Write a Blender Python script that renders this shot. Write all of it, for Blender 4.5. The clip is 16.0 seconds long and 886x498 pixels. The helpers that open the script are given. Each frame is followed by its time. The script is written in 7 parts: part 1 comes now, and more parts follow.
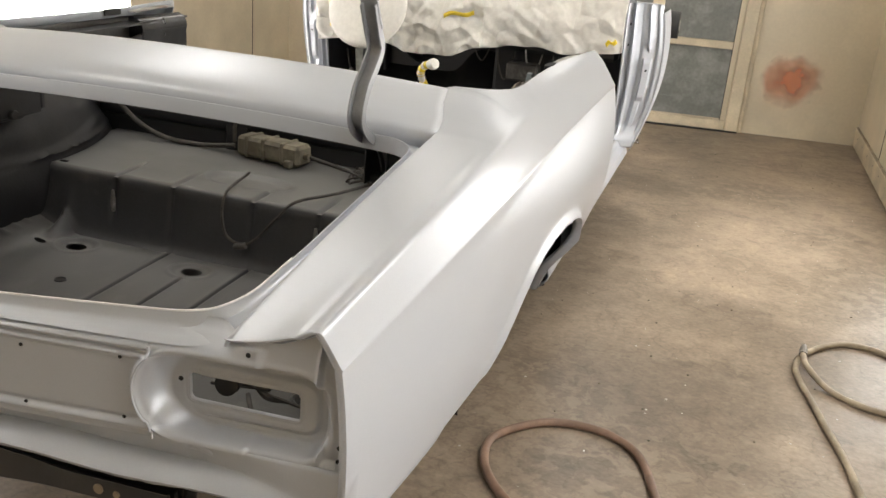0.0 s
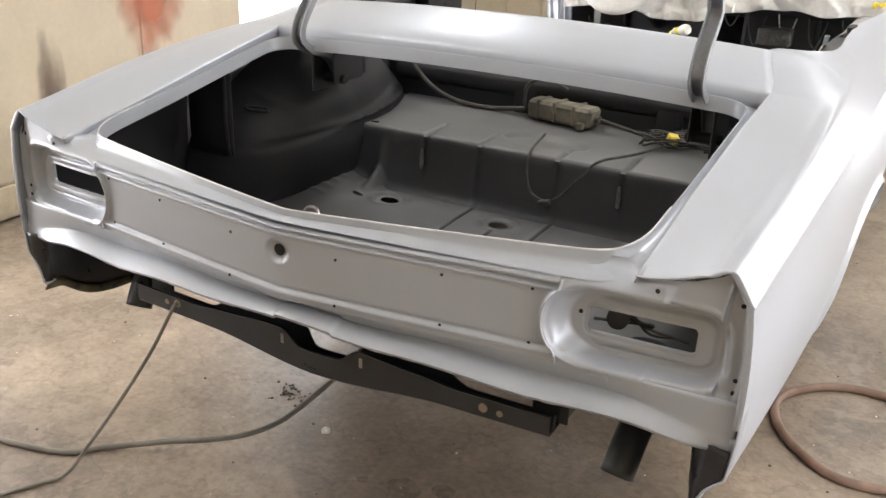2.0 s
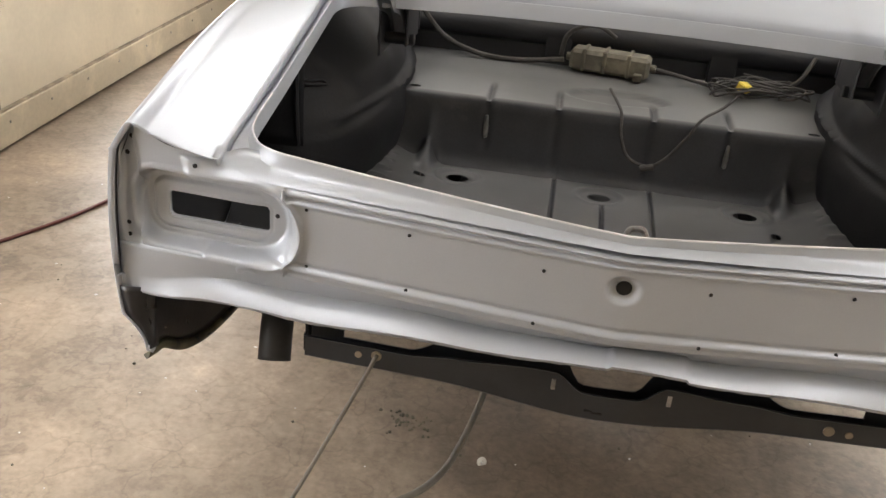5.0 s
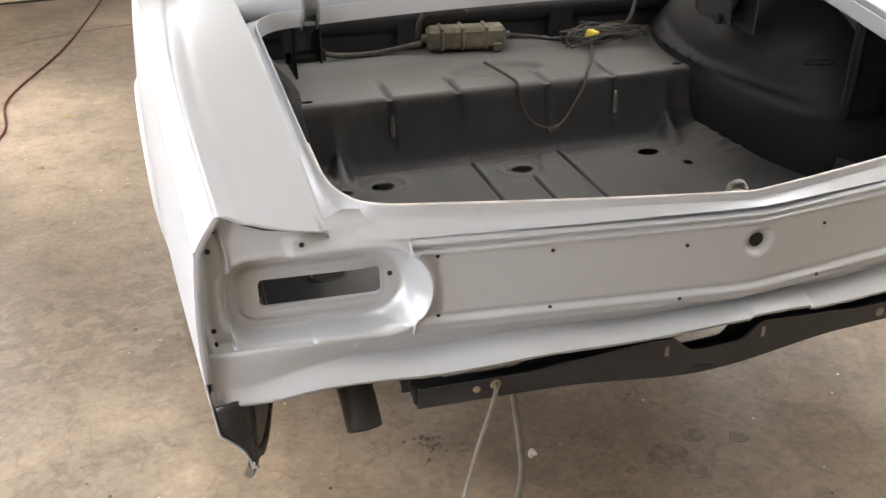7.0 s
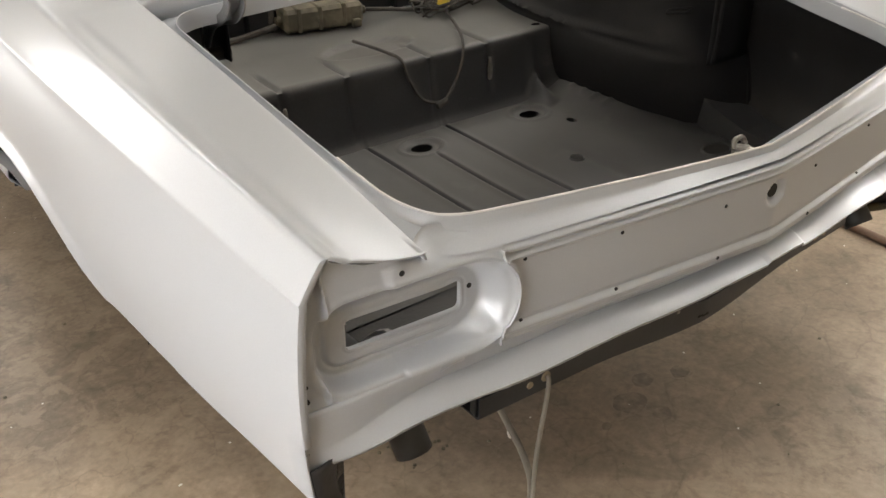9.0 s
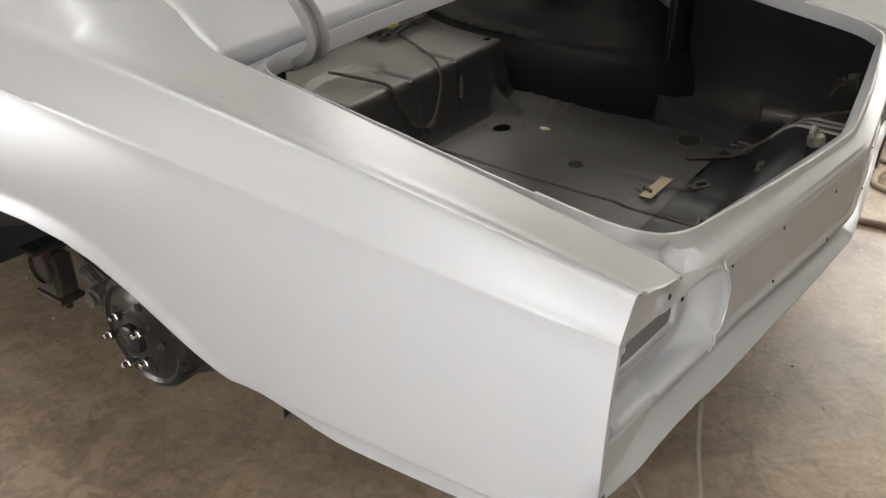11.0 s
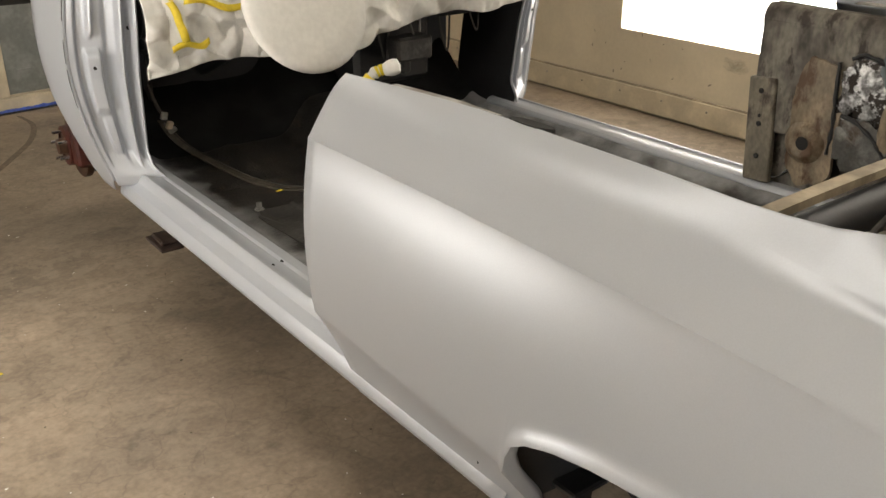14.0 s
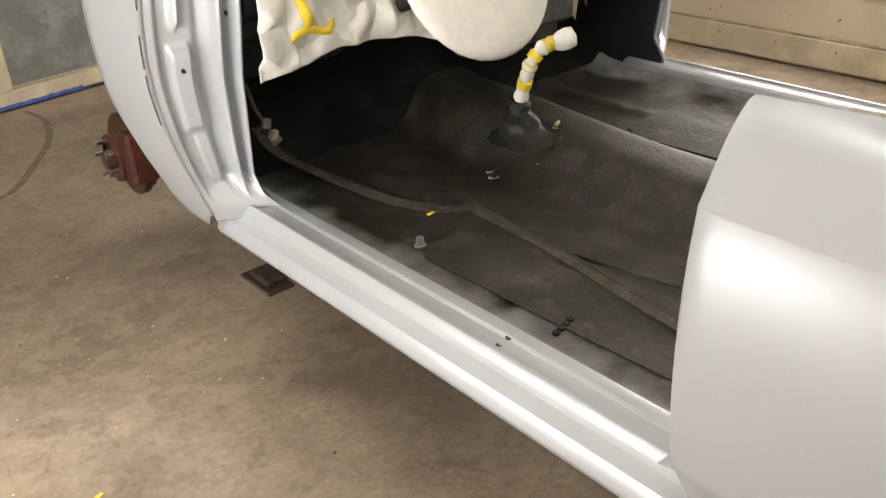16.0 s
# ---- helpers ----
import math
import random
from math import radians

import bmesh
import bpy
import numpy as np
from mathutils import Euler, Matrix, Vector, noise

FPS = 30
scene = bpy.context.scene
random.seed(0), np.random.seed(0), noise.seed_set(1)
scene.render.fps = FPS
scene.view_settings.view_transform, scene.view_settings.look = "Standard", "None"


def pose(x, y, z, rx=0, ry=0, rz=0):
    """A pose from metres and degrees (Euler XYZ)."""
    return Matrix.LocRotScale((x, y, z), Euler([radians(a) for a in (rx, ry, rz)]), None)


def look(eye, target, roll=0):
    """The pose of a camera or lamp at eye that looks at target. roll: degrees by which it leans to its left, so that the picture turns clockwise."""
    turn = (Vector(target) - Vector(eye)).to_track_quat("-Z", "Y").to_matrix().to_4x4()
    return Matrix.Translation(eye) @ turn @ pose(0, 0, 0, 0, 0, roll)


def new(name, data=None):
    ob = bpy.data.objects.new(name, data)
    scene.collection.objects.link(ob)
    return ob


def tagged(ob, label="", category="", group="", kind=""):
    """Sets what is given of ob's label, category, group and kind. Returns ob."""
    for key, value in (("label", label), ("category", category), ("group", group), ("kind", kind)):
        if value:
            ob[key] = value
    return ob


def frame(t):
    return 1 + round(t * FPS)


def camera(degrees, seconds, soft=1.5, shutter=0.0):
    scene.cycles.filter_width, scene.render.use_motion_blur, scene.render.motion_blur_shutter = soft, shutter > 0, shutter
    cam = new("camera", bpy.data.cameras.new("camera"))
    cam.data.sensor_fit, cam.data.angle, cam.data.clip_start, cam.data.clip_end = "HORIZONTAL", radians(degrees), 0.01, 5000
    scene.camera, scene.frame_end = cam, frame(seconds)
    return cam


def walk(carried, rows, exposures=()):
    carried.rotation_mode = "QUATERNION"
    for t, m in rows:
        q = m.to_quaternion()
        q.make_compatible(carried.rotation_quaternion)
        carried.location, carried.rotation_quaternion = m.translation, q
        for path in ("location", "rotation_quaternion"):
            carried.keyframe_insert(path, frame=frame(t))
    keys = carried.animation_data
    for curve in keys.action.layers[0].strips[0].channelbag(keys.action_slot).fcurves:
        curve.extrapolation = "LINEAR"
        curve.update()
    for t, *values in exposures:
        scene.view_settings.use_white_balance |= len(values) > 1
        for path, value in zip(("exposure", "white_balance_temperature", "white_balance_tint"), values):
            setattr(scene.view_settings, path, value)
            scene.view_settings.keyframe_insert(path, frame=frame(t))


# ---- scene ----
cam = camera(53.3, 16.0)
PATH = [
    (0, (1.257, -0.987, 1.357), (0.718, 0.813, 0.673), 4.9),
    (0.5, (1.294, -1.121, 1.359), (0.669, 0.624, 0.606), 5.0),
    (1, (1.216, -1.202, 1.355), (0.493, 0.503, 0.6), 5.1),
    (1.5, (1.085, -1.252, 1.354), (0.331, 0.437, 0.591), 3.2),
    (2, (0.984, -1.256, 1.342), (0.109, 0.371, 0.576), 2.4),
    (2.5, (0.829, -1.227, 1.342), (0.1, 0.453, 0.539), 2.7),
    (3, (0.688, -1.22, 1.338), (0.004, 0.464, 0.503), 4.1),
    (3.5, (0.492, -1.264, 1.337), (-0.098, 0.479, 0.553), 3.7),
    (4, (0.284, -1.287, 1.333), (-0.163, 0.463, 0.474), 3.3),
    (4.2, (0.202, -1.275, 1.323), (-0.227, 0.47, 0.444), 4.0),
    (6.3, (-0.611, -1.173, 1.314), (-0.337, 0.58, 0.392), -0.1),
    (6.5, (-0.668, -1.145, 1.324), (-0.373, 0.594, 0.383), -2.2),
    (7, (-0.812, -1.096, 1.325), (-0.307, 0.604, 0.402), -0.9),
    (7.5, (-1.019, -1.066, 1.338), (-0.292, 0.568, 0.444), -1.7),
    (8, (-1.108, -0.988, 1.324), (-0.246, 0.571, 0.414), 0.5),
    (8.5, (-1.164, -0.86, 1.324), (-0.315, 0.635, 0.302), -3.3),
    (8.7, (-1.178, -0.825, 1.333), (-0.259, 0.63, 0.312), -2.3),
    (10.8, (-1.586, -0.338, 1.359), (-0.122, 0.581, 0.352), 1.1),
    (11, (-1.605, -0.312, 1.365), (-0.193, 0.704, 0.378), -0.3),
    (11.5, (-1.614, -0.174, 1.368), (-0.306, 1.018, 0.435), -2.0),
    (12, (-1.625, -0.035, 1.372), (-0.386, 1.264, 0.491), -0.5),
    (12.5, (-1.64, 0.079, 1.372), (-0.44, 1.417, 0.496), 1.8),
    (13, (-1.651, 0.268, 1.37), (-0.399, 1.564, 0.501), 0.6),
    (13.5, (-1.664, 0.456, 1.368), (-0.46, 1.761, 0.447), 0.9),
    (14, (-1.644, 0.662, 1.375), (-0.541, 2.115, 0.555), -0.1),
    (14.5, (-1.659, 0.87, 1.36), (-0.58, 2.333, 0.528), 0.3),
    (15, (-1.685, 1.128, 1.363), (-0.569, 2.563, 0.528), -1.4),
    (15.5, (-1.686, 1.339, 1.334), (-0.553, 2.728, 0.448), -0.4),
    (16, (-1.647, 1.553, 1.327), (-0.548, 2.932, 0.382), -3.7),
]
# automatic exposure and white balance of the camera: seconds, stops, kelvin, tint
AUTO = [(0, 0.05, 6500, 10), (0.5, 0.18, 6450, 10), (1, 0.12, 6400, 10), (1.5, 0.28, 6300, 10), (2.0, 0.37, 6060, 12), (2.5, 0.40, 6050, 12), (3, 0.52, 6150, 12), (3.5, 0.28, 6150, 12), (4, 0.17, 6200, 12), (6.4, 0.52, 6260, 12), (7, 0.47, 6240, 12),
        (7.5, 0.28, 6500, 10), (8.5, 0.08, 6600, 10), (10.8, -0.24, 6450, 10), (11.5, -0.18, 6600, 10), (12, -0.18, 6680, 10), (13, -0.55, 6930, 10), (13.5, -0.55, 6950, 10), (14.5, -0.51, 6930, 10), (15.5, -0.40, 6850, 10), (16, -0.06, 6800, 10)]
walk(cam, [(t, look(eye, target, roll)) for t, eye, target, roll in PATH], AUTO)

# ---- world and lights ----
world = bpy.data.worlds.new("world")
scene.world = world
world.use_nodes = True
world.node_tree.nodes["Background"].inputs[0].default_value = (0.8, 0.85, 0.9, 1)
world.node_tree.nodes["Background"].inputs[1].default_value = 0.02
scene.view_settings.exposure = 0.0
LAMP = 12.0          # strength of the wall light panels
TUBE = 13.0          # strength of the ceiling fixtures


# ---- materials ----
def mat(name, color, rough=0.5, metal=0.0, var=0.12, scale=6.0, fine=90.0, bump=0.0, coat=0.0, spec=0.5,
        color2=None, mix=(0.45, 0.65), spots=None, rough_var=0.08, fine_var=0.05, stretch=1.0):
    """A painted, worn or rough surface: base colour varied at a broad and a fine scale, with uneven gloss and fine relief."""
    m = bpy.data.materials.new(name)
    m.use_nodes = True
    nt = m.node_tree
    n, l = nt.nodes, nt.links
    b = n["Principled BSDF"]
    b.inputs["Metallic"].default_value = metal
    b.inputs["Coat Weight"].default_value = coat
    b.inputs["Specular IOR Level"].default_value = spec
    tc = n.new("ShaderNodeTexCoord")
    geo = n.new("ShaderNodeNewGeometry")
    big = n.new("ShaderNodeTexNoise")
    big.inputs["Scale"].default_value = scale
    big.inputs["Detail"].default_value = 5
    small = n.new("ShaderNodeTexNoise")
    small.inputs["Scale"].default_value = fine
    small.inputs["Detail"].default_value = 3
    place = n.new("ShaderNodeMapping")
    place.inputs["Scale"].default_value = (1, 1, stretch)
    l.new(geo.outputs["Position"], place.inputs["Vector"])
    for t in (big, small):
        l.new(place.outputs["Vector"], t.inputs["Vector"])
    ramp = n.new("ShaderNodeMapRange")
    ramp.inputs[1].default_value, ramp.inputs[2].default_value = mix
    l.new(big.outputs["Fac"], ramp.inputs[0])
    c = Vector(color)
    lo = c * (1 - var)
    hi = Vector(color2) if color2 else c * (1 + var)
    mx = n.new("ShaderNodeMix")
    mx.data_type = "RGBA"
    mx.inputs[6].default_value = (*lo, 1)
    mx.inputs[7].default_value = (*hi, 1)
    l.new(ramp.outputs[0], mx.inputs[0])
    out = mx.outputs[2]
    grain = n.new("ShaderNodeMix")
    grain.data_type = "RGBA"
    grain.blend_type = "MULTIPLY"
    grain.inputs[0].default_value = 1.0
    gr = n.new("ShaderNodeMapRange")
    gr.inputs[1].default_value, gr.inputs[2].default_value = 0.3, 0.7
    gr.inputs[3].default_value, gr.inputs[4].default_value = 1 - fine_var, 1 + fine_var
    l.new(small.outputs["Fac"], gr.inputs[0])
    l.new(out, grain.inputs[6])
    l.new(gr.outputs[0], grain.inputs[7])
    out = grain.outputs[2]
    if spots:
        scol, sscale, lo_t, hi_t = spots
        sn = n.new("ShaderNodeTexNoise")
        sn.inputs["Scale"].default_value = sscale
        sn.inputs["Detail"].default_value = 6
        sn.inputs["Roughness"].default_value = 0.65
        l.new(place.outputs["Vector"], sn.inputs["Vector"])
        sr = n.new("ShaderNodeMapRange")
        sr.inputs[1].default_value, sr.inputs[2].default_value = lo_t, hi_t
        l.new(sn.outputs["Fac"], sr.inputs[0])
        sm = n.new("ShaderNodeMix")
        sm.data_type = "RGBA"
        sm.inputs[7].default_value = (*scol, 1)
        l.new(sr.outputs[0], sm.inputs[0])
        l.new(out, sm.inputs[6])
        out = sm.outputs[2]
    l.new(out, b.inputs["Base Color"])
    rr = n.new("ShaderNodeMapRange")
    rr.inputs[3].default_value, rr.inputs[4].default_value = max(0.02, rough - rough_var), min(1, rough + rough_var)
    l.new(big.outputs["Fac"], rr.inputs[0])
    l.new(rr.outputs[0], b.inputs["Roughness"])
    if bump:
        bp = n.new("ShaderNodeBump")
        bp.inputs["Strength"].default_value = 1.0
        bp.inputs["Distance"].default_value = bump
        l.new(small.outputs["Fac"], bp.inputs["Height"])
        l.new(bp.outputs["Normal"], b.inputs["Normal"])
    return m


def glow(name, color, strength):
    m = bpy.data.materials.new(name)
    m.use_nodes = True
    b = m.node_tree.nodes["Principled BSDF"]
    b.inputs["Base Color"].default_value = (0.8, 0.8, 0.8, 1)
    b.inputs["Emission Color"].default_value = (*color, 1)
    b.inputs["Emission Strength"].default_value = strength
    return m


PRIMER = mat("grey_primer", (0.398, 0.420, 0.460), rough=0.345, metal=0.20, var=0.02, scale=2.5, fine=420, fine_var=0.02, rough_var=0.02, mix=(0.15, 0.85), spec=0.5)
PRIMER_EDGE = mat("grey_primer_thin", (0.26, 0.266, 0.28), rough=0.38, metal=0.3, var=0.10, scale=9, fine=160, fine_var=0.06, bump=0.0002)
TRUNK = mat("dark_grey_trunk_paint", (0.044, 0.045, 0.049), spec=0.38, rough=0.46, var=0.14, scale=4, fine=180, fine_var=0.08, bump=0.00025,
            spots=((0.09, 0.088, 0.085), 7.0, 0.60, 0.78))


def toplit_dust(m, color, lo=0.55, hi=0.97, most=0.85):
    """Dust and light from above, both put in as a paler colour on up-facing faces; patchy, weaker at the sides and on
    the floor to follow the shade.
    """
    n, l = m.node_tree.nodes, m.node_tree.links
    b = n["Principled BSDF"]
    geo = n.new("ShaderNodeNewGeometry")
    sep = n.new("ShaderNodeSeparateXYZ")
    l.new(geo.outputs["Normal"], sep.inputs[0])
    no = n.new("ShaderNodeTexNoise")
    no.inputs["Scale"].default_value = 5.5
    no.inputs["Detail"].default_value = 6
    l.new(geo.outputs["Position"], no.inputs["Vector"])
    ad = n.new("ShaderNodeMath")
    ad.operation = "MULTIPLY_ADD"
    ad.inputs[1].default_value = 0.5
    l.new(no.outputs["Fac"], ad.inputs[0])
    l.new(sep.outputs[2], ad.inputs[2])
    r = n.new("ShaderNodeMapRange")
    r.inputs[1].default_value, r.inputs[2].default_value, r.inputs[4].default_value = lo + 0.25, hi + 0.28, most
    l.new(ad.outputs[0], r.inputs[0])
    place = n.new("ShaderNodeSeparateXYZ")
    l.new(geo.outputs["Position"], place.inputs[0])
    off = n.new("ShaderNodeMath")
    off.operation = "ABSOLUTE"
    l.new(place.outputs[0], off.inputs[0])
    # less of the pale colour at the sides, for the shaded trunk corners
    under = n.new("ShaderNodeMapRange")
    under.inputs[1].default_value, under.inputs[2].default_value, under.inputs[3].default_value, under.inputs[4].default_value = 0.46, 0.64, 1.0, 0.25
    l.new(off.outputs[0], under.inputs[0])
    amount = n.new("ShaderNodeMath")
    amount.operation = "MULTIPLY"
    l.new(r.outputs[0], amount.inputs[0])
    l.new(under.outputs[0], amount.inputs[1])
    # dimmer colour on the floor than on the better lit shelf
    floor_dim = n.new("ShaderNodeMapRange")
    floor_dim.inputs[1].default_value, floor_dim.inputs[2].default_value, floor_dim.inputs[3].default_value, floor_dim.inputs[4].default_value = 0.55, 1.03, 0.35, 1.0
    l.new(place.outputs[1], floor_dim.inputs[0])
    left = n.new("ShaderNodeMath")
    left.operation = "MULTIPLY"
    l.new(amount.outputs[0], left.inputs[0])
    l.new(floor_dim.outputs[0], left.inputs[1])
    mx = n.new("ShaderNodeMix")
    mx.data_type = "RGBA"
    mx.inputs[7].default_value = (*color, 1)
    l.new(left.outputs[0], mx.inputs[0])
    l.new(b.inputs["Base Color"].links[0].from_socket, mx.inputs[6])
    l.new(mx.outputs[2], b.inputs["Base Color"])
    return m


toplit_dust(TRUNK, (0.155, 0.154, 0.150))
HOUSE = mat("satin_black_wheel_house_paint", (0.016, 0.016, 0.018), rough=0.58, spec=0.25, var=0.15, scale=5, fine=150, fine_var=0.1, bump=0.0003)
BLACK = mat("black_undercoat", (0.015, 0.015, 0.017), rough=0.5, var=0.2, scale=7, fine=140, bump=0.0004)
CHASSIS = mat("dark_grey_chassis_paint", (0.024, 0.026, 0.030), rough=0.45, var=0.15, scale=8, fine=120, bump=0.0002)
# near-black colour that paints the footwell's shade on the pan's front end
FOOTWELL_DARK = mat("footwell_shade_black", (0.012, 0.012, 0.012), rough=0.85, spec=0.15, var=0.3, scale=8, fine=120, bump=0.0004)
PAN = mat("worn_black_floor_pan", (0.030, 0.028, 0.026), rough=0.6, var=0.4, scale=8, fine=70, fine_var=0.3, bump=0.0018,
          spots=((0.10, 0.095, 0.09), 9.0, 0.58, 0.75))
RUST = mat("rusty_old_paint", (0.060, 0.047, 0.036), rough=0.55, var=0.45, scale=9, fine=80, fine_var=0.3, bump=0.0015, color2=(0.165, 0.150, 0.125), mix=(0.42, 0.60),
           spots=((0.028, 0.018, 0.012), 15.0, 0.54, 0.62), stretch=0.55)
TORN = mat("scraped_bare_steel", (0.30, 0.30, 0.30), rough=0.30, metal=0.75, var=0.6, scale=26, fine=130, fine_var=0.3, bump=0.003, color2=(0.52, 0.52, 0.53), mix=(0.44, 0.58), spots=((0.025, 0.020, 0.017), 23.0, 0.50, 0.56))
STAINED = mat("stained_beige_paint", (0.24, 0.19, 0.13), rough=0.55, var=0.25, scale=14, fine=100, fine_var=0.2, bump=0.0008, spots=((0.085, 0.045, 0.022), 13.0, 0.50, 0.62), stretch=0.6)
BARE = mat("bare_aged_metal", (0.30, 0.29, 0.27), rough=0.4, metal=0.5, var=0.35, scale=12, fine=110, fine_var=0.15, spots=((0.10, 0.05, 0.03), 14.0, 0.6, 0.7))
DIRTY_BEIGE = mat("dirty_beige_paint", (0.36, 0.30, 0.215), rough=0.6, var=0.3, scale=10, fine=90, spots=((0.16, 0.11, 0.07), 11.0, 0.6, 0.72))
OLDSTEEL = mat("stained_old_steel", (0.13, 0.128, 0.12), rough=0.5, metal=0.3, var=0.4, scale=14, fine=110, fine_var=0.2, spots=((0.06, 0.04, 0.028), 12.0, 0.55, 0.68))
DIRTY_POST = mat("dirty_beige_post_paint", (0.19, 0.168, 0.13), rough=0.6, var=0.3, scale=9, fine=90, fine_var=0.2, spots=((0.05, 0.038, 0.028), 9.0, 0.52, 0.62), stretch=0.6)
BLUEGREY = mat("old_blue_grey_paint", (0.085, 0.105, 0.115), rough=0.5, var=0.3, scale=10, fine=90, fine_var=0.15, spots=((0.04, 0.03, 0.025), 11.0, 0.58, 0.66))
GREASY = mat("greasy_rusty_steel", (0.026, 0.020, 0.017), rough=0.55, var=0.35, scale=18, fine=120, fine_var=0.2, bump=0.0006)
LIP_GLINT = mat("pale_lip_glint", (0.66, 0.66, 0.66), rough=0.4, metal=0.2, var=0.15, scale=14)
STEEL = mat("bright_zinc_steel", (0.62, 0.62, 0.64), rough=0.22, metal=1.0, var=0.1, scale=30)
OLIVE = mat("scuffed_olive_edge", (0.085, 0.078, 0.045), rough=0.5, var=0.3, scale=20, fine=120, bump=0.0004, spots=((0.015, 0.015, 0.015), 30.0, 0.50, 0.60))
DRUM = mat("black_brake_paint", (0.018, 0.018, 0.02), rough=0.30, var=0.3, scale=20, fine=120, bump=0.0003)
ROTOR = mat("rusted_rotor_iron", (0.10, 0.052, 0.032), rough=0.5, metal=0.4, var=0.35, scale=18, fine=130)
REDPAINT = mat("red_oxide_paint", (0.075, 0.016, 0.011), rough=0.5, var=0.3, scale=14)
PAPER = mat("white_masking_paper", (0.72, 0.71, 0.68), rough=0.75, var=0.05, scale=5, fine=60)
YTAPE = mat("yellow_masking_tape", (0.80, 0.62, 0.05), rough=0.6, var=0.1, scale=20)
BTAPE = mat("blue_tape", (0.05, 0.12, 0.55), rough=0.45, var=0.3, scale=25)
WIRE = mat("dusty_wiring", (0.055, 0.05, 0.045), rough=0.7, var=0.3, scale=30)
GBOX = mat("dusty_pump_case", (0.15, 0.135, 0.10), rough=0.75, var=0.3, scale=18, fine=120, bump=0.0005)
STRIPM = mat("dusty_brown_wiring_cover", (0.062, 0.052, 0.038), rough=0.7, var=0.35, scale=26, fine=140, fine_var=0.2, bump=0.0006)
RUSTBROWN = mat("torn_black_rubber", (0.008, 0.0075, 0.007), rough=0.6, var=0.4, scale=24, fine=150, fine_var=0.25, bump=0.001, spots=((0.035, 0.024, 0.016), 22.0, 0.62, 0.74))
OILY = mat("oil_soaked_concrete", (0.165, 0.130, 0.100), rough=0.5, var=0.25, scale=30, fine=90, fine_var=0.15)
YPLUG = mat("yellow_plug", (0.65, 0.50, 0.06), rough=0.5, var=0.1)
RUBBER = mat("black_rubber", (0.02, 0.02, 0.02), rough=0.6, var=0.2, scale=14)
HOSE = mat("tan_rubber_hose", (0.22, 0.14, 0.10), rough=0.5, var=0.2, scale=12, fine=150)
HOSE2 = mat("pale_rubber_hose", (0.36, 0.30, 0.22), rough=0.55, var=0.2, scale=12, fine=150)
CORD = mat("dark_red_cord", (0.12, 0.035, 0.03), rough=0.55, var=0.2, scale=14)
CORDG = mat("grey_cord", (0.17, 0.155, 0.13), rough=0.55, var=0.15, scale=14)
WALLP = mat("cream_wall_paint", (0.66, 0.58, 0.44), rough=0.42, var=0.10, scale=1.3, fine=45, fine_var=0.03, bump=0.0004,
            spots=((0.42, 0.34, 0.23), 2.6, 0.66, 0.84))
TRIMP = mat("cream_trim_paint", (0.62, 0.54, 0.40), rough=0.45, var=0.14, scale=5, fine=60, spots=((0.30, 0.22, 0.14), 8.0, 0.68, 0.8))
CEIL = mat("white_ceiling_paint", (0.70, 0.68, 0.62), rough=0.6, var=0.06, scale=2)
PANE = mat("dusty_grey_pane", (0.20, 0.21, 0.20), rough=0.5, var=0.2, scale=5, fine=40, fine_var=0.1)
LAMPM = glow("lit_diffuser", (1.0, 0.972, 0.93), LAMP)
TUBEM = glow("lit_tube_cover", (1.0, 0.965, 0.91), TUBE)
# near black for discs and plates that stand in for dark holes and gaps
HOLE = mat("dark_hole", (0.012, 0.012, 0.012), rough=0.8, var=0.1)
RUSTPLATE = mat("rusty_stand_steel", (0.055, 0.036, 0.030), rough=0.6, metal=0.2, var=0.3, scale=18, fine=120, bump=0.0006)


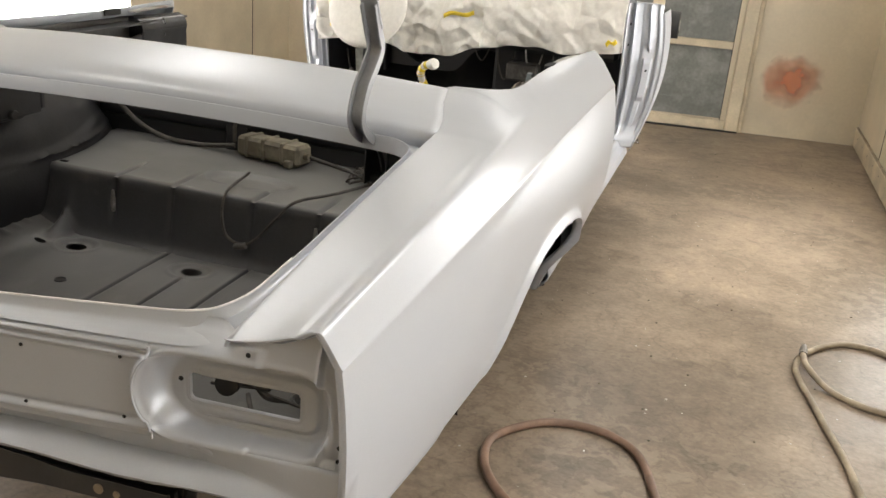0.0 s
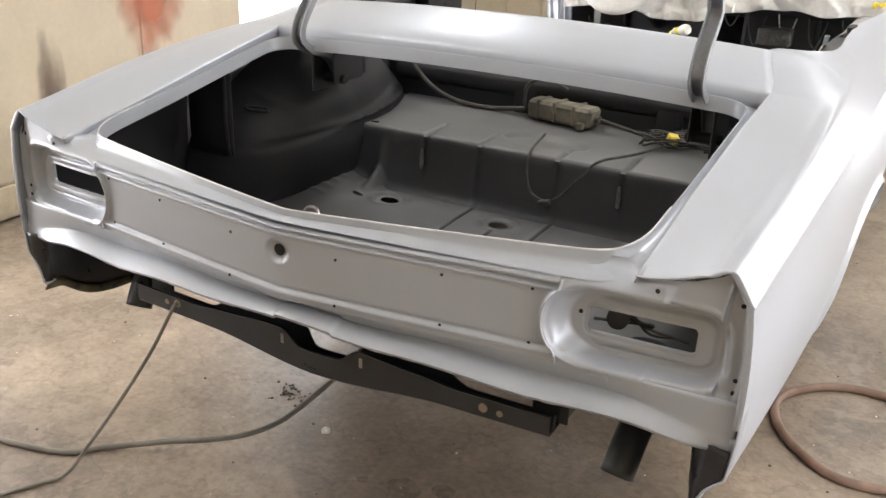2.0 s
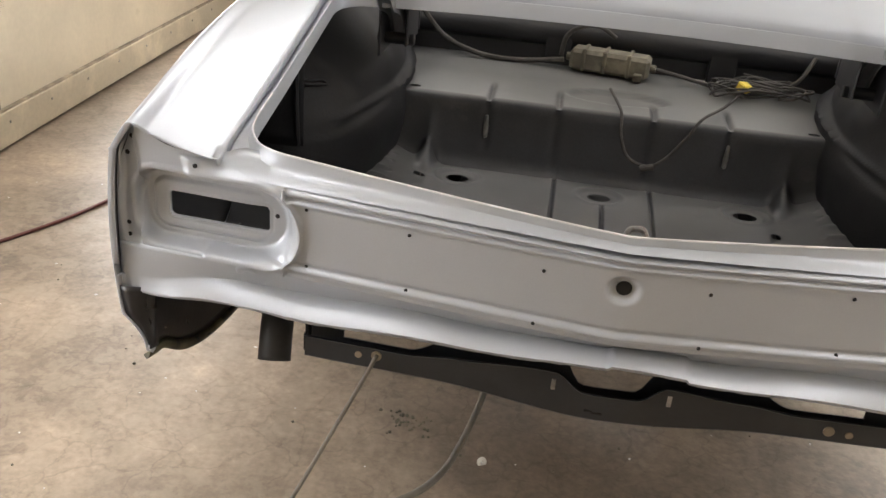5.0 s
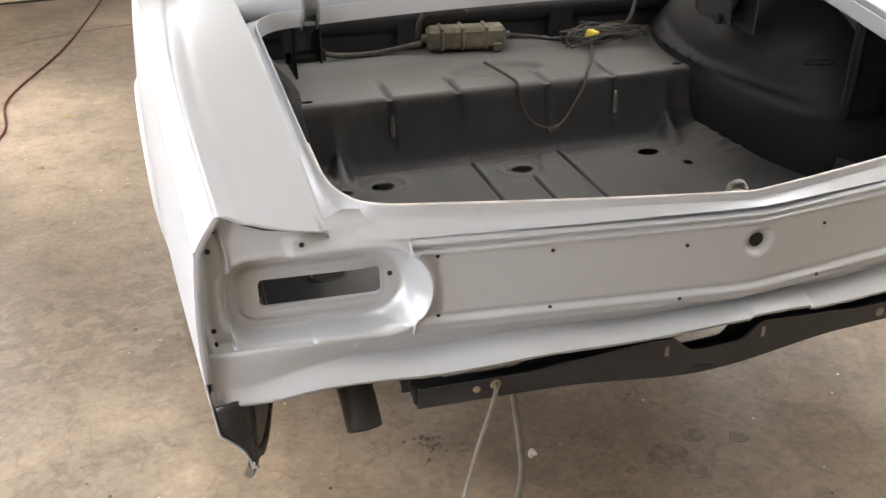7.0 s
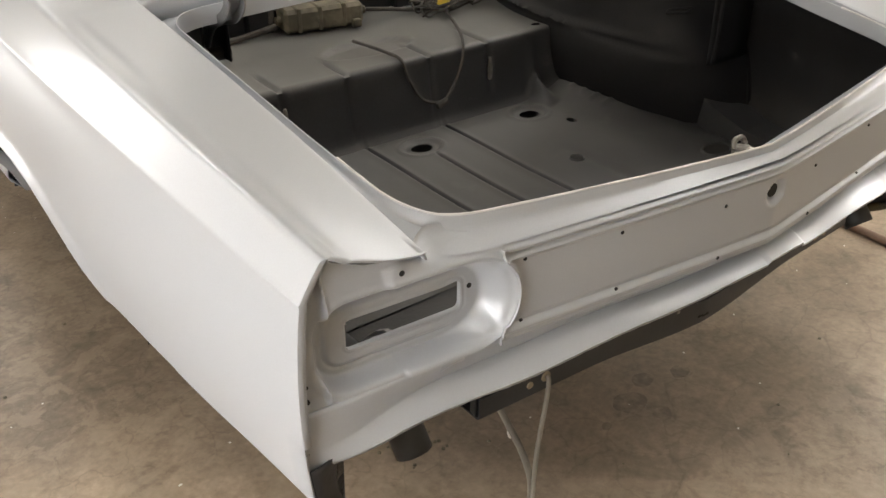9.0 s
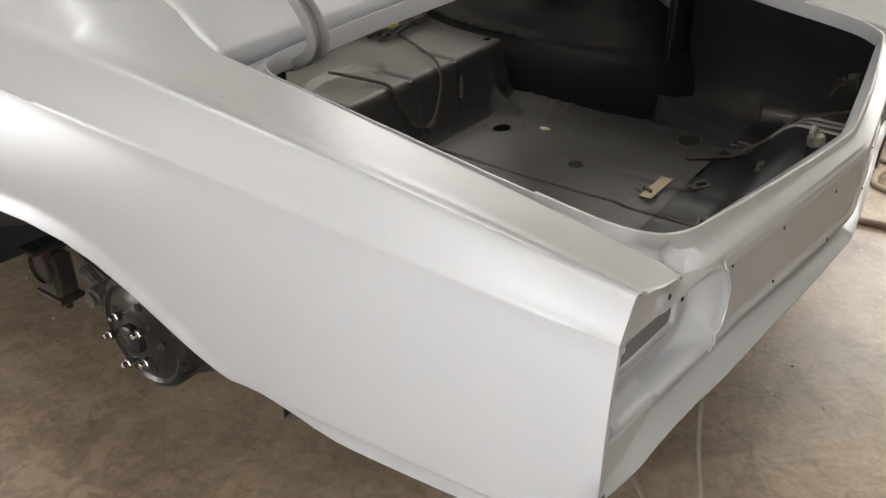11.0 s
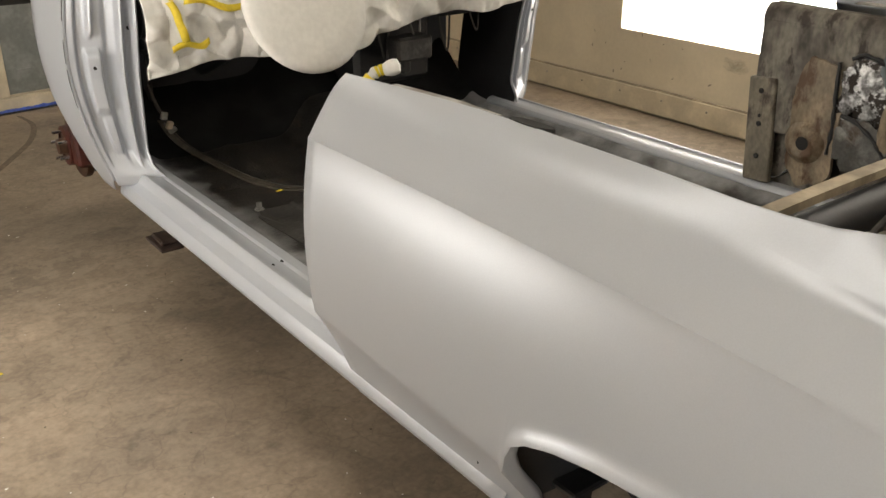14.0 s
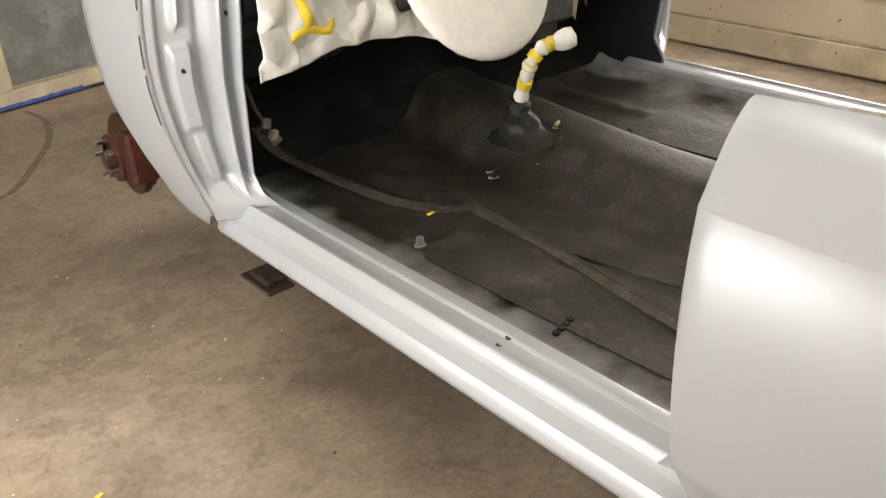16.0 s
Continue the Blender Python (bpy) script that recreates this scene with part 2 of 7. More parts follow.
def concrete():
    """Old concrete: broad stains, worn flakes of paler skin with crisp edges, pits and dark spots."""
    m = mat("stained_concrete", (0.275, 0.217, 0.163), rough=0.42, var=0.24, scale=1.1, fine=60, fine_var=0.12, bump=0.0009,
            spots=((0.12, 0.095, 0.075), 3.2, 0.62, 0.80), rough_var=0.14)
    nt = m.node_tree
    n, l = nt.nodes, nt.links
    b = n["Principled BSDF"]
    geo = n.new("ShaderNodeNewGeometry")

    def noise_map(scale, detail, rough, lo, hi, out_lo, out_hi, distort=0.0):
        no = n.new("ShaderNodeTexNoise")
        no.inputs["Scale"].default_value = scale
        no.inputs["Detail"].default_value = detail
        no.inputs["Roughness"].default_value = rough
        no.inputs["Distortion"].default_value = distort
        l.new(geo.outputs["Position"], no.inputs["Vector"])
        r = n.new("ShaderNodeMapRange")
        r.inputs[1].default_value, r.inputs[2].default_value = lo, hi
        r.inputs[3].default_value, r.inputs[4].default_value = out_lo, out_hi
        l.new(no.outputs["Fac"], r.inputs[0])
        return r.outputs[0]

    def times(sock):
        mx = n.new("ShaderNodeMix")
        mx.data_type = "RGBA"
        mx.blend_type = "MULTIPLY"
        mx.inputs[0].default_value = 1
        l.new(b.inputs["Base Color"].links[0].from_socket, mx.inputs[6])
        l.new(sock, mx.inputs[7])
        l.new(mx.outputs[2], b.inputs["Base Color"])

    times(noise_map(9, 8, 0.7, 0.35, 0.68, 0.86, 1.14))
    times(noise_map(33, 6, 0.7, 0.30, 0.70, 0.83, 1.15))
    times(noise_map(2.2, 5, 0.62, 0.38, 0.62, 0.82, 1.14, 0.8))
    times(noise_map(5.0, 4, 0.6, 0.60, 0.68, 1.0, 0.72, 0.6))
    warp = n.new("ShaderNodeTexNoise")
    warp.inputs["Scale"].default_value = 6
    warp.inputs["Detail"].default_value = 5
    l.new(geo.outputs["Position"], warp.inputs["Vector"])
    shift = n.new("ShaderNodeVectorMath")
    shift.operation = "MULTIPLY_ADD"
    shift.inputs[1].default_value = (0.22, 0.22, 0.22)
    l.new(warp.outputs["Color"], shift.inputs[0])
    l.new(geo.outputs["Position"], shift.inputs[2])
    vor = n.new("ShaderNodeTexVoronoi")
    vor.feature = "DISTANCE_TO_EDGE"
    vor.inputs["Scale"].default_value = 8
    l.new(shift.outputs[0], vor.inputs["Vector"])
    line = n.new("ShaderNodeMapRange")
    line.inputs[1].default_value, line.inputs[2].default_value = 0.0, 0.035
    line.inputs[3].default_value, line.inputs[4].default_value = 0.80, 1.0
    l.new(vor.outputs["Distance"], line.inputs[0])
    gaps = noise_map(3.1, 4, 0.6, 0.47, 0.56, 0.0, 1.0)
    mxl = n.new("ShaderNodeMath")
    mxl.operation = "MAXIMUM"
    l.new(line.outputs[0], mxl.inputs[0])
    l.new(gaps, mxl.inputs[1])
    times(mxl.outputs[0])
    # flakes: crisp pale patches, gathered where the broad mask is high
    fl = noise_map(13, 9, 0.66, 0.50, 0.56, 0.0, 1.0, 0.35)
    mask = noise_map(0.75, 2, 0.5, 0.36, 0.54, 0.0, 1.0)
    both = n.new("ShaderNodeMath")
    both.operation = "MULTIPLY"
    l.new(fl, both.inputs[0])
    l.new(mask, both.inputs[1])
    pale = n.new("ShaderNodeMix")
    pale.data_type = "RGBA"
    pale.inputs[7].default_value = (0.35, 0.285, 0.215, 1)
    k = n.new("ShaderNodeMath")
    k.operation = "MULTIPLY"
    k.inputs[1].default_value = 0.42
    l.new(both.outputs[0], k.inputs[0])
    l.new(k.outputs[0], pale.inputs[0])
    l.new(b.inputs["Base Color"].links[0].from_socket, pale.inputs[6])
    l.new(pale.outputs[2], b.inputs["Base Color"])
    return m


CONCRETE = concrete()


def dusted_pan():
    """Floor pan paint, with primer dust thick at the sills and thinning out towards the tunnel."""
    m = mat("dusted_floor_pan", (0.022, 0.0195, 0.017), rough=0.55, var=0.45, scale=16, fine=130, fine_var=0.40, bump=0.0022,
            spots=((0.060, 0.042, 0.028), 17.0, 0.57, 0.72))
    nt = m.node_tree
    n, l = nt.nodes, nt.links
    b = n["Principled BSDF"]
    geo = n.new("ShaderNodeNewGeometry")
    sep = n.new("ShaderNodeSeparateXYZ")
    l.new(geo.outputs["Position"], sep.inputs[0])
    ab = n.new("ShaderNodeMath")
    ab.operation = "ABSOLUTE"
    l.new(sep.outputs[0], ab.inputs[0])
    no = n.new("ShaderNodeTexNoise")
    no.inputs["Scale"].default_value = 8.0
    no.inputs["Detail"].default_value = 9
    l.new(geo.outputs["Position"], no.inputs["Vector"])
    ad = n.new("ShaderNodeMath")
    ad.operation = "MULTIPLY_ADD"
    ad.inputs[1].default_value = 0.34
    l.new(no.outputs["Fac"], ad.inputs[0])
    l.new(ab.outputs[0], ad.inputs[2])
    r = n.new("ShaderNodeMapRange")
    r.inputs[1].default_value, r.inputs[2].default_value = 0.765, 0.895
    r.inputs[4].default_value = 0.88
    l.new(ad.outputs[0], r.inputs[0])
    mx = n.new("ShaderNodeMix")
    mx.data_type = "RGBA"
    mx.inputs[7].default_value = (0.27, 0.275, 0.285, 1)
    l.new(r.outputs[0], mx.inputs[0])
    l.new(b.inputs["Base Color"].links[0].from_socket, mx.inputs[6])
    l.new(mx.outputs[2], b.inputs["Base Color"])
    return m


DUSTED = dusted_pan()


def stain_patch(name, color, strength, seed):
    """Sprayed paint that fades out at its edge, for a thin skin on a wall."""
    m = bpy.data.materials.new(name)
    m.use_nodes = True
    nt = m.node_tree
    n, l = nt.nodes, nt.links
    b = n["Principled BSDF"]
    b.inputs["Base Color"].default_value = (*color, 1)
    b.inputs["Roughness"].default_value = 0.6
    uv = n.new("ShaderNodeTexCoord")
    d = n.new("ShaderNodeVectorMath")
    d.operation = "DISTANCE"
    d.inputs[1].default_value = (0.5, 0.5, 0.5)
    l.new(uv.outputs["Generated"], d.inputs[0])
    no = n.new("ShaderNodeTexNoise")
    no.inputs["Scale"].default_value = 4 + seed
    no.inputs["Detail"].default_value = 5
    l.new(uv.outputs["Generated"], no.inputs["Vector"])
    ad = n.new("ShaderNodeMath")
    ad.operation = "MULTIPLY_ADD"
    ad.inputs[1].default_value = 0.45
    l.new(no.outputs["Fac"], ad.inputs[0])
    l.new(d.outputs["Value"], ad.inputs[2])
    r = n.new("ShaderNodeMapRange")
    r.inputs[1].default_value, r.inputs[2].default_value = 0.34, 0.66
    r.inputs[3].default_value, r.inputs[4].default_value = strength, 0.0
    l.new(ad.outputs[0], r.inputs[0])
    l.new(r.outputs[0], b.inputs["Alpha"])
    return m


# ---- geometry helpers: a geo is (verts, faces) ----
def joined(*geos):
    v, f = [], []
    for gv, gf in geos:
        k = len(v)
        v += list(gv)
        f += [tuple(i + k for i in q) for q in gf]
    return v, f


def moved(geo, m):
    return [tuple(m @ Vector(p)) for p in geo[0]], geo[1]


def mirrored(geo):
    return [(-p[0], p[1], p[2]) for p in geo[0]], [tuple(reversed(q)) for q in geo[1]]


def grid(rows, closed=False, skip=None):
    """Faces between rows of points; rows all have the same length."""
    nr, nc = len(rows), len(rows[0])
    v = [tuple(p) for r in rows for p in r]
    f = []
    for i in range(nr - 1):
        for j in range(nc if closed else nc - 1):
            k = (j + 1) % nc
            if skip and skip(i, j):
                continue
            f.append((i * nc + j, i * nc + k, (i + 1) * nc + k, (i + 1) * nc + j))
    return v, f


def box(x0, x1, y0, y1, z0, z1, bev=0.004):
    bm = bmesh.new()
    bmesh.ops.create_cube(bm, size=1, matrix=Matrix.Translation(((x0 + x1) / 2, (y0 + y1) / 2, (z0 + z1) / 2)) @ Matrix.Diagonal((x1 - x0, y1 - y0, z1 - z0, 1)))
    if bev:
        bmesh.ops.bevel(bm, geom=bm.edges[:], offset=bev, segments=1, affect="EDGES")
    bm.verts.index_update()
    out = [tuple(v.co) for v in bm.verts], [tuple(v.index for v in f.verts) for f in bm.faces]
    bm.free()
    return out


def spline(pts, n=8):
    """Catmull-Rom through points."""
    p = [Vector(q) for q in pts]
    p = [p[0] * 2 - p[1]] + p + [p[-1] * 2 - p[-2]]
    out = []
    for i in range(1, len(p) - 2):
        for k in range(n):
            t = k / n
            a, b, c, d = p[i - 1], p[i], p[i + 1], p[i + 2]
            out.append(0.5 * ((2 * b) + (c - a) * t + (2 * a - 5 * b + 4 * c - d) * t * t + (3 * b - a - 3 * c + d) * t ** 3))
    out.append(p[-2])
    return out


def tube(path, r, n=8, cap=True):
    """A round tube along points; r is one radius or one a point."""
    p = [Vector(q) for q in path]
    rs = r if isinstance(r, (list, tuple)) else [r] * len(p)
    up = Vector((0, 0, 1))
    first = (p[1] - p[0]).normalized()
    if abs(first.dot(up)) > 0.9:
        up = Vector((1, 0, 0))
    side = first.cross(up).normalized()
    rows = []
    for i, q in enumerate(p):
        t = (p[min(i + 1, len(p) - 1)] - p[max(i - 1, 0)]).normalized()
        side = (side - t * side.dot(t)).normalized()
        nor = t.cross(side)
        rows.append([q + (side * math.cos(a) + nor * math.sin(a)) * rs[i] for a in (2 * math.pi * k / n for k in range(n))])
    v, f = grid(rows, closed=True)
    if cap:
        f = f + [tuple(reversed(range(n))), tuple(range(len(v) - n, len(v)))]
    return v, f


def strip(path, section, side=(1, 0, 0)):
    """A section (list of (across, up) closed) swept along a path, whose across axis is side."""
    p = [Vector(q) for q in path]
    s = Vector(side).normalized()
    rows = []
    for i, q in enumerate(p):
        t = (p[min(i + 1, len(p) - 1)] - p[max(i - 1, 0)]).normalized()
        nor = s.cross(t).normalized()
        rows.append([q + s * a + nor * b for a, b in section])
    v, f = grid(rows, closed=True)
    n = len(section)
    return v, f + [tuple(reversed(range(n))), tuple(range(len(v) - n, len(v)))]


def lathe(profile, n=24, m=None):
    """Profile of (radius, height) turned round z, then moved."""
    rows = [[(r * math.cos(2 * math.pi * k / n), r * math.sin(2 * math.pi * k / n), h) for k in range(n)] for r, h in profile]
    g = grid(rows, closed=True)
    return moved(g, m) if m else g


def disc(c, axis, r, h, n=16):
    """A solid short cylinder with softened rims, its axis along the given way from c."""
    q = Vector(axis).to_track_quat("Z", "Y").to_matrix().to_4x4()
    b = min(r, h) * 0.15
    return lathe([(0.0001, 0), (r - b, 0), (r, b), (r, h - b), (r - b, h), (0.0001, h)], n, Matrix.Translation(c) @ q)


def mesh(name, geo, material, smooth=35, weld=0.0):
    me = bpy.data.meshes.new(name)
    me.from_pydata([tuple(p) for p in geo[0]], [], geo[1])
    if weld:
        bm = bmesh.new()
        bm.from_mesh(me)
        bmesh.ops.remove_doubles(bm, verts=bm.verts, dist=weld)
        bmesh.ops.recalc_face_normals(bm, faces=bm.faces)
        bm.to_mesh(me)
        bm.free()
    else:
        bm = bmesh.new()
        bm.from_mesh(me)
        bmesh.ops.recalc_face_normals(bm, faces=bm.faces)
        bm.to_mesh(me)
        bm.free()
    me.materials.append(material)
    if smooth:
        me.polygons.foreach_set("use_smooth", [True] * len(me.polygons))
        me.set_sharp_from_angle(angle=radians(smooth))
    return me


def part(name, geo, material, parent, label="", smooth=35, weld=0.0, thick=0.0):
    ob = new(name, mesh(name, geo, material, smooth, weld))
    ob.parent = parent
    if label:
        ob["label"] = label
    if thick:
        s = ob.modifiers.new("sheet", "SOLIDIFY")
        s.thickness, s.offset = thick, 0.0
    return ob


def thing(name, label, category, group="", at=(0, 0, 0)):
    ob = tagged(new(name), label, category, group)
    ob.location = at
    return ob


def solid(name, geo, material, label, category, group="", kind="", smooth=35):
    return tagged(new(name, mesh(name, geo, material, smooth)), label, category, group, kind)


def structure(name, geo, material, label, category, smooth=35):
    return tagged(new(name, mesh(name, geo, material, smooth)), label, category, "", "structure")


def lerp(table, x):
    xs = [t[0] for t in table]
    return [float(np.interp(x, xs, [t[k] for t in table])) for k in range(1, len(table[0]))]


def ease(table, x):
    """Smooth (Catmull-Rom) reading of a table."""
    i = max(0, min(len(table) - 2, sum(1 for t in table if t[0] <= x) - 1))
    a, b = table[i], table[i + 1]
    p = table[i - 1] if i > 0 else a
    q = table[i + 2] if i + 2 < len(table) else b
    h = b[0] - a[0]
    u = min(1, max(0, (x - a[0]) / h))
    out = []
    for k in range(1, len(a)):
        ma = (b[k] - p[k]) / (b[0] - p[0]) * h
        mb = (q[k] - a[k]) / (q[0] - a[0]) * h
        out.append((2 * u ** 3 - 3 * u * u + 1) * a[k] + (u ** 3 - 2 * u * u + u) * ma + (3 * u * u - 2 * u ** 3) * b[k] + (u ** 3 - u * u) * mb)
    return out


def step(a, b, x):
    u = min(1, max(0, (x - a) / (b - a)))
    return u * u * (3 - 2 * u)


# ---- the room ----
def quad_wall(a, b, z0, z1, t, holes=()):
    """A wall of thickness t from a to b in plan (its room side on that line), with rectangular openings (s0, s1, z0, z1) along it."""
    a, b = Vector((*a, 0)), Vector((*b, 0))
    d = (b - a).normalized()
    n = Vector((-d.y, d.x, 0))
    length = (b - a).length
    ss = sorted({0, length, *[h[0] for h in holes], *[h[1] for h in holes]})
    zs = sorted({z0, z1, *[h[2] for h in holes], *[h[3] for h in holes]})
    geos = []
    for i in range(len(ss) - 1):
        for j in range(len(zs) - 1):
            s, z = (ss[i] + ss[i + 1]) / 2, (zs[j] + zs[j + 1]) / 2
            if any(h[0] < s < h[1] and h[2] < z < h[3] for h in holes):
                continue
            g = box(ss[i], ss[i + 1], 0, t, zs[j], zs[j + 1], 0)
            geos.append(moved(g, Matrix.Translation(a) @ Matrix(((d.x, n.x, 0, 0), (d.y, n.y, 0, 0), (0, 0, 1, 0), (0, 0, 0, 1)))))
    return joined(*geos)


def on_wall(a, b):
    """Matrix from (along, out of the wall into the room, up) to the world."""
    a, b = Vector((*a, 0)), Vector((*b, 0))
    d = (b - a).normalized()
    n = Vector((d.y, -d.x, 0))
    return Matrix.Translation(a) @ Matrix(((d.x, n.x, 0, 0), (d.y, n.y, 0, 0), (0, 0, 1, 0), (0, 0, 0, 1)))


HIGH = 2.6
# corners in plan, seen from above, counter-clockwise is not needed: each wall runs so that the room lies on its right
LB, LF = (-2.02, -3.2), (-2.38, 6.0)
RF, RB = (2.30, 6.52), (2.27, -3.2)
WALLS = {"wall_left": (LB, LF), "wall_front": (LF, RF), "wall_right": (RF, RB), "wall_rear": (RB, LB)}


def along(w, y):
    a, b = (Vector((*p, 0)) for p in WALLS[w])
    k = (y - a.y) / (b.y - a.y)
    return (b - a).length * k


PANELS = {"wall_left": [(2.38, 3.75), (-0.85, 0.45)], "wall_right": [(2.75, 4.15), (-0.40, 0.30)]}
PZ = (0.45, 1.25)
for w, (a, b) in WALLS.items():
    holes = []
    for y0, y1 in PANELS.get(w, ()):
        s = sorted((along(w, y0), along(w, y1)))
        holes.append((s[0], s[1], *PZ))
    ob = structure(w, quad_wall(a, b, 0, HIGH, 0.12, holes), WALLP, "cream painted plywood wall with paint overspray stains", "wall")
    M = on_wall(a, b)
    L = (Vector(b) - Vector(a)).length
    for h in holes:
        lamp = thing("light_panel", "lit white light panel set flush in the cream wall", "light panel", "wall light panels")
        part("diffuser", moved(box(h[0] + 0.004, h[1] - 0.004, -0.05, -0.012, h[2] + 0.004, h[3] - 0.004, 0.002), M), LAMPM, lamp, "glowing white diffuser", smooth=0)
        part("back_box", moved(joined(box(h[0] + 0.002, h[1] - 0.002, -0.115, -0.105, h[2] + 0.002, h[3] - 0.002, 0.0)), M), TRIMP, lamp, smooth=0)
    # sheets that clad the wall, with open joints, and a skirting board with screws
    if w != "wall_rear":
        s = 0.0
        k = 0
        while s < L:
            e = min(L, s + 1.22)
            s = e
            k += 1
            if s < L - 0.05 and not any(h[0] - 0.02 < s < h[1] + 0.02 for h in holes):
                part("joint_strip", moved(box(s - 0.004, s + 0.004, -0.002, 0.0022, 0.0, HIGH, 0), M), HOLE if k % 2 else DIRTY_BEIGE, ob, smooth=0)
        if w != "wall_front":
            board = structure("baseboard", moved(box(0.02, L - 0.02, 0.002, 0.022, 0.012, 0.145, 0.004), M), TRIMP, "cream skirting board, scuffed and screwed on", "baseboard")
            x = 0.25
            while x < L - 0.1:
                part("screw", moved(disc((x, 0.021, 0.10), (0, 1, 0), 0.006, 0.003, 8), M), BARE, board)
                x += 0.31
            # darker strip along the board's top, coloured as its shadow line
            part("shadow_gap", moved(box(0.02, L - 0.02, 0.0022, 0.018, 0.145, 0.153, 0), M), DIRTY_BEIGE, board, smooth=0)

structure("floor", box(-2.9, 2.9, -3.9, 7.2, -0.15, 0.0, 0), CONCRETE, "stained and worn brown-grey concrete floor", "floor", smooth=0)
structure("ceiling", box(-2.9, 2.9, -3.9, 7.2, HIGH, HIGH + 0.1, 0), CEIL, "plain white ceiling", "ceiling", smooth=0)
# fixtures out of view, added for light; the middle two follow deck reflections
for cx, cy, drop, turn, hw in ((-1.45, -0.5, 0.0, 0, 0.16), (1.45, -0.5, 0.0, 0, 0.16), (-1.05, 1.85, 0.0, 0, 0.16), (1.90, 1.50, 0.20, 42, 0.27), (-0.85, 4.6, 0.0, 0, 0.16), (0.85, 4.6, 0.0, 0, 0.16)):
    lamp = thing("unseen_ceiling_light", "long lit fluorescent fixture slanted in the corner of wall and ceiling" if turn else "long lit fluorescent fixture under the ceiling, added out of view", "ceiling light", "ceiling lights")
    FM = pose(cx, cy, HIGH - drop, 0, turn, 0)
    part("fixture_body", moved(box(-hw, hw, -0.65, 0.65, -0.05, -0.002, 0.006), FM), CEIL, lamp)
    part("tube_cover", moved(box(0.02 - hw, hw - 0.02, -0.63, 0.63, -0.075, -0.052, 0.006), FM), TUBEM, lamp, "glowing white cover")

# bi-fold door with dusty panes in the front wall
MF = on_wall(*WALLS["wall_front"])
AF = Vector((*WALLS["wall_front"][0], 0))
DF = (Vector((*WALLS["wall_front"][1], 0)) - AF).normalized()


def front_s(x):
    return (x - AF.x) / DF.x


door = tagged(new("door_1"), "cream framed double door with dusty grey panes", "door", "", "structure")
s0, s1 = front_s(-2.05), front_s(1.40)
for nm, g in (("door_frame", box(s1 - 0.10, s1, 0.002, 0.06, 0, 2.2, 0.006)), ("door_frame", box(s0, s0 + 0.10, 0.002, 0.06, 0, 2.2, 0.006)),
              ("door_frame", box(s0, s1, 0.003, 0.055, 2.1, 2.2, 0.006)), ("bottom_rail", box(s0 + 0.10, s1 - 0.10, 0.002, 0.045, 0.006, 0.085, 0.006))):
    part(nm, moved(g, MF), TRIMP, door)
n_bays = 5
wid = (s1 - s0 - 0.2) / n_bays
for i in range(n_bays):
    xa = s0 + 0.10 + i * wid
    if i:
        part("mullion", moved(box(xa - 0.045, xa + 0.045, 0.002, 0.045, 0.086, 2.1, 0.006), MF), TRIMP, door)
    for j in range(3):
        za = 0.085 + j * 0.60
        if j:
            part("rail", moved(box(xa + 0.046, xa + wid - 0.046, 0.002, 0.043, za - 0.045, za + 0.012, 0.005), MF), TRIMP, door)
        pane = part("pane", moved(box(xa + 0.046, xa + wid - 0.046, 0.002, 0.012, za + 0.012, za + 0.555, 0.001), MF), PANE, door, "dusty grey pane", smooth=0)
        for q in range(3):
            sx = xa + 0.12 + 0.15 * q + 0.02 * math.sin(i * 3 + j)
            part("clip", moved(box(sx, sx + 0.10, 0.012, 0.018, za + 0.14 + 0.13 * q % 0.4, za + 0.15 + 0.13 * q % 0.4, 0.001), MF), PANE, pane)
part("threshold", moved(box(s0, s1, 0.046, 0.075, 0.0, 0.012, 0.003), MF), RUBBER, door)
part("side_post", moved(box(s1 + 0.002, s1 + 0.035, 0.002, 0.03, 0, 2.2, 0.006), MF), TRIMP, door)
tape_path, tape_r = [], []
for u in np.linspace(s0 + 0.3, front_s(-0.28), 160):
    tape_path.append(tuple(MF @ Vector((u, 0.062 + 0.012 * noise.noise(Vector((u * 7, 0, 0))), 0.014 + 0.005 * noise.noise(Vector((u * 23, 4, 0)))))))
    tape_r.append(0.011 + 0.006 * noise.noise(Vector((u * 31, 9, 0))))
tape = solid("blue_tape_strip", tube(tape_path, tape_r, 7), BTAPE, "crumpled blue tape along the foot of the door", "tape", smooth=20)

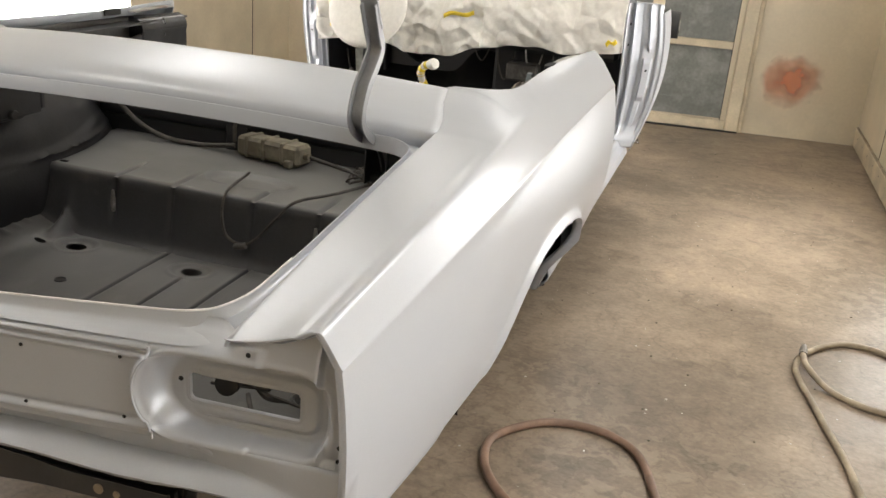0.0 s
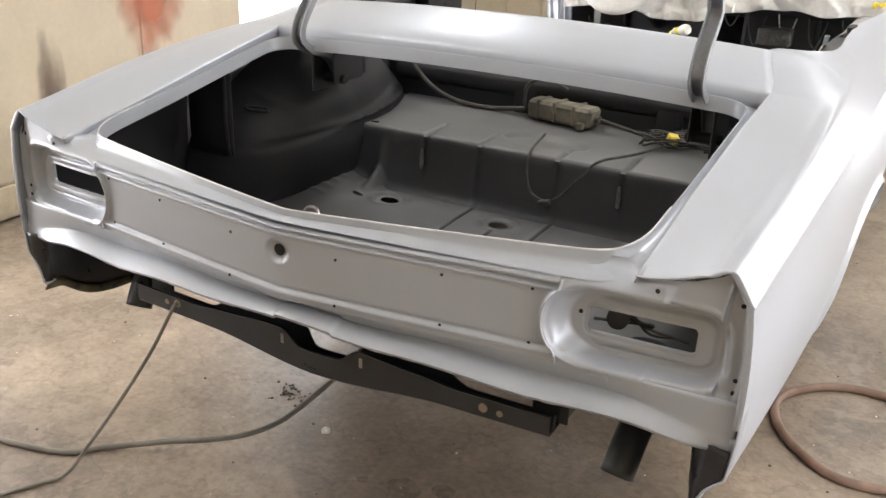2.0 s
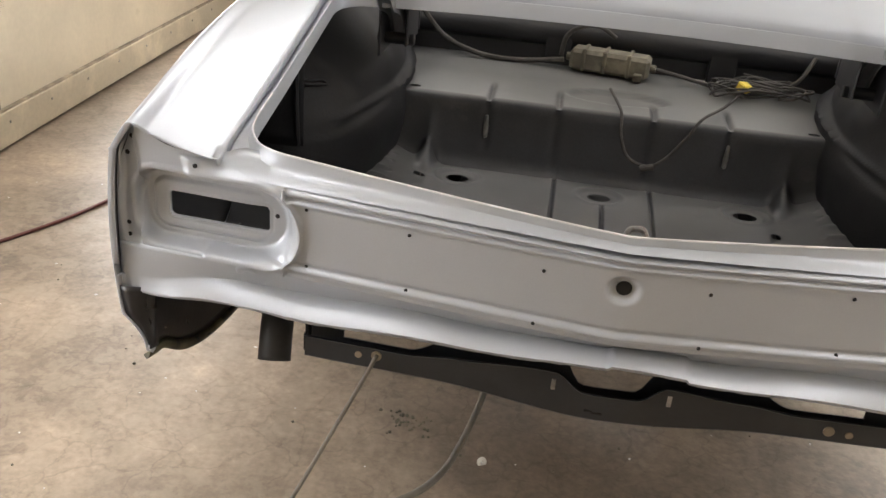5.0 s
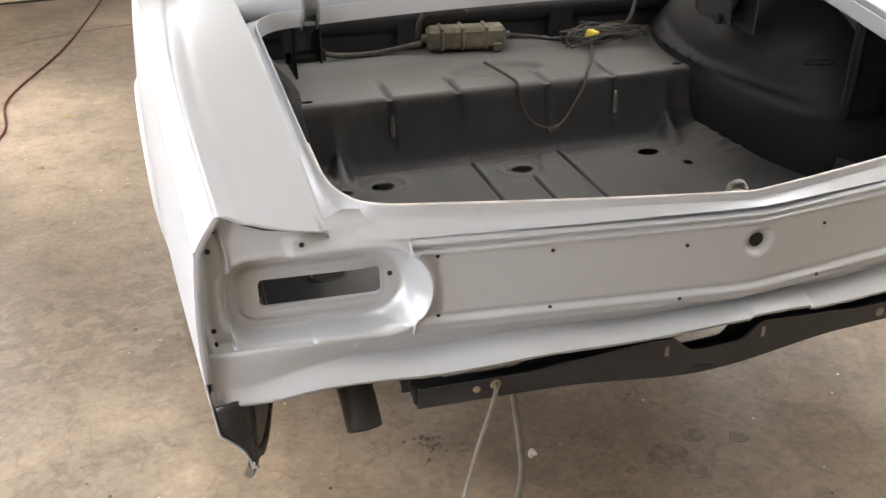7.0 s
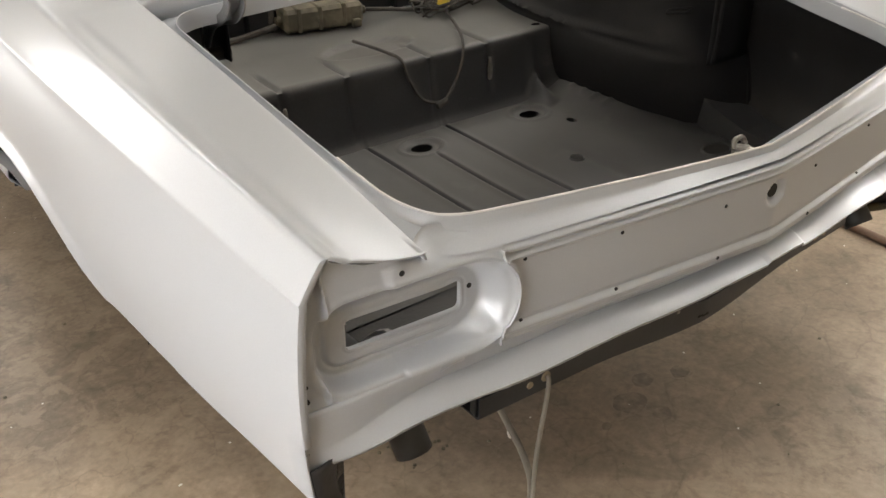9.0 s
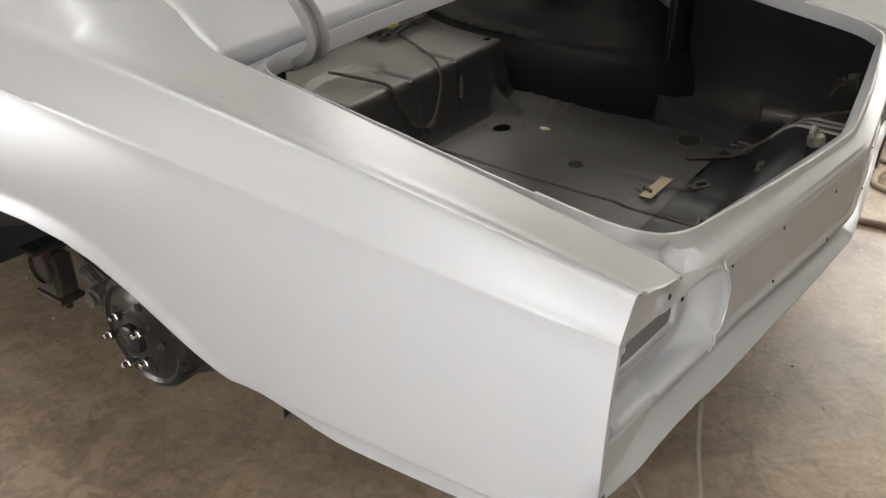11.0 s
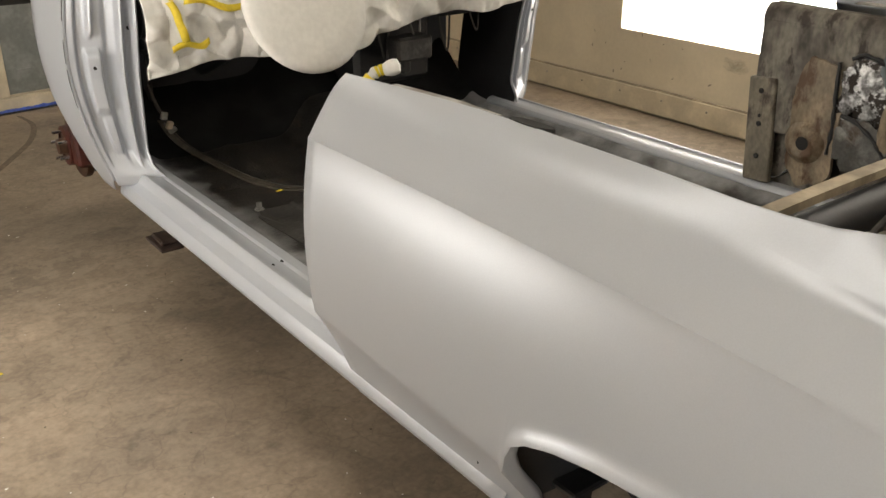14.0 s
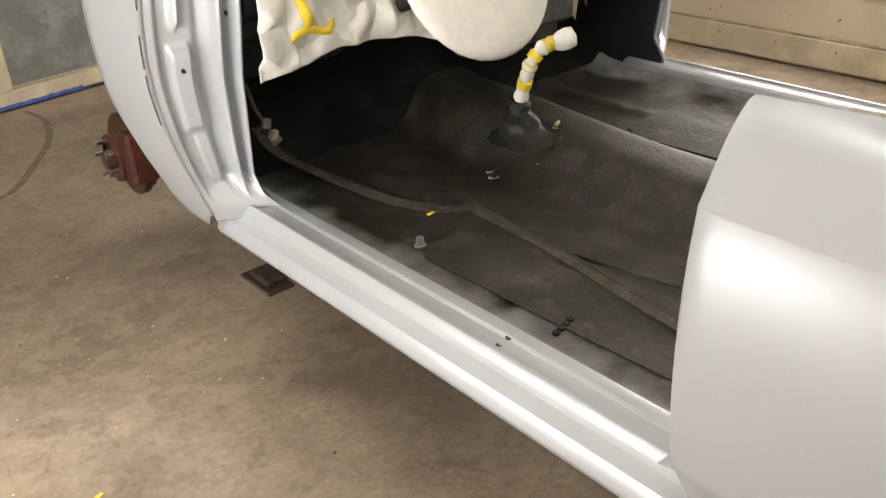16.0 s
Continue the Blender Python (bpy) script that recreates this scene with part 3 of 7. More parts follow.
# sprayed stains, thin skins on the walls
for nm, w, s, z, sx, sz, col, k in (("paint_stain", "wall_front", front_s(1.74), 0.45, 0.38, 0.24, (0.52, 0.19, 0.09), 0.6),
                                    ("paint_stain", "wall_left", along("wall_left", 1.75), 0.86, 0.35, 0.38, (0.50, 0.16, 0.08), 0.7),
                                    ("paint_stain", "wall_left", along("wall_left", 0.2), 0.75, 0.7, 0.5, (0.20, 0.18, 0.16), 0.5),
                                    ("paint_stain", "wall_left", along("wall_left", 1.15), 0.40, 0.12, 0.4, (0.22, 0.16, 0.12), 0.6),
                                    ("paint_stain", "wall_right", along("wall_right", 3.35), 0.37, 0.10, 0.07, (0.30, 0.21, 0.12), 0.45)):
    M = on_wall(*WALLS[w])
    g = [(s - sx, 0.004, z - sz), (s + sx, 0.004, z - sz), (s + sx, 0.004, z + sz), (s - sx, 0.004, z + sz),
         (s - sx, 0.003, z - sz), (s + sx, 0.003, z - sz), (s + sx, 0.003, z + sz), (s - sx, 0.003, z + sz)], [(0, 1, 2, 3), (7, 6, 5, 4), (0, 4, 5, 1), (1, 5, 6, 2), (2, 6, 7, 3), (3, 7, 4, 0)]
    ob = structure(nm, moved(g, M), stain_patch("sprayed_paint", col, k, sx * 3), "orange-red paint sprayed on the wall" if col[0] > 0.4 else "dark smear on the wall", "stain", smooth=0)
    ob.visible_shadow = False

MR = on_wall(*WALLS["wall_right"])
wall_r = bpy.data.objects["wall_right"]
rng = random.Random(5)
for k in range(26):
    s = along("wall_right", rng.uniform(1.6, 4.4))
    z = rng.uniform(0.19, 0.44)
    part("scuff_mark", moved(box(-0.004, 0.004, 0.0, 0.0015, -0.012, 0.012, 0.0004), MR @ pose(s, 0, z, 0, rng.uniform(-60, 60), 0) @ Matrix.Diagonal((rng.uniform(0.3, 0.7), 1, rng.uniform(0.2, 0.9), 1))), RUSTPLATE if k % 3 else DIRTY_BEIGE, wall_r, smooth=0)

# ---- the car body: x to its right, y forward from the tail, z up ----
CAR = thing("car_body", "stripped two-door car body in fresh grey primer on stands", "car")

#            y     inner w,z     crest w,z     crease w,z    bulge w,z     tuck w,z      bottom w,z
SECTION = [(0.00, 0.800, 0.830, 0.833, 0.780, 0.846, 0.640, 0.838, 0.470, 0.798, 0.400),
           (0.40, 0.828, 0.893, 0.857, 0.815, 0.880, 0.640, 0.872, 0.480, 0.845, 0.420),
           (0.80, 0.832, 0.934, 0.879, 0.853, 0.906, 0.650, 0.900, 0.500, 0.865, 0.430),
           (1.20, 0.821, 0.960, 0.888, 0.879, 0.924, 0.660, 0.918, 0.520, 0.830, 0.380),
           (1.60, 0.822, 0.985, 0.900, 0.898, 0.931, 0.670, 0.922, 0.540, 0.815, 0.325),
           (2.04, 0.841, 0.993, 0.903, 0.903, 0.925, 0.680, 0.914, 0.550, 0.822, 0.328)]
INNER = [(0.0, 0.655, 0.785), (0.05, 0.656, 0.796), (0.3, 0.662, 0.846), (0.6, 0.676, 0.905), (0.79, 0.688, 0.940), (0.84, 0.682, 0.955), (0.92, 0.656, 0.982), (1.0, 0.640, 1.003), (1.006, 0.655, 1.006),
         (1.014, 0.690, 1.006), (1.034, 0.724, 1.004), (1.067, 0.750, 1.002), (1.11, 0.766, 1.0), (1.16, 0.773, 0.999), (1.22, 0.775, 0.999), (1.4, 0.768, 1.0), (1.6, 0.767, 1.001), (1.7, 0.772, 1.004), (1.8, 0.785, 1.006), (1.95, 0.806, 1.008), (2.04, 0.818, 1.008)]
# rise of the shoulder 0.05 m inside the crest, where it swells up to the cockpit corner
SWELL = [(0.70, 0.001), (0.80, 0.0062), (0.90, 0.016), (1.0, 0.0275), (1.06, 0.034), (1.10, 0.0365), (1.16, 0.037)]
# lower edge of the side, over the wheel
ARCH = [(0.0, 0.400), (0.30, 0.408), (0.46, 0.425), (0.56, 0.455), (0.64, 0.500), (0.72, 0.552), (0.80, 0.596), (0.88, 0.630), (0.96, 0.650), (1.06, 0.660), (1.18, 0.660), (1.28, 0.650), (1.35, 0.636),
        (1.40, 0.618), (1.43, 0.598), (1.445, 0.570), (1.452, 0.540), (1.457, 0.500), (1.464, 0.460), (1.476, 0.420), (1.495, 0.375), (1.52, 0.330), (1.56, 0.322), (1.60, 0.324), (2.04, 0.327)]


def side_w(y, z):
    """Half width of the body side at y and z, below the crest."""
    cw, cz, kw, kz, bw, bz, tw, tz, lw, lz = ease(SECTION, y)
    if z >= kz:
        u = (z - kz) / (cz - kz)
        return kw + (cw - kw) * u + 0.0012 * math.sin(math.pi * min(1, u))
    if z >= tz:
        a = (z - bz) * (z - tz) / ((kz - bz) * (kz - tz)) * kw
        b = (z - kz) * (z - tz) / ((bz - kz) * (bz - tz)) * bw
        c = (z - kz) * (z - bz) / ((tz - kz) * (tz - bz)) * tw
        return a + b + c
    u = (tz - z) / (tz - lz)
    return tw + (lw - tw) * u - 0.010 * math.sin(math.pi * min(1, u))


_AY = np.array([a for a, b in ARCH if 0.5 < a < 1.53])
_AZ = np.array([b for a, b in ARCH if 0.5 < a < 1.53])
_T = np.linspace(0, len(_AY) - 1, 400)
ARCH_LINE = np.stack([np.interp(_T, range(len(_AY)), _AY), np.interp(_T, range(len(_AY)), _AZ)])


def flare(y, z):
    """Outward roll of the sheet near the wheel opening."""
    if not 0.5 < y < 1.6:
        return 0.0
    d = float(np.min(np.hypot(ARCH_LINE[0] - y, ARCH_LINE[1] - z)))
    return 0.011 * math.exp(-(d / 0.015) ** 2) * step(0.56, 0.72, y) * step(0.40, 0.50, z)


def quarter_column(y):
    """Points from the inner deck edge over the crest and down to the lower edge, as (w, y, z)."""
    iw, iz = lerp(INNER, y)
    cw, cz, kw, kz, bw, bz, tw, tz, lw, lz = ease(SECTION, y)
    low = lerp(ARCH, y)[0]
    r = 0.006 + 0.006 * step(0.7, 1.2, y) + 0.008 * step(1.1, 1.5, y)
    pts = [(iw - 0.003, iz - 0.010 - 0.016 * step(0.02, 0.08, y)), (iw - 0.0008, iz - 0.0012), (iw + 0.0012, iz)]
    hollow = 0.0055 * (1 - step(0.0, 0.30, y)) + 0.0012 * (1 - step(0.0, 0.6, y))
    wide, high = cw - iw, iz - cz
    # a narrow ledge inside the crest, then the swell up to the deck and the cockpit corner
    ledge = 0.015 * step(0.72, 0.90, y) * (1 - step(0.95, 1.22, y))
    slope = min(0.15, high / wide)

    def past(d):
        return (math.sqrt((d - ledge) ** 2 + 0.007 ** 2) + d - ledge) / 2 if ledge > 0.0005 else d
    over = past(wide) - past(0.0)
    rest = high - slope * min(ledge, wide)
    p = 1.0
    if 0.72 < y < 1.16:
        rise = min(0.90, max(0.02, (ease(SWELL, y)[0] - slope * ledge) / max(rest, 0.002)))
        p = min(2.5, max(1.0, math.log(1 - rise) / math.log(1 - (past(0.05) - past(0.0)) / over)))
        p = 1 + (p - 1) * step(0.72, 0.80, y) * (1 - step(1.08, 1.16, y))

    def shoulder(u):
        d = wide * (1 - u)
        q = (past(d) - past(0.0)) / over
        return cz + (high - rest) * min(1.0, d / max(ledge, 0.001)) + rest * (1 - max(0.0, 1 - q) ** p)
    u1 = 1 - r * 1.1 / wide
    sw, sz = iw + wide * u1, shoulder(u1)
    for u in np.linspace(0, 1, 27)[1:]:
        q = u * u1
        pts.append((iw + wide * q, shoulder(q) - hollow * math.sin(math.pi * u) - (0.0016 * (1 - step(0.05, 0.25, y)) + 0.0012 * (1 - step(0.68, 0.84, y))) * math.exp(-((u - 0.84) / 0.06) ** 2)))
    zs = cz - r
    ws = side_w(y, zs)
    for u in (0.33, 0.67):   # rounding of the crest
        a = (1 - u) ** 2
        b, c = 2 * u * (1 - u), u * u
        pts.append((a * sw + b * cw + c * ws, a * sz + b * cz + c * zs))
    rr = 0.0035
    for z in np.linspace(zs, kz + rr, 6):
        pts.append((side_w(y, z), z))
    pts.append((side_w(y, kz) + 0.0012, kz))
    t_end = max(tz, low)
    near = min(0.040, (kz - t_end) * 0.3)
    for z in [*np.linspace(kz - rr, t_end + near, 10), *[t_end + near * q for q in (0.72, 0.5, 0.32, 0.15, 0.0)]]:
        pts.append((side_w(y, z) + flare(y, z), z))
    for z in np.linspace(t_end, max(lz, low), 7)[1:]:
        pts.append((side_w(y, z) + flare(y, z), z))
    return [(w, y, z) for w, z in pts]


YS = sorted({*np.linspace(0.0, 0.56, 15).round(4), *np.linspace(0.58, 1.36, 40).round(4), *np.linspace(1.37, 1.56, 39).round(4), *np.linspace(1.58, 2.04, 16).round(4),
             0.79, 0.80, 0.82, 1.0, 1.003, 1.006, 1.01, 1.014, 1.02, 1.027, 1.034, 1.044, 1.055, 1.067, 1.08, 1.095, 1.11, 1.135, 1.16})


def quarter():
    cols = [quarter_column(y) for y in YS]
    g = grid([[(-w, y, z) for w, y, z in c] for c in cols])
    # rolled lip round the wheel opening and along the lower edge
    edge = [(c[-1], s) for c, s in zip(cols, YS)]
    lip = []
    for (w, y, z), s in edge:
        k = 1.0 if 0.55 < s < 1.56 else 0.15 + 0.45 * step(0.02, 0.15, s)
        lip.append([(-w, y, z), (-(w - 0.010), y, z - 0.003), (-(w - 0.020 * k), y, z + 0.001), (-(w - 0.025 * k), y, z + 0.010)])
    g2 = grid(lip)
    # flanges at the door gap and at the tail
    front = []
    for w, y, z in cols[-1][3:]:
        k = step(0.90, 0.985, z)   # at the top the flange turns down instead of in
        front.append([(-w, y, z), (-(w - 0.006 * (1 - k)), y + 0.006, z - 0.006 * k), (-(w - 0.030 * (1 - k)), y + 0.004, z - 0.030 * k), (-(w - 0.075 * (1 - k)), y - 0.010, z - 0.060 * k)])
    tail = [[(-w, y, z), (-(w - 0.004), y - 0.0005, z), (-(w - 0.010), y + 0.001, z)] for w, y, z in cols[0][3:] if z > 0.55]
    return joined(g, g2, grid(front), grid(tail))


Q = quarter()
part("quarter_panel", Q, PRIMER, CAR, "smooth light grey primed rear side panel", smooth=50, weld=0.0002, thick=0.003)
part("quarter_panel", mirrored(Q), PRIMER, CAR, "smooth light grey primed rear side panel", smooth=50, weld=0.0002, thick=0.003)

# tail of the body: plan of the rear face, a shallow V
def tail_y(x):
    a = abs(x)
    return -0.078 + 0.066 * min(1, a / 0.55) ** 1.1 + 0.022 * max(0, (a - 0.55) / 0.25)


def sag(x):
    return -0.030 * max(0, 1 - abs(x) / 0.62)


def rounded(x, z, cx, cz, hx, hz, r):
    """Signed distance to a rounded rectangle, negative inside."""
    dx, dz = abs(x - cx) - hx + r, abs(z - cz) - hz + r
    return math.hypot(max(dx, 0), max(dz, 0)) + min(max(dx, dz), 0) - r


def pocket(a, z):
    """Distance to the outline of the tail lamp pocket: a half round inner end, tighter corners at the outer end."""
    return rounded(a, z, 0.663, 0.681, 0.147, 0.071, 0.069 if a < 0.663 else 0.050)


def panel_y(x, z):
    """The pressed rear face, y at x and z."""
    a = abs(x)
    y = tail_y(x)
    y += 0.046 * step(0.755, 0.795, z) * (1 - step(0.62, 0.70, a))
    end = 1 - step(0.530, 0.540, a)
    y += end * (-0.004 * math.exp(-((z - 0.752) / 0.0045) ** 2) + 0.004 * math.exp(-((z - 0.744) / 0.003) ** 2) - 0.004 * math.exp(-((z - 0.737) / 0.004) ** 2))
    y += end * (-0.005 * math.exp(-((z - 0.619) / 0.005) ** 2) + 0.003 * math.exp(-((z - 0.629) / 0.004) ** 2))
    y += 0.010 * (1 - step(0.016, 0.026, math.hypot(x, z - 0.700)))
    if a < 0.48:
        return y
    d = pocket(a, z)
    wall = 0.014 + 0.018 * (1 - step(0.54, 0.62, a))
    y += 0.032 * (1 - step(-wall, 0.0, d))
    y -= (0.0015 + 0.0060 * (1 - step(0.530, 0.585, a))) * math.exp(-((d - 0.0045) / 0.0042) ** 2) * (1 - step(0.0, 0.03, abs(z - 0.681) - 0.070))
    # plates of the centre panel lapped over the pocket's upper and lower edge
    top = step(0.738, 0.741, z) * (1 - step(0.778, 0.784, z)) * (1 - step(0.700, 0.712 + 0.3 * max(0.0, z - 0.75), a)) * step(0.534, 0.538, a)
    bot = step(0.597, 0.600, z) * (1 - step(0.620, 0.623, z)) * (1 - step(0.680, 0.688, a)) * step(0.534, 0.538, a)
    y -= 0.0050 * max(top, bot)
    # raised plate round the lamp slot, with a scribed edge that runs out into the bowl
    d2 = rounded(a, z, 0.680, 0.681, 0.105, 0.045, 0.026)
    on = step(0.575, 0.615, a)
    y -= on * (0.004 * (1 - step(-0.006, 0.0, d2)) - 0.0022 * math.exp(-((d2 - 0.002) / 0.0018) ** 2))
    y += 0.0014 * math.exp(-((rounded(a, z, 0.665, 0.681, 0.089, 0.023, 0.008) - 0.006) / 0.002) ** 2)
    # bolt flange along the outer edge
    y += 0.009 * (1 - step(0.0, 0.010, abs(a - 0.813 - 0.004 * math.sin(40 * z)) - 0.010)) * step(0.60, 0.62, z)
    y -= 0.006 * math.exp(-((a - 0.797 - 0.004 * math.sin(40 * z)) / 0.003) ** 2) * step(0.605, 0.62, z) * (1 - step(0.80, 0.81, z))
    return y


def edge_w(z):
    return side_w(0.0, min(z, 0.829)) - 0.006


def top_z(a):
    return float(np.interp(a, [0.5, 0.62, 0.655, 0.70, 0.74, 0.78, 0.80, 0.85], [0.794, 0.797, 0.790, 0.791, 0.798, 0.814, 0.827, 0.83])) - 0.002


def lamp_housing():
    xs = sorted({*np.linspace(0.500, 0.846, 174).round(4), 0.576, 0.754})
    zs = sorted({*np.linspace(0.585, 0.835, 126).round(4), 0.658, 0.704})
    rows = []
    for z in zs:
        row = []
        for x in xs:
            zz = max(min(z, top_z(x)), 0.6055)
            xx = min(x, edge_w(zz))
            row.append((-xx, panel_y(xx, zz) + 0.004 * step(0.530, 0.542, xx), zz + sag(xx) * step(0.742, 0.795, zz)))
        rows.append(row)
    def hole(i, j):
        x, z = (xs[j] + xs[j + 1]) / 2, (zs[i] + zs[i + 1]) / 2
        return rounded(x, z, 0.665, 0.681, 0.089, 0.023, 0.008) < 0
    g = grid(rows, skip=hole)
    # return of the sheet round the lamp opening
    rim = []
    for cx, cz, a0 in ((0.746, 0.696, 0), (0.584, 0.696, 90), (0.584, 0.666, 180), (0.746, 0.666, 270), (0.746, 0.696, 360)):
        for q in ((0, 30, 60, 90) if a0 < 360 else (0,)):
            a = radians(a0 + q)
            x, z = cx + 0.0085 * math.cos(a), cz + 0.0085 * math.sin(a)
            y = panel_y(x, z) + 0.004
            rim.append([(-x - 0.002 * math.cos(a), y - 0.0006, z + 0.002 * math.sin(a)), (-x, y + 0.001, z), (-x, y + 0.008, z)])
    return joined(g, grid(rim))


LH = lamp_housing()
for side, g in ((-1, LH), (1, mirrored(LH))):
    h_ob = part("tail_lamp_housing", g, PRIMER, CAR, "pressed tail lamp pocket with an open slot, grey primer", smooth=60, weld=0.0002)
    for x, z in ((0.806, 0.798), (0.816, 0.768), (0.824, 0.640), (0.824, 0.618), (0.690, 0.770), (0.562, 0.690)):
        part("bolt_hole", disc((side * x, panel_y(x, z) + 0.0065, z), (0, -1, 0), 0.0040, 0.004, 12), HOLE, h_ob)
    part("bolt_boss", moved(lathe([(0.0072, 0.0), (0.0080, 0.0030), (0.016, 0.0036), (0.021, 0.0030), (0.024, 0.0)], 24), Matrix.Translation((side * 0.607, tail_y(0.607) + 0.0145, 0.586)) @ Vector((0, -1, -0.75)).to_track_quat("Z", "Y").to_matrix().to_4x4()), PRIMER, h_ob, "dished bolt boss", smooth=60)
    part("bolt_hole", disc((side * 0.607, tail_y(0.607) + 0.0150, 0.5865), (0, -1, -0.75), 0.0072, 0.003, 14), HOLE, h_ob)
    # raised edge of the centre panel where it laps on the pocket, bowing round the pocket's inner end
    lap = []
    for z in np.linspace(0.604, 0.757, 60):
        h = max(0.0, 0.0755 ** 2 - (z - 0.681) ** 2) ** 0.5
        x = min(0.5385, 0.585 - h)
        y = panel_y(x, z)
        lap.append((side * x, y - 0.0004, z))
    part("lap_seam", tube(lap, 0.0022, 8), PRIMER, h_ob, "raised edge of an overlapping joint", smooth=60)


# lamp socket and loose wires left behind the slot on one side
socket = part("lamp_socket", joined(moved(lathe([(0.0005, 0.006), (0.008, 0.006), (0.010, 0.0), (0.016, -0.002), (0.019, 0.004), (0.019, 0.016), (0.0005, 0.018)], 18), Matrix.Translation((0.612, 0.082, 0.668)) @ Vector((0.1, -1, 0.25)).to_track_quat("Z", "Y").to_matrix().to_4x4())), RUBBER, CAR, "black rubber lamp socket hanging behind the slot", smooth=50)
for k, end in enumerate(((0.700, 0.100, 0.645), (0.735, 0.085, 0.652), (0.560, 0.11, 0.64))):
    part("wire", tube(spline([(0.614, 0.094, 0.668), (0.630 + 0.01 * k, 0.112, 0.660 - 0.006 * k), (0.66, 0.105, 0.640 + 0.008 * k), end], 6), 0.003, 6), WIRE, socket)


def rear_panel():
    xs = np.linspace(-0.502, 0.502, 212)
    zs = np.linspace(0.605, 0.795, 96)
    rows = [[(x, panel_y(x, z), z + sag(x) * step(0.742, 0.795, z)) for x in xs] for z in zs]
    return grid(rows)


RP = part("rear_panel", rear_panel(), PRIMER, CAR, "grey primed tail panel with small bolt holes", smooth=60)
for x, z in ((-0.50, 0.730), (-0.50, 0.628), (-0.33, 0.722), (-0.33, 0.625), (-0.12, 0.708), (-0.125, 0.618), (0.125, 0.708), (0.125, 0.618), (0.33, 0.722), (0.33, 0.625), (0.49, 0.730), (0.49, 0.628)):
    part("bolt_hole", disc((x, panel_y(x, z) + 0.0015, z), (0, -1, 0), 0.0030, 0.003, 12), HOLE, RP)
part("lock_hole", disc((0, panel_y(0, 0.70) + 0.002, 0.70), (0, -1, 0), 0.012, 0.003, 20), HOLE, RP, "black disc for the hole of the trunk lock")


def valance():
    rows = []
    for x in np.linspace(-0.840, 0.840, 336):
        a = abs(x)
        y = tail_y(x)
        ze = 0.581 - 0.034 * min(1, a / 0.5) - 0.004 * step(0.70, 0.80, a) + 0.002 * math.sin(21 * a + 1) - 0.0015 * step(0.52, 0.53, a) + 0.005 * step(-0.02, 0.0, x) * (1 - step(0.06, 0.062, abs(x - 0.06)))
        zl = 0.0016 * noise.noise(Vector((x * 45, 0, 2.0))) + 0.002 * noise.noise(Vector((x * 9, 1.0, 5.0)))
        out = 0.012 * (1 - step(0.72, 0.83, a))
        ze -= 0.012 + 0.010 * step(0.66, 0.82, a)
        xe = math.copysign(min(a, side_w(0.0, 0.57) - 0.004), x)
        xl = math.copysign(min(a, side_w(0.0, max(0.41, ze)) - 0.004), x)
        r = 1 - 0.20 * step(0.50, 0.60, a) - 0.80 * step(0.58, 0.81, a)
        top = 0.6065
        zi = ze + 0.010 + 0.016 * min(1, a / 0.4)
        fold = [(xe, y + 0.001 + 0.003 * step(0.53, 0.545, a), top)]
        fold += [(xe, y + 0.002 + 0.028 * r * u, top - (top - zi) * w) for u, w in ((0.12, 0.12), (0.5, 0.48), (0.85, 0.80), (1.0, 0.97))]
        rows.append(fold + [(xl, (y + 0.002 + 0.028 * r) * (1 - q) + (y - out) * q, zi * (1 - q) + ze * q + 0.004 * math.sin(math.pi * q) * r) for q in (0.08, 0.3, 0.6, 0.92, 1.0)] + [(xl, y - out + 0.002, ze + zl - 0.005)])
    return grid(rows)


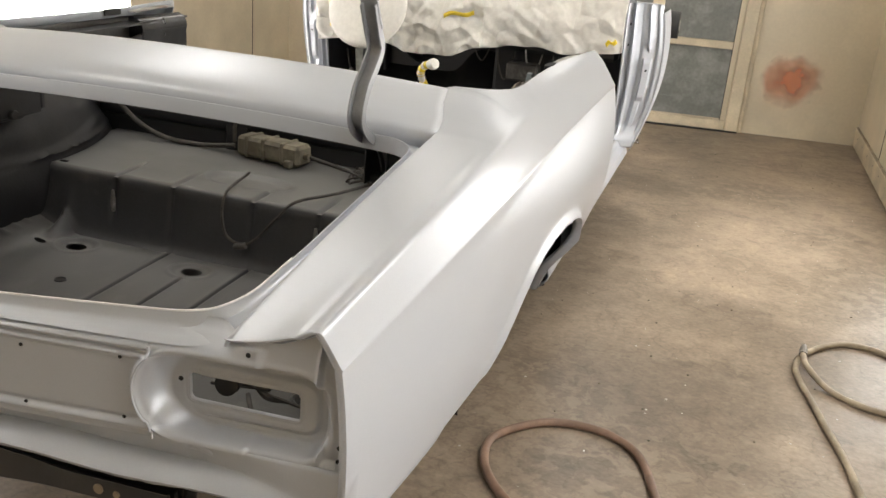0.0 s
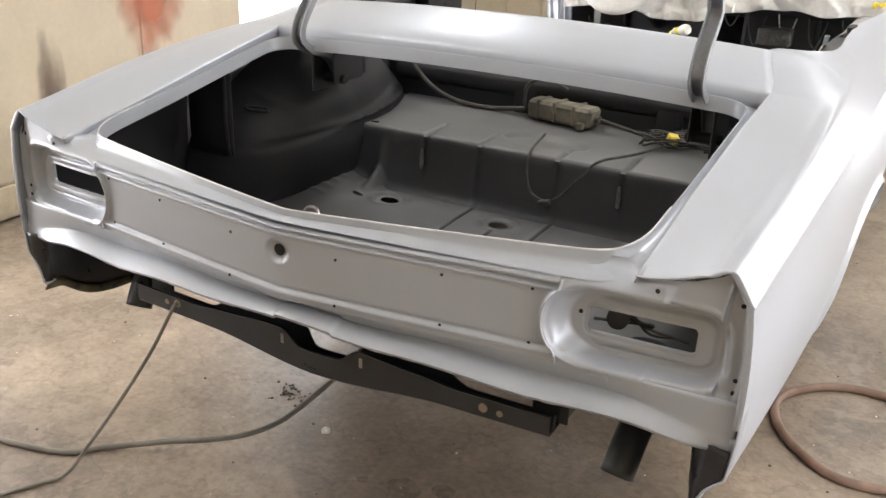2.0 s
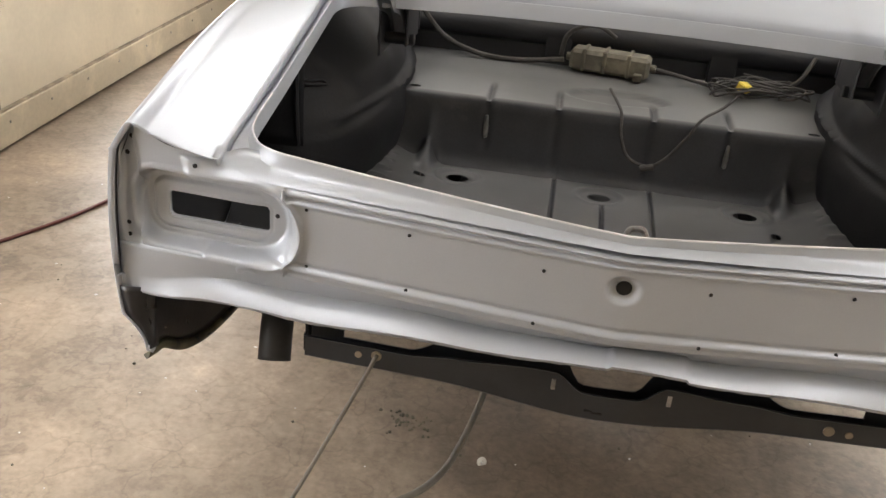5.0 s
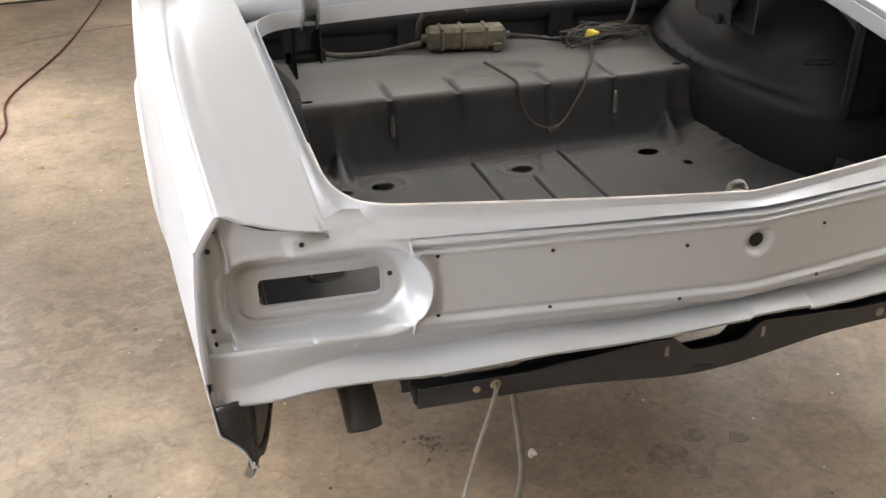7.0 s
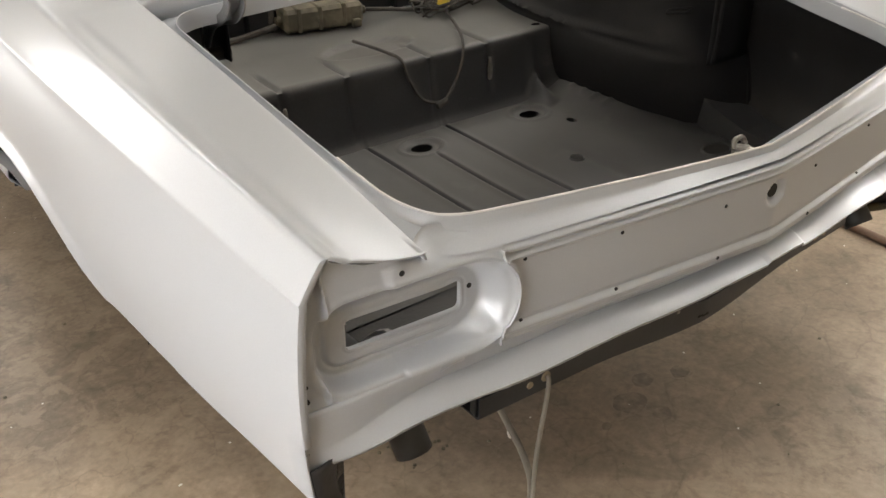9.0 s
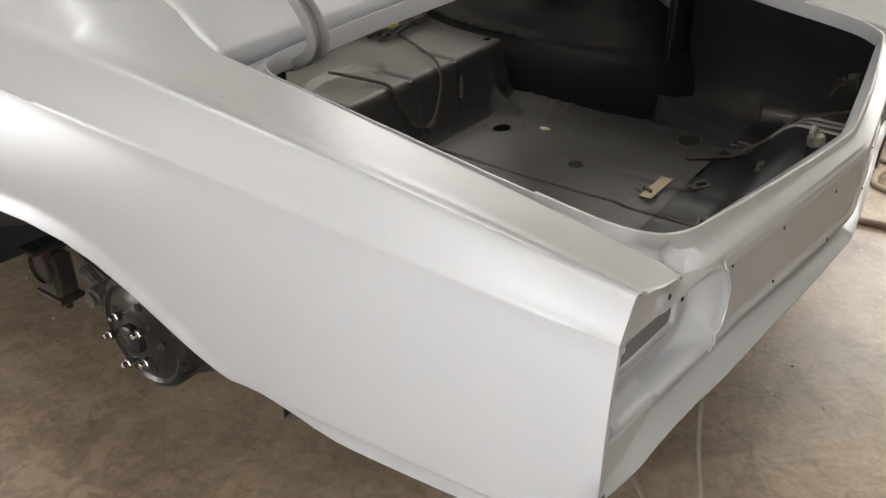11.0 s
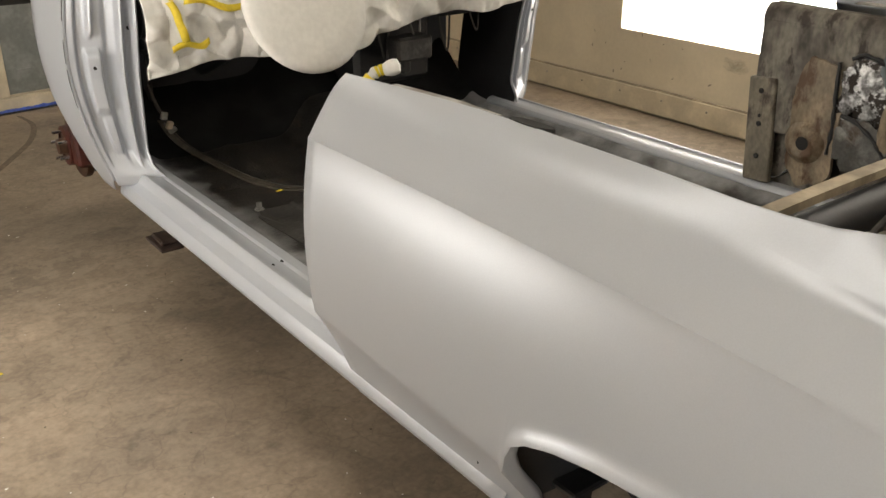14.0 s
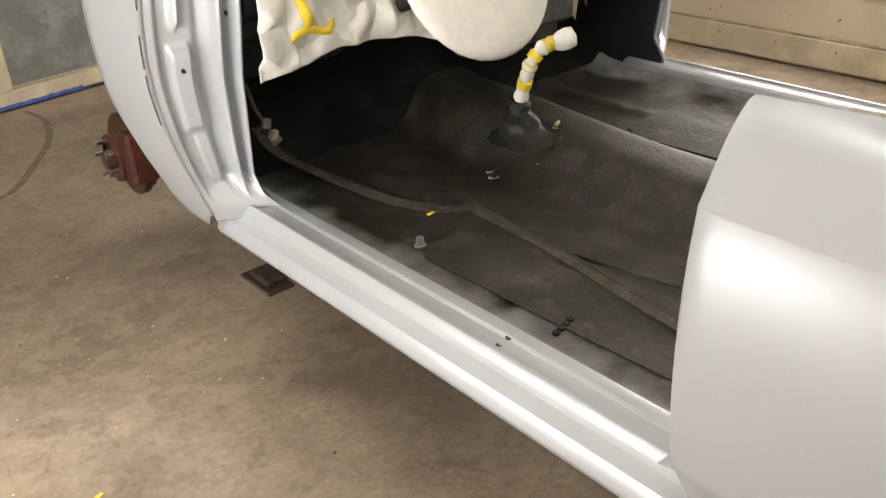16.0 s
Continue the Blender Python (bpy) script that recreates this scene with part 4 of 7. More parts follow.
part("valance", valance(), PRIMER, CAR, "grey primed lower tail apron with a rough edge", smooth=50, thick=0.003)
for s in (-1, 1):
    # narrow end of the side panel below the apron
    tip = []
    for u in np.linspace(0, 1, 14):
        z = 0.545 - 0.060 * u
        w = side_w(0.0, z)
        width = 0.003 + 0.009 * max(0, 1 - u) ** 1.5
        tip.append([(s * (w - width * q), 0.0 + (tail_y(0.8) + 0.003) * min(1, q * 4), z) for q in (0.02, 0.15, 0.35, 0.6, 0.85, 1.0)])
    part("tail_tip", grid(tip), PRIMER, CAR, "narrow pointed lower end of the side panel", smooth=60, thick=0.002)
    # black inner panel running forward behind the tip, with a rolled scuffed lower edge
    run = spline([(s * w, y, z) for w, y, z in ((0.803, 0.012, 0.394), (0.795, 0.030, 0.396), (0.789, 0.054, 0.394), (0.781, 0.090, 0.368), (0.774, 0.128, 0.350), (0.764, 0.170, 0.344), (0.754, 0.220, 0.344), (0.744, 0.270, 0.350), (0.738, 0.310, 0.356))], 4)
    br = [[(x - s * 0.004 * math.sin(math.pi * q), y, z + (0.522 - z) * q) for q in (0, 0.12, 0.4, 0.7, 1)] for x, y, z in run]
    web = [[(s * ((side_w(0.0, z) - 0.0035) * (1 - q) + (0.786 - 0.004 * u) * q), 0.003 + 0.016 * q * q, z) for q in (0, 0.3, 0.6, 1)] for u, z in ((u, 0.402 + 0.122 * u) for u in np.linspace(0, 1, 12))]
    b = part("inner_panel", joined(grid(br), grid(web)), DRUM, CAR, "black inner panel behind the tail corner", thick=0.003, smooth=50)
    part("rolled_edge", grid([[(x, y, z + 0.004), (x - s * 0.006, y - 0.004, z - 0.004), (x - s * 0.004, y - 0.006, z - 0.014), (x + s * 0.002, y - 0.004, z - 0.019), (x + s * 0.010, y + 0.002, z - 0.016)] for x, y, z in run]), OLIVE, b, "scuffed olive and black rolled edge", thick=0.002, smooth=60)
    part("bolt_hole", disc((s * 0.800, 0.0135, 0.453), (0, -1, 0), 0.010, 0.004, 14), HOLE, b)


# gutter and standing lip round the trunk opening
def opening_loop():
    """Closed loop of the trunk opening (x, y, z, outward nx, ny), from the rear middle round by the right."""
    def back(x):
        return -0.050 + 0.085 * (abs(x) / 0.62) ** 1.3
    pts = []
    for x in np.linspace(0, 0.545, 24):
        pts.append((x, back(x)))
    c = [(0.545, back(0.545)), (0.632, back(0.62) + 0.005), (0.636, 0.150)]
    for u in np.linspace(0, 1, 12)[1:]:
        pts.append(tuple((1 - u) ** 2 * c[0][k] + 2 * u * (1 - u) * c[1][k] + u * u * c[2][k] for k in (0, 1)))
    for y in np.linspace(0.150, 0.680, 22)[1:]:
        pts.append((0.636 + 0.022 * (y - 0.15) / 0.53, y))
    c = [(0.658, 0.680), (0.662, 0.752), (0.580, 0.752)]
    for u in np.linspace(0, 1, 12)[1:]:
        pts.append(tuple((1 - u) ** 2 * c[0][k] + 2 * u * (1 - u) * c[1][k] + u * u * c[2][k] for k in (0, 1)))
    for x in np.linspace(0.58, 0, 20)[1:]:
        pts.append((x, 0.752 + 0.012 * (1 - (x / 0.58) ** 2)))
    pts += [(-x, y) for x, y in reversed(pts[1:-1])]
    return pts


def lip_z(x, y):
    return float(np.interp(y, [-0.06, 0.05, 0.3, 0.6, 0.76], [0.800, 0.798, 0.838, 0.892, 0.920])) + sag(x) * (1 - step(0.0, 0.3, y)) + 0.012 * step(0.5, 0.75, y) * (1 - (x / 0.66) ** 2)


def gutter():
    loop = opening_loop()
    n = len(loop)
    rows = [[] for _ in range(9)]
    for i, (x, y) in enumerate(loop):
        a, b = loop[i - 1], loop[(i + 1) % n]
        t = Vector((b[0] - a[0], b[1] - a[1])).normalized()
        nx, ny = t.y, -t.x
        z = lip_z(x, y)
        rear = 1 - step(0.06, 0.14, y)
        front = step(0.66, 0.74, y)
        straight = rear * max(0.0, -ny) ** 3
        gap = max(0.012, y - tail_y(x) - 0.001)
        wide = (0.042 + 0.004 * front) * (1 - rear) + gap * straight + 0.046 * (rear - straight)
        fall = min(0.0, 0.761 - z)
        # steep wall under the lip, then a shallow ledge; at the sides and the front a channel with a low outer edge
        corner = rear - straight
        side = 1 - rear
        e = [-0.008 * side - 0.011 * corner + 0.55 * fall * straight, -(0.010 + 0.002 * front) * side - 0.016 * corner + 0.72 * fall * straight,
             -(0.010 + 0.003 * front) * side - 0.019 * corner + 0.95 * fall * straight, -(0.008 + 0.004 * front) * side - 0.021 * corner + fall * straight]
        prof = [(-0.002, -0.030), (-0.0015, -0.003), (0.0, 0.0045), (0.0025, 0.0045), (0.0045, -0.004 + 0.18 * fall * straight), (0.009, e[0]), (wide * 0.62, e[1]), (wide * 0.94, e[2]), (wide, e[3])]
        for k, (o, h) in enumerate(prof):
            rows[k].append((x + nx * o, y + ny * o, z + h))
    return grid(rows, closed=True)


part("trunk_gutter", gutter(), PRIMER, CAR, "grey primed gutter and lip round the open trunk", smooth=40)


LOOP = opening_loop()
# thin tube in a pale colour, painted as the lip's bright highlight
rear_lip = [(x, y, lip_z(x, y) + 0.0052) for x, y in LOOP[-40:] + LOOP[:41] if y < 0.25]
part("weld_flange", tube(rear_lip, 0.0019, 6), LIP_GLINT, CAR, "edge of the trunk lip, coloured pale for the light it catches", smooth=60)


def deck():
    """Panel between the trunk opening and the cockpit."""
    rows = []
    for u in np.linspace(-1, 1, 61):
        a = abs(u)
        row = []
        for v in (0.0, 0.003, 0.007, 0.016, 0.06, 0.11, 0.16, 0.19, 0.205, 0.213, 0.216, 0.214):
            fore = v / 0.216
            y = 0.786 + v * (1.0 - 0.10 * (1 - a * a)) + 0.010 * (1 - a * a) * (1 - fore) - 0.020 * (1 - a * a) * fore
            w = lerp(INNER, min(1.0, 0.786 + v))[0] + 0.002
            zz = lerp(INNER, min(1.0, 0.786 + v))[1] + 0.0006 + 0.024 * (1 - a ** 2.2) * min(1, v / 0.05 + 0.25)
            if v < 0.016:
                zz -= (0.040, 0.0045, 0.001)[(0.0, 0.003, 0.007).index(v)]
            if v > 0.2:
                zz -= {0.205: 0.0006, 0.213: 0.003, 0.216: 0.008, 0.214: 0.030}[v]
            row.append((w * u, y, zz))
        rows.append(row)
    return grid(rows)


part("deck_panel", deck(), PRIMER, CAR, "grey primed deck between trunk and cockpit", smooth=50, thick=0.003)
for s in (-1, 1):
    seam = [(s * (lerp(INNER, y)[0] + 0.001), y, lerp(INNER, y)[1] + 0.0005) for y in np.linspace(0.80, 1.005, 20)]
    part("deck_seam", tube(seam, 0.0010, 6), PRIMER_EDGE, CAR, "filled seam line")


# ---- trunk ----
def hole_cut(geo, holes):
    """Round holes (cx, cy, rx, ry) through a sheet seen from above: faces inside go, the rim is drawn to the ellipse."""
    bm = bmesh.new()
    vs = [bm.verts.new(p) for p in geo[0]]
    for f in geo[1]:
        bm.faces.new([vs[i] for i in f])
    for cx, cy, rx, ry in holes:
        d = lambda p: math.hypot((p.x - cx) / rx, (p.y - cy) / ry)
        gone = [f for f in bm.faces if d(f.calc_center_median()) < 1]
        bmesh.ops.delete(bm, geom=gone, context="FACES")
        for v in bm.verts:
            if v.is_boundary and 0.3 < d(v.co) < 1.6 and d(v.co) > 0:
                k = d(v.co)
                v.co.x, v.co.y = cx + (v.co.x - cx) / k, cy + (v.co.y - cy) / k
    bmesh.ops.delete(bm, geom=[v for v in bm.verts if not v.link_faces], context="VERTS")
    bm.verts.index_update()
    out = [tuple(v.co) for v in bm.verts], [tuple(v.index for v in f.verts) for f in bm.faces]
    bm.free()
    return out


DRAINS = ((-0.371, 0.905), (0.0, 0.900), (0.371, 0.905))


def floor_z(x, y):
    a = abs(x)
    z = 0.438 + 0.008 * step(0.6, 0.95, y)
    for c, y1 in ((-0.118, 1.0), (0.007, 0.86), (0.131, 1.0)):
        z += (0.004 * math.exp(-((x - c) / 0.016) ** 2) - 0.010 * math.exp(-((x - c) / 0.0045) ** 2)) * step(0.10, 0.16, y) * (1 - step(y1 - 0.03, y1, y))
    for c in (-0.30, 0.30):
        z -= 0.004 * math.exp(-((x - c) / 0.020) ** 2) * step(0.15, 0.25, y) * (1 - step(0.6, 0.7, y))
    for cx, cy in DRAINS:
        d = math.hypot(x - cx, (y - cy) * 1.2)
        z -= 0.005 * (1 - step(0.045, 0.055, d)) - 0.003 * math.exp(-((d - 0.062) / 0.005) ** 2)
    out = step(0.50, 0.60, a)   # the floor is raised at the tail, more at the sides, to stay out of the camera's view
    z += 0.10 * (1 - step(0.14 + 0.03 * out, 0.25 + 0.05 * out, y))
    # dish in the middle of the rear, and the raised run towards the wheel housings
    d = math.hypot((x - 0.05) / 0.20, (y - 0.30) / 0.16)
    z -= 0.006 * (1 - step(0.75, 1.0, d))
    z += 0.050 * step(0.44, 0.60, a) * step(0.62, 0.98, y)
    z -= 0.03 * step(0.60, 0.74, a) * (1 - step(0.55, 0.72, y))
    z += 0.062 * math.exp(-((a - 0.465) / 0.022) ** 2) * max(0.0, 1 - max(0, 0.985 - y) / 0.085)
    for c in (0.80, 0.84, 0.88, 0.92):
        z += 0.005 * math.exp(-((y - c) / 0.007) ** 2) * (1 - step(0.022, 0.030, abs(a - 0.565)))
    return z


def trunk_floor():
    xs = sorted({*np.linspace(-0.87, 0.87, 331).round(4), *[round(c + d, 4) for c in (-0.118, 0.007, 0.131) for d in (-0.009, -0.006, -0.004, -0.002, 0.0, 0.002, 0.004, 0.006, 0.009)], })
    ys = np.linspace(-0.03, 0.985, 180)

    def inside(x, y):
        w = min(abs(x), side_w(y, lerp(ARCH, y)[0] + 0.02) - 0.022 - 0.09 * step(0.52, 0.60, y))
        return math.copysign(w, x)
    rows = [[(inside(x, y), max(y, tail_y(x) + 0.02), max(floor_z(x, y), lerp(ARCH, y)[0] + 0.022 if abs(x) > 0.72 else 0)) for x in xs] for y in ys]
    g = grid([r for r, y in zip(rows, ys) if y > 0.335])
    # rear floor coloured black, for the shade behind the lamp slots
    part("tail_floor", grid([r for r, y in zip(rows, ys) if y < 0.345]), BLACK, CAR, "floor under the tail panel, coloured black for the shade there", smooth=60)
    return hole_cut(g, [(cx, cy, 0.030, 0.022) for cx, cy in DRAINS] + [(0.43, 0.80, 0.012, 0.016), (-0.47, 0.88, 0.018, 0.010)])


def shelf_z(x, y):
    z = 0.630 + 0.016 * step(1.02, 1.40, y)
    for c in (-0.318, -0.134, 0.116, 0.310):
        z -= 0.010 * math.exp(-((x - c) / 0.007) ** 2) * (1 - step(1.12, 1.17, y))
    d = math.hypot((x - 0.02) / 0.15, (y - 1.16) / 0.055)
    z -= 0.011 * (1 - step(0.78, 1.0, d))
    return z


def step_wall():
    """Riser from the trunk floor to the shelf over the axle, with the shelf behind it as one pressing."""
    xs = np.linspace(-0.62, 0.62, 281)
    rows = []
    for u in np.linspace(0, 1, 14):
        row = []
        for x in xs:
            zb = floor_z(x, 0.985) - 0.002
            y = 0.985 + 0.030 * u + 0.012 * (1 - step(0.0, 0.12, u)) * -1
            z = zb + (0.612 - zb) * u
            for c in (-0.318, -0.134, 0.116, 0.310):
                y += 0.007 * math.exp(-((x - c) / 0.010) ** 2) * step(0.30 if c in (-0.318, 0.310) else 0.0, 0.40, u)
            row.append((x, y, z))
        rows.append(row)
    rows.append([(x, 1.021, 0.623) for x in xs])
    for y in np.linspace(1.03, 1.46, 44):
        rows.append([(x, y, shelf_z(x, y)) for x in xs])
    return hole_cut(grid(rows), [(0.524, 1.057, 0.016, 0.009), (-0.524, 1.057, 0.016, 0.009)])


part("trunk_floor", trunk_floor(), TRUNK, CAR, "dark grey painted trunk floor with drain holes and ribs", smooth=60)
for s in (-1, 1):
    for x in (0.585, 0.655, 0.735):
        part("floor_stiffener", strip([(s * (x + 0.10 * (y - 0.05)), y, floor_z(s * (x + 0.10 * (y - 0.05)), y) + 0.002) for y in np.linspace(0.06, 0.34, 15)], [(-0.007, 0.0), (-0.004, 0.006), (0.004, 0.006), (0.007, 0.0)], (1, 0, 0)), PRIMER_EDGE, CAR, "grey stiffening rib")
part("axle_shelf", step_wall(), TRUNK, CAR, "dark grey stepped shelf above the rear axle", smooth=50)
for c in (-0.318, 0.310):
    part("drip", moved(lathe([(0.0001, -0.035), (0.006, -0.03), (0.007, 0.0), (0.004, 0.03), (0.0001, 0.032)], 10), Matrix.Translation((c, 1.003, 0.56))), BARE, CAR, "pale sealer drip")


def dome_w(y, z, s=1):
    """Half width of the wheel housing at y and z: a blunt dome over a fuller bowl, with a seam, a rib and a fold."""
    r = min(1.0, math.hypot((y - 1.07) / 0.53, (z - 0.425) / 0.475))
    e = 2.6 + 1.2 * (1 - step(0.62, 0.80, y)) * step(0.55, 0.66, z)
    edge = 1 - r ** 6
    w = 0.86 - 0.325 * max(0.0, 1 - r ** e) ** 0.5
    w += 0.03 * (1 - step(0.44, 0.60, z))
    w += (0.007 * noise.noise(Vector((y * 5.5, z * 5.0, 3.0 + s))) + 0.002 * noise.noise(Vector((y * 17, z * 15, 7.0)))) * (1 - r ** 2) ** 1.5
    low = 0.604 + 0.155 * max(0.0, y - 0.66)
    w -= 0.011 * (1 - step(low - 0.010, low + 0.003, z)) * step(0.42, 0.50, z) * edge
    high = 0.636 + 0.050 * (y - 0.686)
    w -= 0.011 * math.exp(-((z - high) / 0.0065) ** 2) * step(0.66, 0.70, y) * edge
    w += 0.018 * math.exp(-((y - 0.741 + 0.77 * (z - 0.735)) / 0.013) ** 2) * step(0.70, 0.76, z) * edge
    w -= 0.010 * step(0.0, 0.05, y - 0.741 + 0.77 * (z - 0.735)) * step(0.66, 0.72, z) * (1 - step(0.95, 1.05, y)) * edge
    return min(0.86, w)


def wheel_house(s, n=72, m=28):
    rows = []
    for i in range(n + 1):
        t = math.pi * i / n
        row = []
        for k in range(m + 1):
            r = 1 - (1 - k / m) ** 1.25
            y = 1.07 - 0.53 * r * math.cos(t)
            z = 0.425 + (0.475 - 0.03 * math.cos(t)) * r * math.sin(t) ** 0.9
            row.append((s * dome_w(y, z, s), y, z))
        rows.append(row)
    return grid(rows)


for s in (-1, 1):
    wh = part("wheel_house", wheel_house(s, 130, 76), HOUSE, CAR, "satin black pressed wheel housing dome", smooth=60)
    tub = wheel_house(s)
    part("wheel_tub", ([(p[0] + s * 0.012 if abs(p[0]) < 0.84 else p[0] - s * 0.012, p[1], p[2] - 0.010) for p in tub[0]], tub[1]), BLACK, wh, "black undercoat inside the wheel opening", smooth=60)
    # end flange with its turned edge and a pressed slot beside it
    part("end_flange", joined(grid([[(s * w, 0.572 + 0.010 * step(0.0, 0.02, 0.715 - w), z) for w in (0.690, 0.700, 0.708, 0.716, 0.78, 0.84)] for z in np.linspace(0.600, 0.85, 10)]), tube([(s * 0.700, 0.574, 0.603), (s * 0.704, 0.570, 0.70), (s * 0.704, 0.572, 0.845)], 0.004, 6)), HOUSE, wh, thick=0.003)
    c = Vector((s * dome_w(0.700, 0.712, s), 0.700, 0.712))
    across = (Vector((s * dome_w(0.725, 0.708, s), 0.725, 0.708)) - c).normalized()
    up = (Vector((s * dome_w(0.700, 0.735, s), 0.700, 0.735)) - c).normalized()
    face = across.cross(up).normalized()
    face = face if face.x * s < 0 else -face
    ring = [c + across * (0.024 * math.copysign(1, math.cos(q)) * min(1, abs(math.cos(q)) * 3) + 0.007 * math.cos(q)) + up * 0.0085 * math.sin(q) + face * 0.003 for q in np.linspace(0, 2 * math.pi, 25)]
    part("embossed_rib", joined(tube(ring, 0.0042, 8), ([tuple(p - face * 0.002) for p in ring[:-1]], [tuple(range(24))])), HOUSE, wh, "pressed slot with a raised rim", smooth=60)
    part("bolt_hole", disc((s * 0.672, 0.572, 0.50), (0, -1, 0), 0.006, 0.003, 10), HOLE, wh)
    # side skin seen from inside the trunk
    ys = np.linspace(0.02, 0.60, 20)
    liner = [[(s * (side_w(y, z) - 0.012), y, z) for z in np.linspace(lerp(ARCH, y)[0] + 0.006, 0.80 + 0.1 * y, 12)] for y in ys]
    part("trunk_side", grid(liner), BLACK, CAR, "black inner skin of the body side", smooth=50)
    # hinge box under the deck and the gooseneck hinge
    part("hinge_bracket", joined(box(s * 0.575 - 0.003, s * 0.575 + 0.003, 0.80, 0.97, 0.765, 0.92, 0.003), box(s * 0.515 - 0.003, s * 0.515 + 0.003, 0.82, 0.97, 0.79, 0.92, 0.003),
                                 box(s * 0.545 - 0.034, s * 0.545 + 0.034, 0.97, 0.985, 0.80, 0.92, 0.003), disc((s * 0.50, 0.86, 0.80), (s, 0, 0), 0.014, 0.09, 12)), BLACK, CAR, "black trunk hinge bracket")
    yz = ((0.90, 0.80), (0.85, 0.860), (0.79, 0.885), (0.745, 0.898), (0.706, 0.930), (0.712, 0.972), (0.748, 1.020), (0.777, 1.065), (0.764, 1.120), (0.728, 1.185)) if s < 0 else (
        (0.90, 0.80), (0.86, 0.865), (0.81, 0.898), (0.735, 0.920), (0.683, 0.965), (0.699, 1.025), (0.742, 1.070), (0.768, 1.106), (0.748, 1.145), (0.720, 1.200))
    path = spline([(s * 0.547, y, z) for y, z in yz], 6)
    ch = [(-0.017, -0.010), (0.017, -0.010), (0.017, 0.010), (0.0135, 0.010), (0.0135, -0.0065), (-0.0135, -0.0065), (-0.0135, 0.010), (-0.017, 0.010)]
    arm = part("trunk_hinge_arm", strip(path, ch, (1, 0, 0)), PRIMER_EDGE, CAR, "bent grey gooseneck trunk hinge arm standing up", smooth=40)
    part("hinge_strap", strip([(s * 0.547, yz[8][0] + 0.006, yz[8][1] + 0.004), (s * 0.547, 0.5 * (yz[8][0] + yz[9][0]) + 0.004, 0.5 * (yz[8][1] + yz[9][1])), (s * 0.547, yz[9][0] - 0.006, yz[9][1] + 0.018)], [(-0.019, -0.003), (0.019, -0.003), (0.019, 0.003), (-0.019, 0.003)]), PRIMER_EDGE, arm)

# bulkhead behind the rear seat
part("seat_bulkhead", joined(tube([(-0.66, 1.44, 0.735), (0.66, 1.44, 0.735)], 0.042, 16), box(-0.68, 0.68, 1.425, 1.44, 0.63, 0.72, 0.004), box(-0.20, -0.12, 1.40, 1.43, 0.64, 0.74, 0.004), box(0.28, 0.36, 1.40, 1.43, 0.64, 0.74, 0.004)), BLACK, CAR, "black rolled cross member behind the rear seat")
part("seat_back_rail", strip(spline([(-0.70, 1.47, 0.775), (-0.35, 1.465, 0.792), (0.0, 1.465, 0.797), (0.35, 1.465, 0.792), (0.70, 1.47, 0.775)], 8), [(-0.016, -0.009), (0.016, -0.009), (0.016, 0.009), (-0.016, 0.009)], (0, 1, 0)), DIRTY_BEIGE, CAR, "dirty beige seat back rail")
for x in (-0.62, 0.62):
    part("corner_panel", box(x - 0.08, x + 0.08, 1.44, 1.452, 0.42, 0.77, 0.003), BLACK, CAR)

# pump, wiring and odds and ends on the shelf: loose things
pump = thing("pump_unit", "dusty brown box with hose stubs on the trunk shelf", "motor")
part("case", moved(box(-0.115, 0.115, -0.038, 0.038, 0.0, 0.062, 0.010), pose(-0.005, 1.355, 0.652, 0, 0, -9)), GBOX, pump)
for dx in (-0.08, -0.02, 0.05):
    part("fin", moved(box(dx, dx + 0.012, -0.042, 0.042, 0.0, 0.066, 0.003), pose(-0.005, 1.355, 0.652, 0, 0, -9)), GBOX, pump)
for dx, L in ((-0.13, 0.02), (0.112, 0.02)):
    part("stub", moved(disc((dx, 0, 0.03), (1, 0, 0), 0.012, L, 10), pose(-0.005, 1.355, 0.652, 0, 0, -9)), GBOX, pump)
part("foot", moved(box(0.075, 0.10, -0.055, -0.036, -0.002, 0.02, 0.003), pose(-0.005, 1.355, 0.652, 0, 0, -9)), GBOX, pump)


def on_shelf(pts, r):
    return [(x, y, shelf_z(x, max(1.03, y)) + r + dz) for x, y, dz in pts]


harness = thing("wiring_harness", "tangled dusty wiring lying on the trunk shelf", "wiring")
part("cable", tube(spline(on_shelf([(-0.60, 1.30, 0.22), (-0.57, 1.33, 0.14), (-0.50, 1.36, 0.05), (-0.40, 1.36, 0.01), (-0.28, 1.37, 0.0), (-0.14, 1.36, 0.02)], 0.008), 8), 0.008, 8), WIRE, harness)
part("cable", tube(spline(on_shelf([(0.12, 1.34, 0.03), (0.20, 1.33, 0.02), (0.30, 1.34, 0.0), (0.42, 1.33, 0.0), (0.52, 1.36, 0.03), (0.57, 1.40, 0.10)], 0.006), 8), 0.006, 8), WIRE, harness)
part("cable", tube(spline(on_shelf([(-0.15, 1.37, 0.03), (-0.14, 1.36, 0.09), (-0.10, 1.35, 0.125), (-0.05, 1.35, 0.13), (0.0, 1.36, 0.10)], 0.007), 8), 0.007, 8), WIRE, harness)
rng = random.Random(7)
